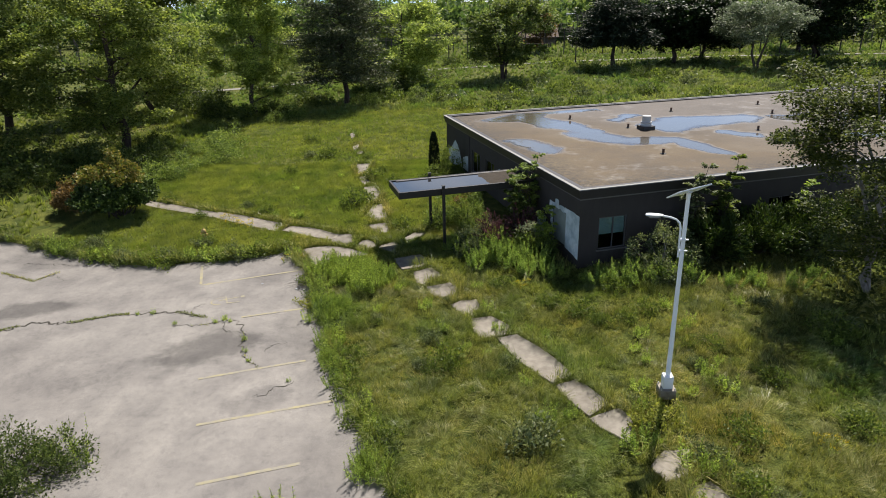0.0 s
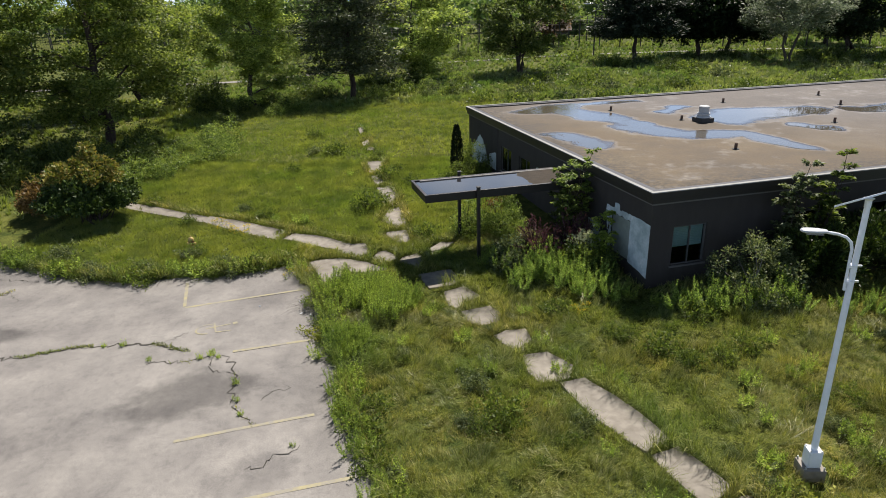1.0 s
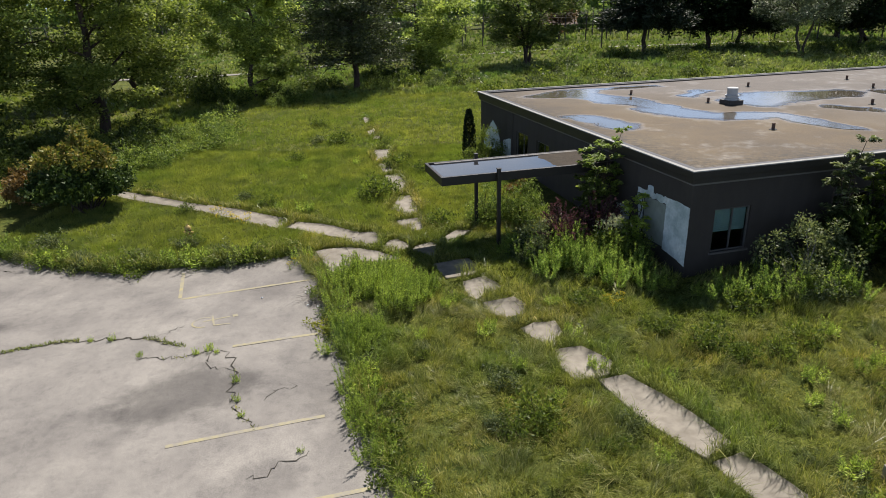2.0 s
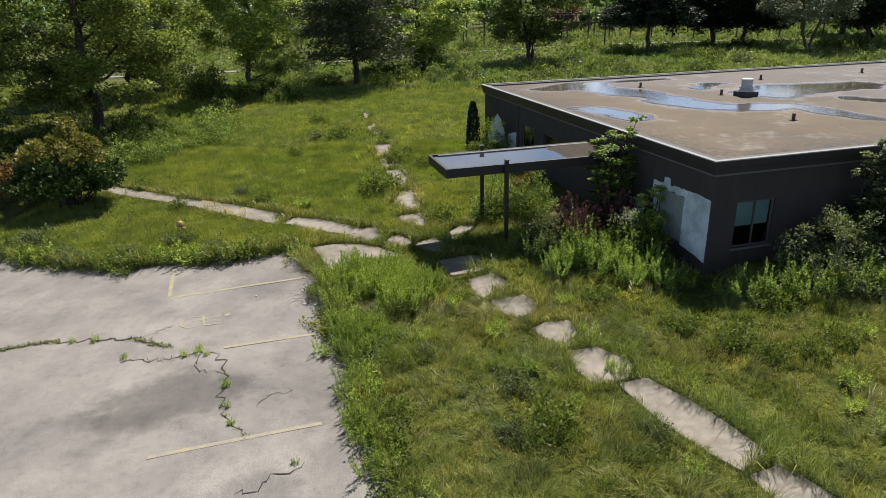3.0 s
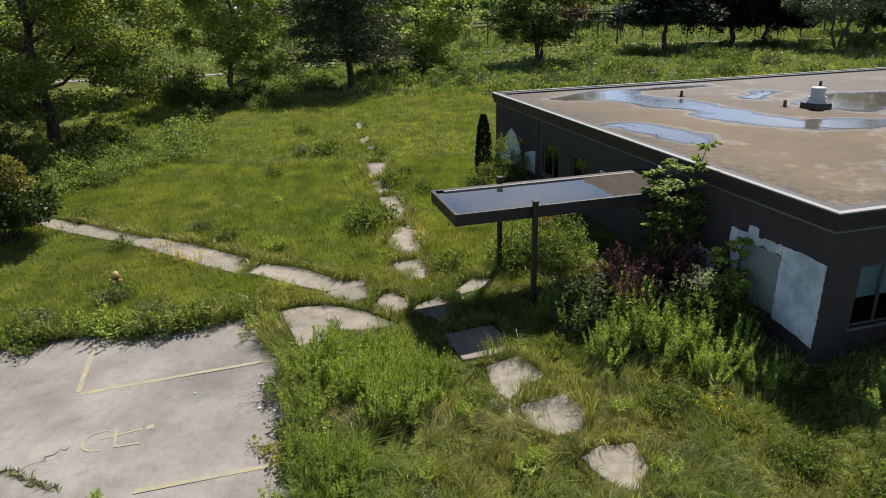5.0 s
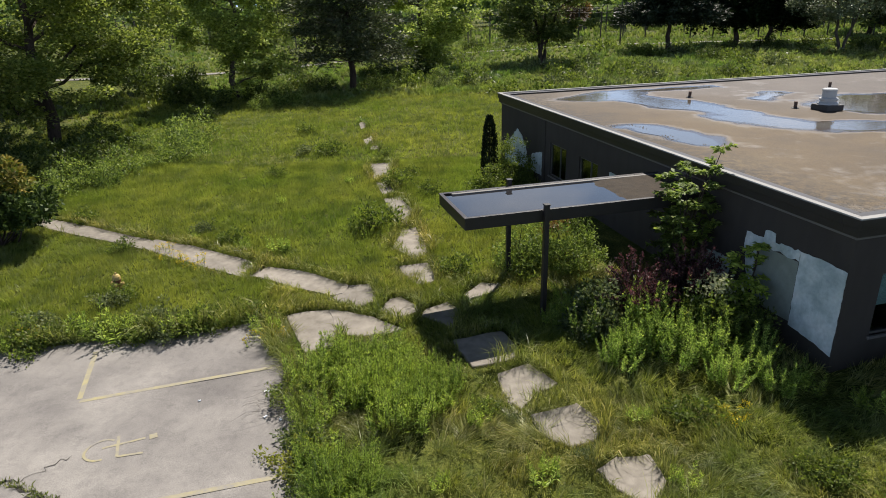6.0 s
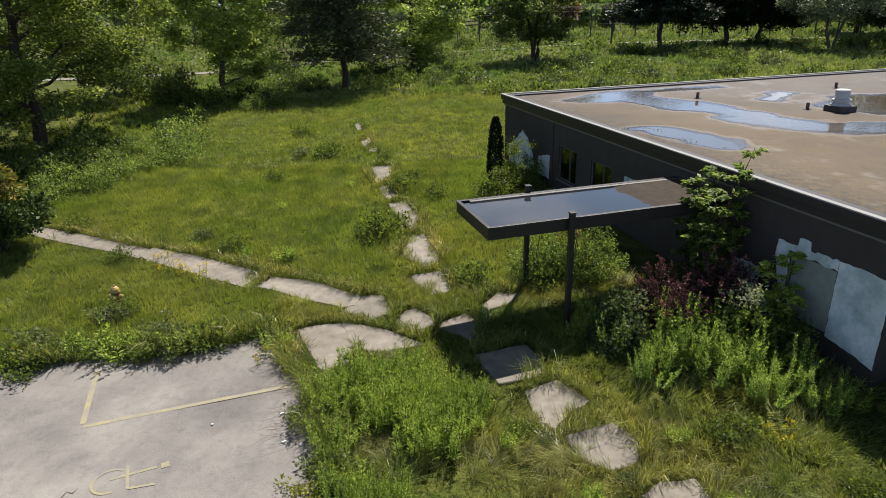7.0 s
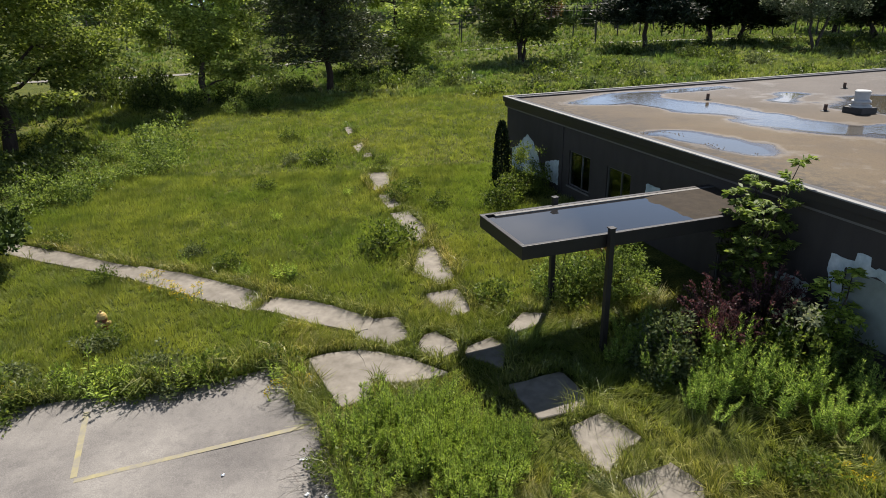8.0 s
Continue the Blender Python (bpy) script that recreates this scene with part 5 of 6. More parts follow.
def shrub(name, label, height, radius, mat, seed, clumps=40, per=60, size=0.07, clump_r=0.22, category="shrub", stem_mat=None, lump=0.45, second=None, group="", aspect=0.5, squash=0.85, low=0.0, away=0.0):
    """A rounded bush on several stems, built at the origin. second: (material, share) for the top leaves."""
    rng = np.random.default_rng(seed)
    thing = anchor(name, Matrix(), label, category, group)
    w = unit(rng.normal(size=(clumps, 3)))
    w[:, 2] = np.abs(w[:, 2]) * rng.choice([1.0, 1.0, 0.55, 0.2], clumps)
    k = 0.5 + 0.5 * rng.random((clumps, 1)) ** 0.5
    bumpy = 1 + lump * (field(w[:, 0] * 2 + 7, w[:, 1] * 2 + w[:, 2], 0.7, seed, 2) - 0.5)[:, None] * 2
    c = w * k * bumpy * np.array([radius, radius, height * 0.88])
    c[:, 2] = np.maximum(c[:, 2], max(low, clump_r * 0.4))
    wood = []
    for i in rng.permutation(clumps)[: min(clumps, 22)]:
        b = rng.normal(0, radius * 0.12, 2)
        wood.append(tube(bend((b[0], b[1], -0.1), c[i], rng, 0.05, 5, 0.2), np.linspace(0.012 + 0.008 * height, 0.005, 5), 4))
    v, f = join(wood)
    tagged(part_np("stalk", v, f, stem_mat or M_STEM, thing), kind="stuff")
    rad = clump_r * rng.uniform(0.6, 1.3, clumps)
    if second:
        mat2, share = second
        order = np.argsort(-(c[:, 2] + (c[:, 1] - c[:, 0]) * 0.4 * away + rng.normal(0, height * 0.08, clumps)))
        cut = int(clumps * share)
        v, f = clump_leaves(c[order[:cut]], rad[:cut], per, size, rng, squash, 0.35, aspect)
        part_np("tip_foliage", v, f, mat2, thing)
        v, f = clump_leaves(c[order[cut:]], rad[cut:], per, size, rng, squash, 0.35, aspect)
    else:
        v, f = clump_leaves(c, rad, per, size, rng, squash, 0.35, aspect)
    part_np("foliage", v, f, mat, thing)
    return thing


def forb(name, label, height, spread, mat, seed, stems=16, per=34, size=0.10, category="weed", group="", flower=None, slim=0.24, bushy=0.0):
    """A stand of upright stems, each a plume of narrow leaves that shorten towards a nodding tip. bushy: share of short side shoots."""
    rng = np.random.default_rng(seed)
    thing = anchor(name, Matrix(), label, category, group)
    wood, ps, ds, ls, heads = [], [], [], [], []
    for s in range(stems):
        a, r = rng.uniform(0, 6.28), spread * math.sqrt(rng.random())
        b = np.array([math.cos(a) * r, math.sin(a) * r, -0.05])
        h = height * rng.uniform(0.55, 1.1) * (1 - 0.3 * r / spread)
        lean = 0.30 * h * rng.random() * (0.4 + r / spread)
        e = b + np.array([math.cos(a) * lean, math.sin(a) * lean, h]) + np.append(rng.normal(0, 0.05 * h, 2), 0)
        shoots = [(b, e, 1.0)]
        if rng.random() < bushy:
            for _ in range(2):
                t = rng.uniform(0.35, 0.7)
                p = b + (e - b) * t
                q = rng.uniform(0, 6.28)
                shoots.append((p, p + np.array([math.cos(q) * 0.2, math.sin(q) * 0.2, 0.34]) * h * rng.uniform(0.6, 1.0), 0.7))
        for p0, p1, k in shoots:
            st = bend(p0, p1, rng, 0.0, 4, 0.12)
            wood.append(tube(st, np.array([0.007, 0.006, 0.005, 0.003]) * k, 3))
            n = max(6, int(per * (1.0 if k == 1.0 else 0.35)))
            t = np.sort(rng.uniform(0.16, 1.0, n))
            f = t * 3
            i = f.astype(int).clip(0, 2)
            ps.append(st[i] * (1 - (f - i))[:, None] + st[i + 1] * (f - i)[:, None])
            q = np.arange(n) * 2.399 + rng.normal(0, 0.3, n)
            ds.append(np.stack([np.cos(q), np.sin(q), 0.3 + 1.3 * t ** 2 + rng.normal(0, 0.22, n)], 1))
            ls.append(size * k * np.clip(1.25 - 0.75 * t, 0.2, 1.2) * rng.uniform(0.7, 1.25, n))
        heads.append(e)
    v, f = join(wood)
    tagged(part_np("stalk", v, f, M_STEM, thing), kind="stuff")
    ps, ds, ls = np.concatenate(ps), np.concatenate(ds), np.concatenate(ls)
    v, f = leaf_quads(ps, ds, ls, ls * slim, rng, 0.5)
    part_np("foliage", v, f, mat, thing)
    if flower:
        v, f = clump_leaves(np.array(heads), 0.08, 14, 0.05, rng)
        part_np("blossom", v, f, flower, thing)
    return thing


def settle(thing, x, y, turn=0.0, scale=1.0):
    """Puts a plant that was built at the origin on the land."""
    thing.matrix_basis = Matrix.Translation((x, y, land1(x, y))) @ pose(0, 0, 0, 0, 0, turn) @ Matrix.Scale(scale, 4)
    return thing


def plant_again(thing, x, y, turn, scale):
    m = Matrix.Translation((x, y, land1(x, y))) @ pose(0, 0, 0, 0, 0, turn)
    o = copy_thing(thing, m)
    o.matrix_basis = m @ Matrix.Scale(scale, 4)
    return o


# ---- the named trees ----
broadleaf("maple_tree", -26.3, 48.6, "large spreading yellow-green maple at the edge of the lawn", 14.5, 7.6, 1.9, M_LEAF_MAPLE, M_BARK_DARK, 11, 230, 330, 0.20, 1.05, 0.36)
broadleaf("maple_tree", -38.0, 52.0, "large dark green maple behind the lawn edge", 15.0, 7.5, 2.0, M_LEAF_GREEN, M_BARK_DARK, 12, 210, 140, 0.30, 1.15, 0.34)
broadleaf("maple_tree", -35.5, 41.5, "shaded green maple beside the parking lot", 13.0, 6.2, 1.8, M_LEAF_GREEN, M_BARK_DARK, 13, 200, 170, 0.26, 1.0, 0.3)
broadleaf("maple_tree", -31.5, 64.0, "tall green maple in the tree belt", 15.0, 6.0, 2.2, M_LEAF_MAPLE, M_BARK_DARK, 14, 180, 120, 0.31, 1.10, 0.3)
broadleaf("ash_tree", -20.9, 63.0, "slender yellow-green ash with several upright limbs", 13.0, 4.4, 0.7, M_LEAF_LIME, M_BARK, 15, 230, 190, 0.22, 0.8, 0.26, 1)
conifer("pine_tree", -13.1, 67.5, "dark brown-green pine with bare lower branches", 12.0, 5.8, 1.9, M_NEEDLE, M_BARK_DARK, 16, 17, 9, 20, 0.40, 0.28, 0.0, pine=True)
broadleaf("lime_tree", -8.7, 78.5, "rounded bright green tree behind the pine", 11.0, 5.6, 1.0, M_LEAF_LIME, M_BARK_DARK, 17, 200, 180, 0.27, 0.95, 0.32)
broadleaf("honey_locust_tree", 3.0, 79.8, "open green tree with forked dark limbs", 10.0, 5.0, 2.4, M_LEAF_GREEN, M_BARK_DARK, 18, 190, 150, 0.26, 0.85, 0.26, 3)
conifer("pine_tree", 17.2, 89.0, "dark pine with a broad flat crown", 7.9, 6.0, 2.9, M_NEEDLE_DARK, M_BARK_DARK, 19, 13, 11, 32, 0.5, 0.3, -0.02, pine=True)
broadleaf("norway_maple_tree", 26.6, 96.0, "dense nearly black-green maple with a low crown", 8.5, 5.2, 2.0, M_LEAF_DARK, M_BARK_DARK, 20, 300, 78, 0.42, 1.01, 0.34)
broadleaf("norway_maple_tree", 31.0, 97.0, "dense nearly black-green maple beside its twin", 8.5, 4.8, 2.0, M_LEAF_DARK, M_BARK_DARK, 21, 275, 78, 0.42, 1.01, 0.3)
broadleaf("olive_tree", 34.6, 87.4, "grey silver-green tree with thin leaning stems", 8.7, 4.8, 2.4, M_LEAF_GREY, M_BARK, 22, 212, 125, 0.21, 0.87, 0.24, 2)
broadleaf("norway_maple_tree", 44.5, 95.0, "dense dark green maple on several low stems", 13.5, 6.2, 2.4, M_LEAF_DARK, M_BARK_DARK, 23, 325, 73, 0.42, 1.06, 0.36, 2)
broadleaf("oak_tree", 57.0, 92.0, "broad mid green oak at the meadow's edge", 13.0, 6.5, 2.0, M_LEAF_GREEN, M_BARK_DARK, 24, 275, 47, 0.46, 1.10, 0.36)
broadleaf("oak_tree", 50.0, 112.0, "tall green oak behind the lane", 13.0, 6.5, 1.6, M_LEAF_GREEN, M_BARK_DARK, 25, 250, 43, 0.50, 1.15, 0.36)
broadleaf("oak_tree", -52.0, 62.0, "broad green oak in the tree belt", 15.0, 7.0, 1.2, M_LEAF_GREEN, M_BARK_DARK, 27, 275, 47, 0.47, 1.20, 0.36)
broadleaf("cherry_tree", 9.6, 112.5, "small tree with red-brown leaves before the far shed", 6.5, 2.2, 1.2, M_RUSSET, M_BARK_DARK, 28, 70, 50, 0.4, 0.8, 0.14)
broadleaf("box_elder_tree", 15.2, 23.6, "olive-green tree leaning over the corner of the wall", 9.0, 3.2, 1.0, M_LEAF_OLIVE, M_BARK_PALE, 26, 250, 130, 0.13, 0.53, 0.14, 2)


def arborvitae(x, y, h, r):
    rng = np.random.default_rng(5)
    thing = anchor("arborvitae", Matrix.Translation((x, y, land1(x, y))), "narrow dark columnar evergreen against the wall corner", "tree")
    v, f = tube([(0, 0, -0.2), (0, 0, h * 0.5), (0, 0, h * 0.95)], [0.06, 0.04, 0.01], 6)
    part_np("trunk", v, f, M_BARK_DARK, thing)
    n = 4200
    t = rng.random(n)
    a = rng.uniform(0, 6.28, n)
    rr = r * np.sqrt(np.clip(1 - t ** 2.2, 0.02, 1)) * (0.75 + 0.35 * rng.random(n)) * np.clip(0.6 + 3 * t, 0, 1)
    p = np.stack([np.cos(a) * rr, np.sin(a) * rr, 0.1 + t * (h - 0.1)], 1)
    d = np.stack([np.cos(a) * 0.5, np.sin(a) * 0.5, np.full(n, 1.0)], 1) + rng.normal(0, 0.25, (n, 3))
    ln = 0.11 * rng.uniform(0.6, 1.3, n)
    v, f = leaf_quads(p, d, ln, ln * 0.4, rng)
    part_np("crown", v, f, M_NEEDLE_DARK, thing)
    return thing


arborvitae(-1.97, 39.9, 2.6, 0.3)

def barberry(label, height, radius, seed):
    """Arching thin sprays set all along with small leaves."""
    rng = np.random.default_rng(seed)
    thing = anchor("barberry", Matrix(), label, "shrub")
    wood, ps, ds = [], [], []
    for k in range(85):
        a, r = rng.uniform(0, 6.28), radius * math.sqrt(rng.uniform(0.02, 1.0))
        e = np.array([math.cos(a) * r, math.sin(a) * r, height * (1.08 - 0.55 * (r / radius) ** 2) * rng.uniform(0.55, 1.05)])
        st = bend((0.15 * math.cos(a), 0.15 * math.sin(a), -0.05), e, rng, 0.22, 7, 0.05)
        wood.append(tube(st, np.linspace(0.010, 0.003, 7), 3))
        t = rng.uniform(1.4, 6.0, 60)
        i = t.astype(int).clip(0, 5)
        ps.append(st[i] * (1 - (t - i))[:, None] + st[i + 1] * (t - i)[:, None] + rng.normal(0, 0.018, (60, 3)))
        ds.append(unit(e)[None, :] * 0.7 + rng.normal(0, 0.6, (60, 3)))
    v, f = join(wood)
    tagged(part_np("stalk", v, f, M_BARK_DARK, thing), kind="stuff")
    ps, ds = np.concatenate(ps), np.concatenate(ds)
    ln = 0.062 * rng.uniform(0.6, 1.3, len(ps))
    v, f = leaf_quads(ps, ds, ln, ln * 0.5, rng)
    part_np("foliage", v, f, M_PURPLE, thing)
    return thing


# ---- shrubs with a place of their own ----
settle(shrub("flowering_shrub", "broad domed shrub, dark green with orange-yellow top on a bare trunk", 3.7, 1.95, M_DOME, 41, 290, 150, 0.15, 0.34, stem_mat=M_BARK_DARK, lump=0.14, second=(M_ORANGE, 0.13), aspect=0.62, low=1.15, away=0.25), -18.6, 33.4)
settle(shrub("flowering_shrub", "russet brown shrub with pale twigs beside the domed one", 2.2, 1.3, M_RUSSET, 42, 140, 90, 0.12, 0.34, stem_mat=M_BARK_PALE, lump=0.25, second=(M_ORANGE, 0.04), aspect=0.6, low=0.6), -21.2, 34.3)
settle(barberry("purple-leaved barberry of arching sprays beside the canopy", 1.75, 1.05, 43), *at_building(-2.5, 3.15))
settle(barberry("dusky purple barberry of arching sprays by the wall", 1.9, 1.0, 54), *at_building(-1.2, 3.1))
settle(shrub("viburnum", "green bush with russet tips behind the canopy", 2.2, 0.95, M_SAPLING, 44, 90, 80, 0.075, 0.26, second=(M_RUSSET, 0.09)), *at_building(-2.6, 6.7))
settle(shrub("viburnum", "green bush behind the canopy post", 1.7, 0.75, M_SAPLING, 45, 60, 60, 0.08, 0.26), *at_building(-3.9, 7.0))
settle(shrub("viburnum", "grey-green leafy bush between canopy post and wall", 1.5, 0.7, M_WEED_GREY, 51, 60, 60, 0.09, 0.26, aspect=0.6), *at_building(-3.5, 3.2))
settle(shrub("viburnum", "small bright green bush before the purple one", 1.1, 0.5, M_FORB, 52, 36, 50, 0.085, 0.2, aspect=0.6), *at_building(-2.9, 2.55))
settle(shrub("hydrangea", "leafy green bush with cream flower heads by the wall", 1.45, 0.95, M_WEED, 46, 70, 55, 0.10, 0.24, second=(M_BLOSSOM, 0.10)), *at_building(-1.2, 2.0))
settle(shrub("dogwood", "grey-green leafy bush below the near window", 2.0, 1.3, M_WEED_GREY, 47, 100, 90, 0.085, 0.28, stem_mat=M_BARK_PALE, aspect=0.6), 8.1, 25.1)
settle(shrub("dogwood", "grey-green leafy bush against the dark wall", 1.5, 0.8, M_WEED_GREY, 48, 60, 70, 0.085, 0.26, stem_mat=M_BARK_PALE, aspect=0.6), 9.3, 26.1)
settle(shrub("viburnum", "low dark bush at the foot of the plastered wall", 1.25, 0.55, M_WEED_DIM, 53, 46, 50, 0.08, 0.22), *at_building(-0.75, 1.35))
settle(shrub("lilac", "green bush before the arched plaster patch", 2.0, 0.95, M_WEED, 49, 80, 70, 0.085, 0.3), -1.1, 39.6)
settle(shrub("lilac", "young green bush beside the columnar evergreen", 1.3, 0.7, M_WEED, 50, 50, 60, 0.08, 0.26), -2.0, 38.4)


def sapling(x, y, h, label, seed, mat=M_FORB, spread=0.9, tops=5, leaf=0.15):
    """Thin forked stems with tiers of spreading twigs, each set with two rows of leaves."""
    rng = np.random.default_rng(seed)
    thing = anchor("sapling", Matrix.Translation((x, y, land1(x, y))), label, "sapling")
    wood, ps, ds = [], [], []
    for s in range(tops):
        a = s * 6.28 / tops + rng.uniform(-0.4, 0.4)
        e = np.array([math.cos(a) * spread * rng.uniform(0.3, 0.9), math.sin(a) * spread * rng.uniform(0.3, 0.9), h * (1.0 if s == 0 else rng.uniform(0.5, 0.9))])
        st = bend((0, 0, -0.1), e, rng, 0.08, 7, 0.1)
        wood.append(tube(st, np.linspace(0.03, 0.008, 7), 5))
        for q in (1, 2, 2, 3, 3, 4, 4, 5, 5, 6, 6, 6):
            w = rng.uniform(0, 6.28)
            reach = rng.uniform(0.3, 0.62) * (1.15 - 0.09 * q)
            tw = st[q] + np.array([math.cos(w) * reach, math.sin(w) * reach, reach * rng.uniform(0.0, 0.45)])
            br = bend(st[q], tw, rng, 0.16, 6, 0.06)
            wood.append(tube(br, np.linspace(0.01, 0.003, 6), 3))
            n = 40
            t = rng.uniform(0.15, 1.0, n) * 5
            i = t.astype(int).clip(0, 4)
            ps.append(br[i] * (1 - (t - i))[:, None] + br[i + 1] * (t - i)[:, None] + rng.normal(0, 0.02, (n, 3)))
            side = np.where(np.arange(n) % 2, 1.0, -1.0)
            ax = unit(tw - st[q])
            ds.append(ax[None, :] * 0.6 + np.stack([-ax[1] * side, ax[0] * side, rng.normal(-0.12, 0.3, n)], 1))
    v, f = join(wood)
    part_np("stem", v, f, M_BARK_DARK, thing)
    ps, ds = np.concatenate(ps), np.concatenate(ds)
    ln = leaf * rng.uniform(0.6, 1.25, len(ps))
    v, f = leaf_quads(ps, ds, ln, ln * 0.42, rng, 0.9)
    part_np("foliage", v, f, mat, thing)
    return thing


sapling(*at_building(-0.8, 4.1), 3.7, "tall green sapling grown up beside the canopy", 61, M_SAPLING, 0.9, 12, 0.155)
sapling(*at_building(-0.55, 2.1), 2.0, "thin green sapling before the boarded window", 62, M_FORB, 0.35, 5, 0.13)
sapling(*at_building(4.6, -0.8), 3.7, "pale green sapling reaching above the wall's fascia", 63, M_WEED_GREY, 0.45, 5, 0.17)
sapling(*at_building(6.0, -0.9), 3.9, "bright green sapling reaching above the wall's fascia", 64, M_WEED, 0.55, 6, 0.17)
sapling(*at_building(9.6, -1.2), 2.6, "yellow-green vine-hung sapling beside the junipers", 65, M_FORB, 0.4, 3)


def juniper(x, y, h, r, seed, label):
    """A spreading juniper of feathery rising sprays."""
    rng = np.random.default_rng(seed)
    thing = anchor("juniper", Matrix.Translation((x, y, land1(x, y))), label, "shrub", "junipers along the wall")
    wood, ps, ds = [], [], []
    for s in range(70):
        a = rng.uniform(0, 6.28)
        rr = r * rng.uniform(0.25, 1.05)
        e = np.array([math.cos(a) * rr, math.sin(a) * rr, h * rng.uniform(0.35, 1.0) * (1.12 - 0.45 * rr / r)])
        st = bend((0, 0, 0), e, rng, 0.12, 7, 0.08)
        wood.append(tube(st, np.linspace(0.03, 0.006, 7), 4))
        t = rng.uniform(2.0, 6.0, 150)
        i = t.astype(int).clip(0, 5)
        p = st[i] * (1 - (t - i))[:, None] + st[i + 1] * (t - i)[:, None] + rng.normal(0, 0.10, (150, 3))
        ps.append(p)
        ds.append(unit(e)[None, :] * 1.0 + rng.normal(0, 0.45, (150, 3)) + np.array([0, 0, -0.1]))
    v, f = join(wood)
    part_np("stem", v, f, M_BARK_DARK, thing)
    ps, ds = np.concatenate(ps), np.concatenate(ds)
    ln = 0.17 * rng.uniform(0.6, 1.4, len(ps))
    v, f = leaf_quads(ps, ds, ln, ln * 0.3, rng)
    part_np("foliage", v, f, M_JUNIPER, thing)
    return thing


for k, (u, v, h, r) in enumerate(((5.3, -1.5, 1.9, 1.5), (7.2, -1.7, 2.3, 1.9), (9.4, -2.0, 2.2, 1.9), (11.6, -1.8, 2.0, 1.7))):
    juniper(*at_building(u, v), h, r, 70 + k, "spreading dark green juniper along the near wall")

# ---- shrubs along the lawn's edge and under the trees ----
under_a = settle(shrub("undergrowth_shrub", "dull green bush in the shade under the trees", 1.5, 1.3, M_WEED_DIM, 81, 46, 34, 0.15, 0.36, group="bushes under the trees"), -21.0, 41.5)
under_b = settle(shrub("undergrowth_shrub", "dull green bush at the lawn's edge", 1.4, 1.2, M_SAPLING, 82, 46, 40, 0.12, 0.34, group="bushes under the trees"), -17.3, 45.2)
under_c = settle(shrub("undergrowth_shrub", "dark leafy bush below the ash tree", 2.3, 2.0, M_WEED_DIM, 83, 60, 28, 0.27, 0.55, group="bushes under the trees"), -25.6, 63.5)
rng = np.random.default_rng(9)
for x, y, s in ((-22.8, 39.6, 1.0), (-24.5, 42.5, 1.2), (-26.5, 40.0, 1.1), (-29.0, 38.5, 1.3), (-32.5, 37.5, 1.2), (-21.4, 45.5, 1.0), (-20.5, 54.5, 0.8), (-23.5, 47.5, 0.9), (-27.0, 45.0, 1.0), (-29.5, 43.5, 1.2), (-25.0, 50.5, 0.8), (-22.0, 43.2, 1.0)):
    plant_again(under_a, x, y, float(rng.uniform(0, 360)), s * float(rng.uniform(0.85, 1.15)))
for x, y, s in ((-19.0, 42.3, 0.9), (-17.6, 46.9, 0.7), (-17.9, 44.0, 0.75), (-18.7, 40.6, 0.7), (-19.9, 40.4, 0.9), (-20.2, 47.2, 0.9), (-18.2, 48.5, 1.1), (-19.8, 50.3, 0.9), (-16.6, 60.4, 1.2), (-17.8, 58.6, 0.9), (-20.0, 38.9, 0.8), (-8.8, 69.5, 1.2), (-10.5, 67.4, 0.9), (-6.3, 71.0, 1.0), (-18.9, 36.4, 0.6)):
    plant_again(under_b, x, y, float(rng.uniform(0, 360)), s * float(rng.uniform(0.85, 1.15)))
for x, y, s in ((-28.5, 66.0, 1.1), (-17.5, 69.0, 0.6), (-12.0, 74.0, 0.7), (-8.5, 75.5, 0.7), (18.6, 80.0, 0.55), (16.1, 66.8, 0.32), (20.4, 84.5, 0.5), (29.5, 93.0, 0.6), (38.5, 90.0, 0.6), (-4.0, 100.0, 0.6), (1.5, 104.0, 0.5), (9.5, 101.0, 0.4), (24.5, 92.0, 0.45), (41.5, 91.0, 0.7), (-6.0, 65.6, 0.3), (-34.0, 72.0, 1.0), (-23.8, 60.5, 0.75), (-21.5, 59.6, 0.6), (-18.7, 62.2, 0.6), (-15.3, 66.2, 0.55), (-11.2, 69.0, 0.5), (-9.5, 72.5, 0.6), (-31.0, 42.0, 0.9), (-34.5, 38.5, 0.8), (17.6, 87.6, 0.35), (22.6, 80.5, 0.4)):
    plant_again(under_c, x, y, float(rng.uniform(0, 360)), s)

# leafy clumps all over the far meadow
clump = settle(shrub("meadow_clump", "leafy light green clump in the far meadow", 0.6, 0.8, M_WEED, 84, 16, 16, 0.17, 0.28, "weed", group="clumps in the meadow"), 9.0, 62.0)
clump_b = settle(shrub("meadow_clump", "leafy dull green clump in the far meadow", 0.8, 0.7, M_WEED_GREY, 85, 16, 16, 0.17, 0.28, "weed", group="clumps in the meadow"), 5.0, 66.0)
rng = np.random.default_rng(10)
mx, my = rng.uniform(-12, 48, 400), 55 + 48 * rng.random(400) ** 1.3
clear = (poly_gap(mx, my, FOOT) > 1.0) & (field(mx, my, 7.0, 29, 2) > 0.42) & (my < 108) & (mx > -9 + (my < 64) * 7)
for i, (x, y) in enumerate(list(zip(mx[clear], my[clear]))[:150]):
    plant_again(clump if i % 3 else clump_b, float(x), float(y), float(rng.uniform(0, 360)), float(rng.uniform(0.7, 1.7)))

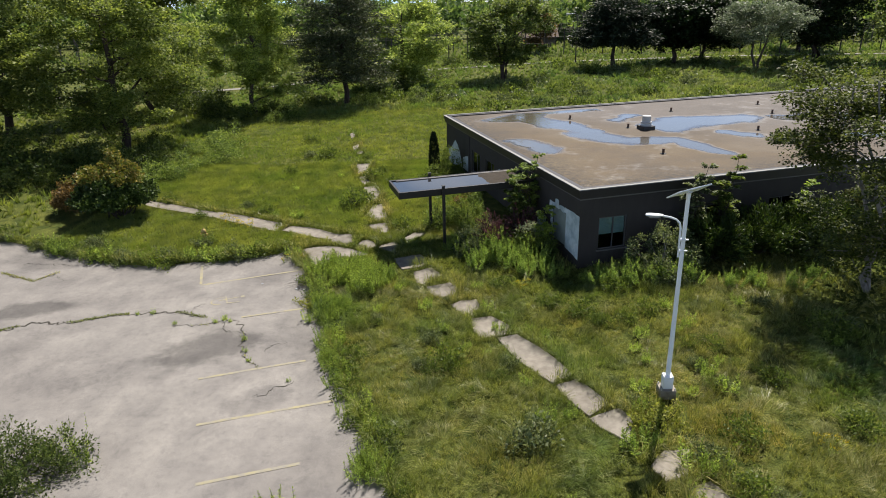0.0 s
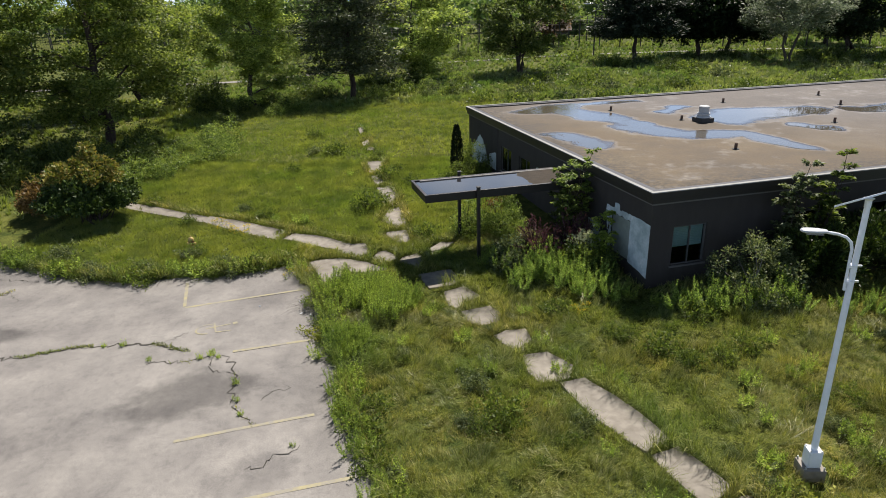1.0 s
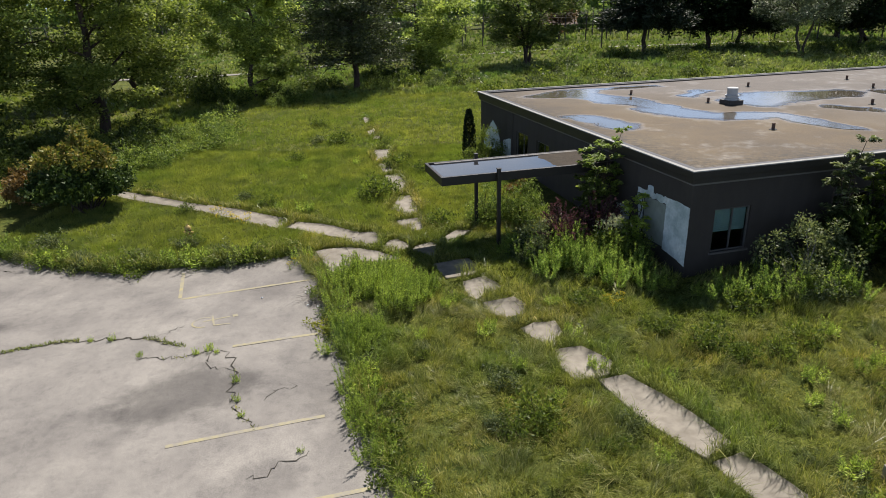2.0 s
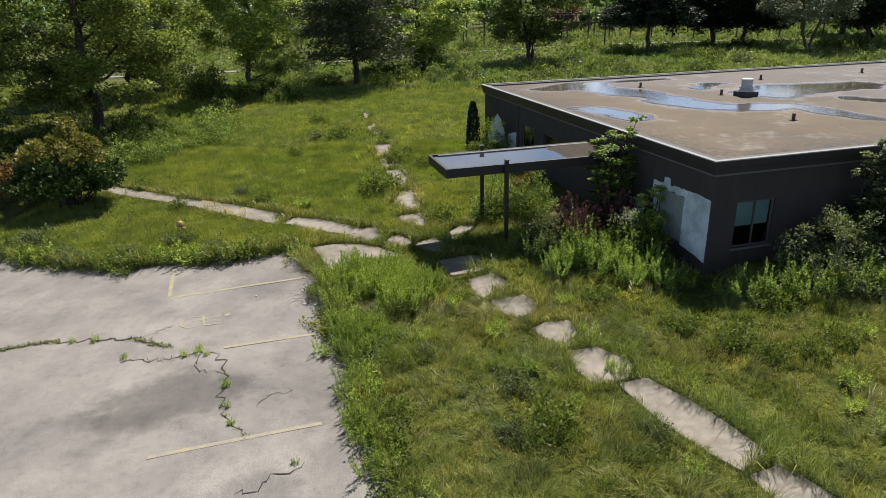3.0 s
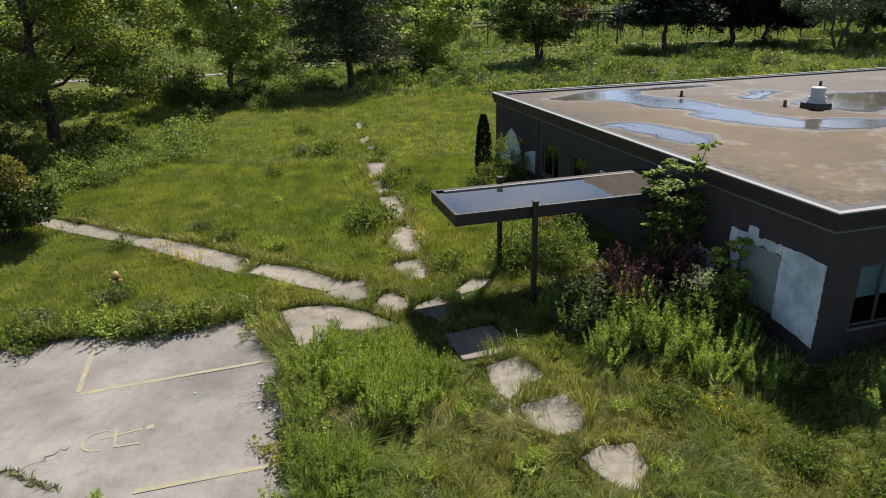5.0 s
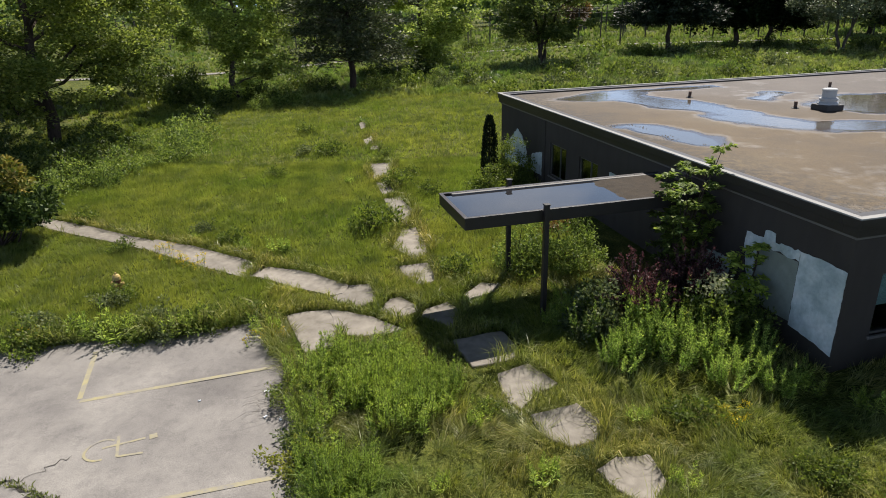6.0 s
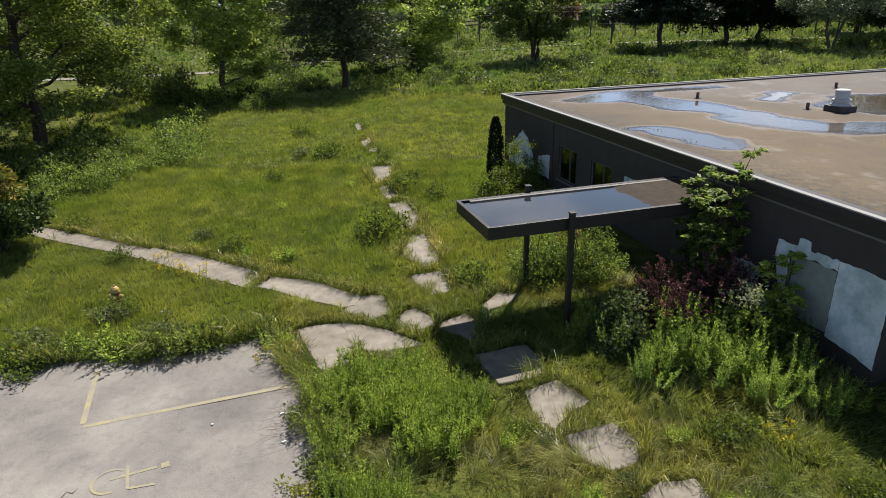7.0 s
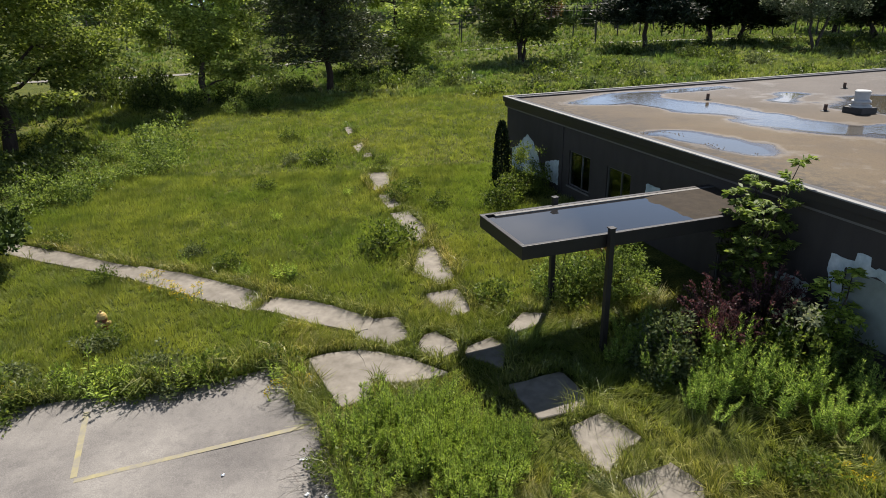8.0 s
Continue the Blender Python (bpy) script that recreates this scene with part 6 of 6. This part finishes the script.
# ---- weeds one by one ----
weed_bush = settle(shrub("weed", "low dark green weed bush in the long grass", 0.62, 0.55, M_WEED, 91, 30, 30, 0.085, 0.2, "weed", group="weeds in the grass"), -5.9, 34.9, 0, 1.7)
weed_grey = settle(shrub("weed", "low grey-green leafy weed in the long grass", 0.55, 0.5, M_WEED_GREY, 92, 28, 28, 0.08, 0.18, "weed", group="weeds in the grass"), 2.5, 15.0, 0, 1.5)
weed_tall = settle(forb("weed", "upright leafy green weed in the long grass", 0.85, 0.35, M_FORB, 93, 13, 34, 0.14, group="weeds in the grass"), -8.7, 33.0, 0, 0.9)
weed_yellow = settle(forb("weed", "weed with small yellow flowers", 0.4, 0.35, M_FORB, 94, 12, 16, 0.07, group="weeds in the grass", flower=M_YELLOWFLOWER), -11.8, 32.3)
goldenrod = settle(forb("goldenrod", "tall bright green goldenrod stand by the wall", 1.35, 0.55, M_GOLDENROD, 95, 24, 95, 0.115, "weed", "goldenrod by the wall", slim=0.2, bushy=0.6), 1.3, 27.0)
rng = np.random.default_rng(17)
for x, y, s in ((0.3, 27.6, 0.8), (0.9, 26.4, 0.8), (2.0, 26.5, 1.0), (2.2, 27.4, 1.1), (2.9, 26.7, 1.05), (1.5, 27.8, 1.0), (3.4, 26.1, 0.8), (3.8, 25.4, 0.75), (2.9, 25.7, 0.7), (-0.3, 28.2, 0.7), (0.2, 28.6, 0.8), (3.1, 27.6, 0.9),
                (6.4, 24.6, 0.85), (7.2, 24.4, 0.9), (8.0, 24.3, 0.8), (5.7, 24.5, 0.7), (9.2, 24.3, 0.7), (10.4, 23.9, 0.6), (11.3, 24.1, 0.65), (12.6, 23.8, 0.7), (13.6, 24.6, 0.6), (8.6, 24.8, 0.9)):
    plant_again(goldenrod, x, y, float(rng.uniform(0, 360)), s * float(rng.uniform(0.9, 1.1)))
for x, y, s in ((-5.8, 39.9, 1.3), (-9.9, 45.7, 1.5), (-16.9, 36.0, 0.9), (0.1, 19.3, 1.1), (-0.2, 18.7, 0.9), (7.7, 15.0, 1.0), (10.6, 15.4, 1.1), (9.4, 17.6, 0.9), (6.1, 24.0, 1.1), (4.6, 22.2, 1.0), (-12.2, 29.8, 0.8), (-1.0, 31.0, 1.1), (-2.9, 31.0, 1.2),
                (12.3, 20.4, 1.2), (6.9, 22.2, 0.8), (-11.5, 42.0, 0.8), (-5.4, 41.3, 0.8), (-14.0, 33.2, 0.9), (-10.6, 34.0, 0.9), (7.1, 13.0, 1.0), (8.4, 19.6, 0.8), (1.9, 24.6, 0.8), (-7.0, 45.0, 0.7), (-12.5, 51.0, 1.1), (-4.3, 38.6, 0.8), (3.4, 23.2, 0.7)):
    plant_again(weed_bush, x, y, float(rng.uniform(0, 360)), s * float(rng.uniform(0.85, 1.15)))
for x, y, s in ((-0.6, 20.6, 0.8), (5.3, 16.6, 0.8), (-12.3, 29.4, 1.0), (-13.5, 28.1, 1.0), (-10.4, 28.3, 1.0), (-15.6, 28.0, 1.0), (-12.0, 35.0, 0.8), (10.9, 22.3, 0.9), (6.6, 14.2, 1.0), (-11.3, 46.0, 1.0), (-17.5, 29.2, 1.2)):
    plant_again(weed_grey, x, y, float(rng.uniform(0, 360)), s * float(rng.uniform(0.85, 1.15)))
for x, y, s in ((-9.9, 33.2, 0.7), (-12.0, 34.2, 0.6), (-5.2, 21.9, 0.6), (-0.2, 21.4, 0.6), (0.6, 19.9, 0.7), (1.7, 21.3, 0.6), (1.3, 22.9, 0.7), (5.6, 17.3, 0.7), (5.0, 14.6, 0.9), (5.4, 14.9, 0.8), (6.2, 13.9, 1.0), (5.9, 12.7, 0.9), (-5.4, 27.3, 0.5), (-10.1, 38.0, 0.6), (-7.9, 40.5, 0.6), (8.0, 20.9, 0.7), (3.2, 20.7, 0.6), (7.6, 17.8, 0.5)):
    plant_again(weed_tall, x, y, float(rng.uniform(0, 360)), s * float(rng.uniform(0.85, 1.15)))
nx_, ny_ = rng.uniform(-3.5, 13.0, 240), rng.uniform(12.0, 25.5, 240)
clear = (poly_gap(nx_, ny_, LOT) > 0.5) & (poly_gap(nx_, ny_, FOOT) > 0.8) & (field(nx_, ny_, 3.0, 33, 2) > 0.42)
for path in WALK_DOOR + PAD:
    clear &= poly_gap(nx_, ny_, path) > 0.3
for k, (x, y) in enumerate(list(zip(nx_[clear], ny_[clear]))[:64]):
    plant_again((weed_bush, weed_tall, weed_grey, weed_tall)[k % 4], float(x), float(y), float(rng.uniform(0, 360)), float(rng.uniform(0.35, 0.8)))
for x, y, s in ((-10.9, 31.9, 1.0), (-12.6, 33.2, 0.8), (-7.5, 27.3, 0.8), (-7.1, 27.6, 0.7), (2.7, 24.6, 0.8), (9.5, 14.7, 0.9), (-13.4, 27.5, 0.8)):
    plant_again(weed_yellow, x, y, float(rng.uniform(0, 360)), s)
for x, y, s in ((-8.3, 21.9, 0.36), (-8.6, 21.75, 0.28), (-11.3, 22.5, 0.3), (-11.9, 22.45, 0.24), (-7.05, 20.5, 0.3), (-6.75, 19.7, 0.26), (-6.4, 19.1, 0.22), (-4.75, 17.95, 0.2), (-10.05, 21.6, 0.26), (-8.05, 21.8, 0.22)):
    plant_again(weed_tall, x, y, float(rng.uniform(0, 360)), s)
settle(shrub("creeper", "low yellow-green creeper spilling over the asphalt", 0.4, 0.6, M_CREEPER, 121, 34, 30, 0.075, 0.16, "weed"), -5.3, 23.35)
settle(shrub("creeper", "low yellow-green creeper round the lamp's foot", 0.7, 0.7, M_CREEPER, 122, 34, 26, 0.1, 0.2, "weed"), 5.75, 15.6)


def dry_stalks(x, y, seed):
    """A heap of dead brown stems."""
    rng = np.random.default_rng(seed)
    thing = anchor("dry_stalks", Matrix.Translation((x, y, land1(x, y))), "heap of dead brown stems at the asphalt's edge", "dead stems")
    stems = []
    for k in range(70):
        a, b = rng.normal(0, 0.22, 2), rng.normal(0, 0.35, 2)
        stems.append(tube(bend((a[0], a[1], 0.02), (a[0] + b[0] - 0.2, a[1] + b[1], rng.uniform(0.0, 0.3)), rng, 0.15, 5, 0.15), np.linspace(0.006, 0.002, 5), 3))
    v, f = join(stems)
    tagged(part_np("stalk", v, f, M_BARK_PALE, thing), kind="stuff")
    return thing


dry_stalks(-6.0, 25.2, 131)
dry_stalks(-5.8, 24.7, 132)


def litter(x, y, turn, w, d):
    """A crumpled scrap of paper."""
    bm = bmesh.new()
    bmesh.ops.create_grid(bm, x_segments=4, y_segments=3, size=0.5)
    rnd = random.Random(int(turn))
    for v in bm.verts:
        v.co = (v.co.x * w, v.co.y * d, 0.008 + rnd.uniform(0, 0.03))
    ob = part("paper_scrap", bm, M_WHITE)
    ob.matrix_world = Matrix.Translation((x, y, land1(x, y))) @ pose(0, 0, 0, 0, 0, turn)
    return tagged(ob, "crumpled white paper scrap on the asphalt", "litter", "litter on the lot")


for x, y, turn, w, d in ((-6.55, 25.35, 10, 0.2, 0.06), (-6.35, 24.5, 70, 0.08, 0.06), (-6.02, 24.42, 130, 0.07, 0.05), (-7.9, 25.0, 40, 0.06, 0.05)):
    litter(x, y, turn, w, d)
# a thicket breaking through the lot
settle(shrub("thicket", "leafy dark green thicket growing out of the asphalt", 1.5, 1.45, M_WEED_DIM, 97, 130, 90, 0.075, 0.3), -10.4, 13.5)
settle(forb("thicket", "tall weed at the thicket's edge", 1.3, 0.4, M_FORB, 98, 16, 30, 0.1), -9.2, 14.2)
settle(forb("thicket", "low weeds growing out of the asphalt", 0.5, 0.5, M_FORB, 99, 22, 24, 0.08), -3.5, 12.6)
# a bright forb stand between lot and footpath
stand = settle(forb("forb_clump", "bright green knee-high leafy forbs beside the lot", 0.95, 0.42, M_FORB, 96, 15, 52, 0.105, "weed", "forbs beside the lot", slim=0.2, bushy=0.5), -4.6, 25.6)
STAND = [(-5.9, 25.8), (-5.0, 26.45), (-4.0, 26.65), (-2.9, 26.4), (-2.6, 25.6), (-3.2, 24.6), (-4.1, 22.6), (-4.3, 20.2), (-3.4, 18.0), (-2.5, 15.6), (-1.6, 13.4), (-1.3, 13.5), (-2.4, 16.4), (-3.9, 20.0), (-4.7, 22.3), (-5.7, 25.0)]
sx = rng.uniform(-6.3, -1.2, 900)
sy = rng.uniform(13.4, 27.3, 900)
ok = in_poly(sx, sy, STAND) & (field(sx, sy, 1.2, 19, 2) > 0.33)
for x, y in list(zip(sx[ok], sy[ok]))[:170]:
    tall = 0.55 + 0.65 * float(field(np.array([x]), np.array([y]), 1.1, 23, 2)[0])
    plant_again(stand, float(x), float(y), float(rng.uniform(0, 360)), tall * float(rng.uniform(0.7, 1.25)) * (1.0 if y > 22 else 0.8))
# overhanging weeds along the lot's edges
k = 0
for a, b in zip(LOT[1:17], LOT[2:18]):
    n = max(1, int(math.hypot(b[0] - a[0], b[1] - a[1]) / 0.45))
    for i in range(n):
        t = (i + float(rng.random())) / n
        x, y = a[0] + (b[0] - a[0]) * t, a[1] + (b[1] - a[1]) * t
        out = unit(np.array([(b[1] - a[1]), -(b[0] - a[0])]))
        off = float(rng.uniform(-0.02, 0.35))
        x, y = x + out[0] * off, y + out[1] * off
        kind = (weed_bush, weed_tall, weed_bush, weed_tall, weed_grey)[k % 5]
        k += 1
        if -7.3 < x < -6.3 and y > 26.4:
            continue
        plant_again(kind, x, y, float(rng.uniform(0, 360)), float(rng.uniform(0.5, 1.0)) * (1.25 if y > 26.8 else 1.0))


# ---- grass ----
SLABS = WALK_DOOR + WALK_LAWN + WALK_SIDE + PAD


def blades(n, x0, x1, y0, y1, seed, height, width, lie=0.6, per=12, spread=0.07, fine=False):
    """Tufts of grass scattered over a stretch of the plan, left off the paving."""
    rng = np.random.default_rng(seed)
    n = n // per
    x, y = rng.uniform(x0, x1, n), rng.uniform(y0, y1, n)
    wob = 0.45 * (field(x, y, 0.4, 3, 2) - 0.5) + 0.06
    keep = poly_gap(x, y, LOT) > -0.06 + wob * 0.6
    keep &= poly_gap(x, y, FOOT) > 0.05
    for s in SLABS:
        cx, cy = s[0]
        near = (np.abs(x - cx) < 4) & (np.abs(y - cy) < 4) & keep
        if near.any():
            keep[near] &= poly_gap(x[near], y[near], s) > wob[near] * (1.9 if s in WALK_SIDE else 0.8) + (-0.16 if s in WALK_SIDE else 0.02)
    dens = field(x, y, 1.3, 41, 3)
    keep &= rng.random(n) < np.clip(0.25 + 1.4 * dens, 0.2, 1.0)
    x, y = x[keep], y[keep]
    n = len(x)
    even = lie < 0.5
    tall = (0.75 + 0.5 * field(x, y, 2.0, 51, 3) if even else 0.4 + 1.2 * field(x, y, 2.0, 51, 3)) * rng.uniform(0.6, 1.4, n)
    if fine:
        tall *= 0.35 + 1.5 * np.clip(field(x, y, 0.45, 53, 2) * 2.4 - 0.7, 0, 1)
    swirl = 6.28 * 1.6 * field(x, y, 1.1, 61, 2) + rng.normal(0, 0.8, n)
    tilt = lie * np.clip(field(x, y, 1.2, 71, 2) * 1.5, 0.1, 1.3) * rng.uniform(0.5, 1.4, n)
    x, y, tall, swirl, tilt = (np.repeat(q, per) for q in (x, y, tall, swirl, tilt))
    n = len(x)
    ra, rr = rng.uniform(0, 6.28, n), spread * np.sqrt(rng.random(n)) * (height / 0.3)
    ox, oy = np.cos(ra) * rr, np.sin(ra) * rr
    x, y = x + ox, y + oy
    h = height * tall * rng.uniform(0.55, 1.3, n)
    out = (0.75 if fine else 0.45) * rng.random(n)
    lean = np.stack([np.cos(swirl) * tilt + np.cos(ra) * out, np.sin(swirl) * tilt + np.sin(ra) * out], 1)
    z = land(x, y) - 0.04
    a = rng.uniform(0, 6.28, n)
    w = width * rng.uniform(0.6, 1.4, n) * 0.5
    sx, sy = np.cos(a) * w, np.sin(a) * w
    bow = np.hypot(lean[:, 0], lean[:, 1])
    up = h * np.clip(1 - 0.35 * bow, 0.35, 1)
    base = np.stack([x, y, z], 1)
    mid = base + np.stack([lean[:, 0] * h * 0.4, lean[:, 1] * h * 0.4, up * 0.66], 1)
    tip = base + np.stack([lean[:, 0] * h * 1.05, lean[:, 1] * h * 1.05, up], 1)
    s3 = np.stack([sx, sy, np.zeros(n)], 1)
    if fine:
        v = np.stack([base - s3, mid - s3 * 0.8, tip, mid + s3 * 0.8], 1)
        f = np.arange(n * 4).reshape(n, 4)
        f = np.concatenate([f[:, [0, 1, 3]], f[:, [1, 2, 3]]])
    else:
        v = np.stack([base - s3, base + s3, tip], 1)
        f = np.arange(n * 3).reshape(n, 3)
    return v.reshape(-1, 3), f


def meadow(name, label, zones, mat):
    v, f = join([blades(*z) for z in zones])
    return tagged(new(name, mesh_np(name, v, f, mat)), label, "grass", kind="stuff")


meadow("near_grass", "long matted green and straw-coloured grass beside the lot", [
    (320000, -6.0, 12.5, 11.5, 24.5, 201, 0.175, 0.0105, 0.9, 24, 0.12, True), (110000, -7.0, 13.0, 11.0, 25.0, 211, 0.13, 0.012, 0.8, 8, 0.12),
    (150000, -8.0, 13.5, 24.0, 31.0, 212, 0.25, 0.016, 1.1, 14, 0.1), (50000, 12.0, 20.0, 12.0, 30.0, 202, 0.20, 0.02, 0.9)], M_GRASS)
meadow("lawn_grass", "long green lawn grass with yellowing patches", [
    (440000, -20.0, 1.0, 27.0, 44.0, 203, 0.17, 0.016, 0.4, 7, 0.11), (200000, -28.0, 0.5, 42.5, 66.0, 204, 0.18, 0.027, 0.4, 6, 0.14), (36000, -45.0, -22.0, 28.0, 66.0, 205, 0.36, 0.07, 0.7)], M_GRASS_LAWN)
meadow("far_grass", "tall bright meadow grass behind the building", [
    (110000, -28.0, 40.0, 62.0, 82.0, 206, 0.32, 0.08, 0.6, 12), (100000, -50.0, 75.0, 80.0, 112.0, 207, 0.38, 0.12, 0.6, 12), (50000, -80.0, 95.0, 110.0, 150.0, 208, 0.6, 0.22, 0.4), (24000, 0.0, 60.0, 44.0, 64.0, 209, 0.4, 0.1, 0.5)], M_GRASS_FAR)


# tall grass leaning over the edges of slabs and lot
def edge_grass():
    rng = np.random.default_rng(302)
    rows = [(s, 0.10, 0.36) for s in WALK_DOOR] + [(s, 0.10, 0.22) for s in PAD] + [(s, 0.08, 0.24) for s in WALK_LAWN + WALK_SIDE]
    spots = []
    for outline, off, tall in rows:
        cx, cy = np.mean(outline, axis=0)
        for a, b in zip(outline, outline[1:] + outline[:1]):
            spots += edge_spots(a, b, (cx, cy), off, tall, rng)
    for a, b in zip(LOT[1:17], LOT[2:18]):
        spots += edge_spots(a, b, (-14.0, 16.0), 0.04, 0.36, rng)
    q = np.repeat(np.array(spots), 22, axis=0)
    n = len(q)
    x, y = q[:, 0] + rng.normal(0, 0.05, n), q[:, 1] + rng.normal(0, 0.05, n)
    keep = np.ones(n, bool)
    for outline in SLABS:
        near = (np.abs(x - outline[0][0]) < 4) & (np.abs(y - outline[0][1]) < 4)
        keep[near] &= poly_gap(x[near], y[near], outline) > 0.045
    q, x, y = q[keep], x[keep], y[keep]
    n = len(x)
    h = q[:, 2] * rng.uniform(0.5, 1.3, n)
    lean = np.stack([rng.normal(0, 0.45, n), rng.normal(0, 0.45, n)], 1) + q[:, 3:5] * rng.uniform(-0.1, 0.4, n)[:, None]
    base = np.stack([x, y, land(x, y) - 0.03], 1)
    a, w = rng.uniform(0, 6.28, n), 0.0065 * rng.uniform(0.6, 1.5, n) * (1 + 0.5 * (y > 27))
    side = np.stack([np.cos(a) * w, np.sin(a) * w, np.zeros(n)], 1)
    mid = base + np.stack([lean[:, 0] * h * 0.35, lean[:, 1] * h * 0.35, h * 0.65], 1)
    tip = base + np.stack([lean[:, 0] * h, lean[:, 1] * h, h * np.clip(1.05 - 0.35 * np.hypot(lean[:, 0], lean[:, 1]), 0.4, 1)], 1)
    v = np.stack([base - side, mid - side * 0.8, tip, mid + side * 0.8], 1).reshape(-1, 3)
    return tagged(new("edge_grass", mesh_np("edge_grass", v, np.arange(n * 4).reshape(n, 4), M_GRASS)), "tall grass leaning over the paving edges", "grass", kind="stuff")


def edge_spots(a, b, inside, off, tall, rng):
    """Places along one edge, a little outside it, with a height and a lean inwards."""
    a, b = np.array(a, float), np.array(b, float)
    d = b - a
    size = math.hypot(*d)
    nrm = np.array([d[1], -d[0]]) / size
    if nrm @ ((a + b) / 2 - np.array(inside)) < 0:
        nrm = -nrm
    out = []
    for t in np.arange(0.0, 1.0, 0.075 / size):
        p = a + d * (t + rng.uniform(0, 0.05)) + nrm * (off + abs(rng.normal(0, 0.09)))
        k = tall * (0.4 if nrm[1] < -0.25 else 1.4) * (0.5 + 1.1 * float(field(np.array([p[0]]), np.array([p[1]]), 0.6, 77, 2)[0]))
        out.append((p[0], p[1], k, -nrm[0], -nrm[1]))
    return out


edge_grass()


# grass in the long crack
def crack_grass():
    rng = np.random.default_rng(301)
    pts = path_points(CRACKS[0][0], 0.05)
    pts = np.concatenate([pts, path_points(CRACKS[1][0], 0.25), path_points(CRACKS[5][0], 0.06)])
    on = field(pts[:, 0], pts[:, 1], 0.9, 88, 2) > 0.5
    pts = np.repeat(pts[on], 9, axis=0)
    n = len(pts)
    pts = pts + rng.normal(0, 0.045, (n, 2))
    b = np.column_stack([pts, land(pts[:, 0], pts[:, 1])])
    d = np.stack([rng.normal(0, 0.6, n), rng.normal(0, 0.6, n), np.ones(n)], 1)
    ln = rng.uniform(0.03, 0.12, n)
    v, f = leaf_quads(b, d, ln, ln * 0.15 + 0.006, rng)
    return tagged(new("crack_grass", mesh_np("crack_grass", v, f, M_GRASS)), "sparse grass sprouting from the asphalt cracks", "grass", kind="stuff")


crack_grass()


# ---- woods in the distance ----
def far_woods():
    rng = np.random.default_rng(401)
    cs, rs = [], []
    for row, (y, n, hh) in enumerate(((132, 36, 5.5), (146, 44, 7.5), (160, 48, 8.0), (180, 52, 9.0), (240, 56, 17.0), (320, 60, 24.0))):
        for i in range(n):
            x = (-125 + 250 * (i + rng.uniform(-0.4, 0.4)) / n) * (1 + row * 0.22)
            if row == 0 and rng.random() < 0.45:
                continue
            yy = y + rng.uniform(-5, 5)
            h = hh * rng.uniform(0.6, 1.15)
            m = 22
            w = unit(rng.normal(size=(m, 3))) * (0.5 + 0.5 * rng.random((m, 1)))
            c = np.column_stack([x + w[:, 0] * h * 0.36, yy + w[:, 1] * h * 0.36, land1(x, yy) + h * 0.52 + w[:, 2] * h * 0.48])
            cs.append(c)
            rs.append(np.full(m, 0.13 * h))
    c, r = np.concatenate(cs), np.concatenate(rs)
    v, f = clump_leaves(c, r * 1.25, 17, 1.25, rng)
    return tagged(new("far_woods", mesh_np("far_woods", v, f, M_WOODS)), "dense green woods in the distance", "woods", kind="stuff")


far_woods()
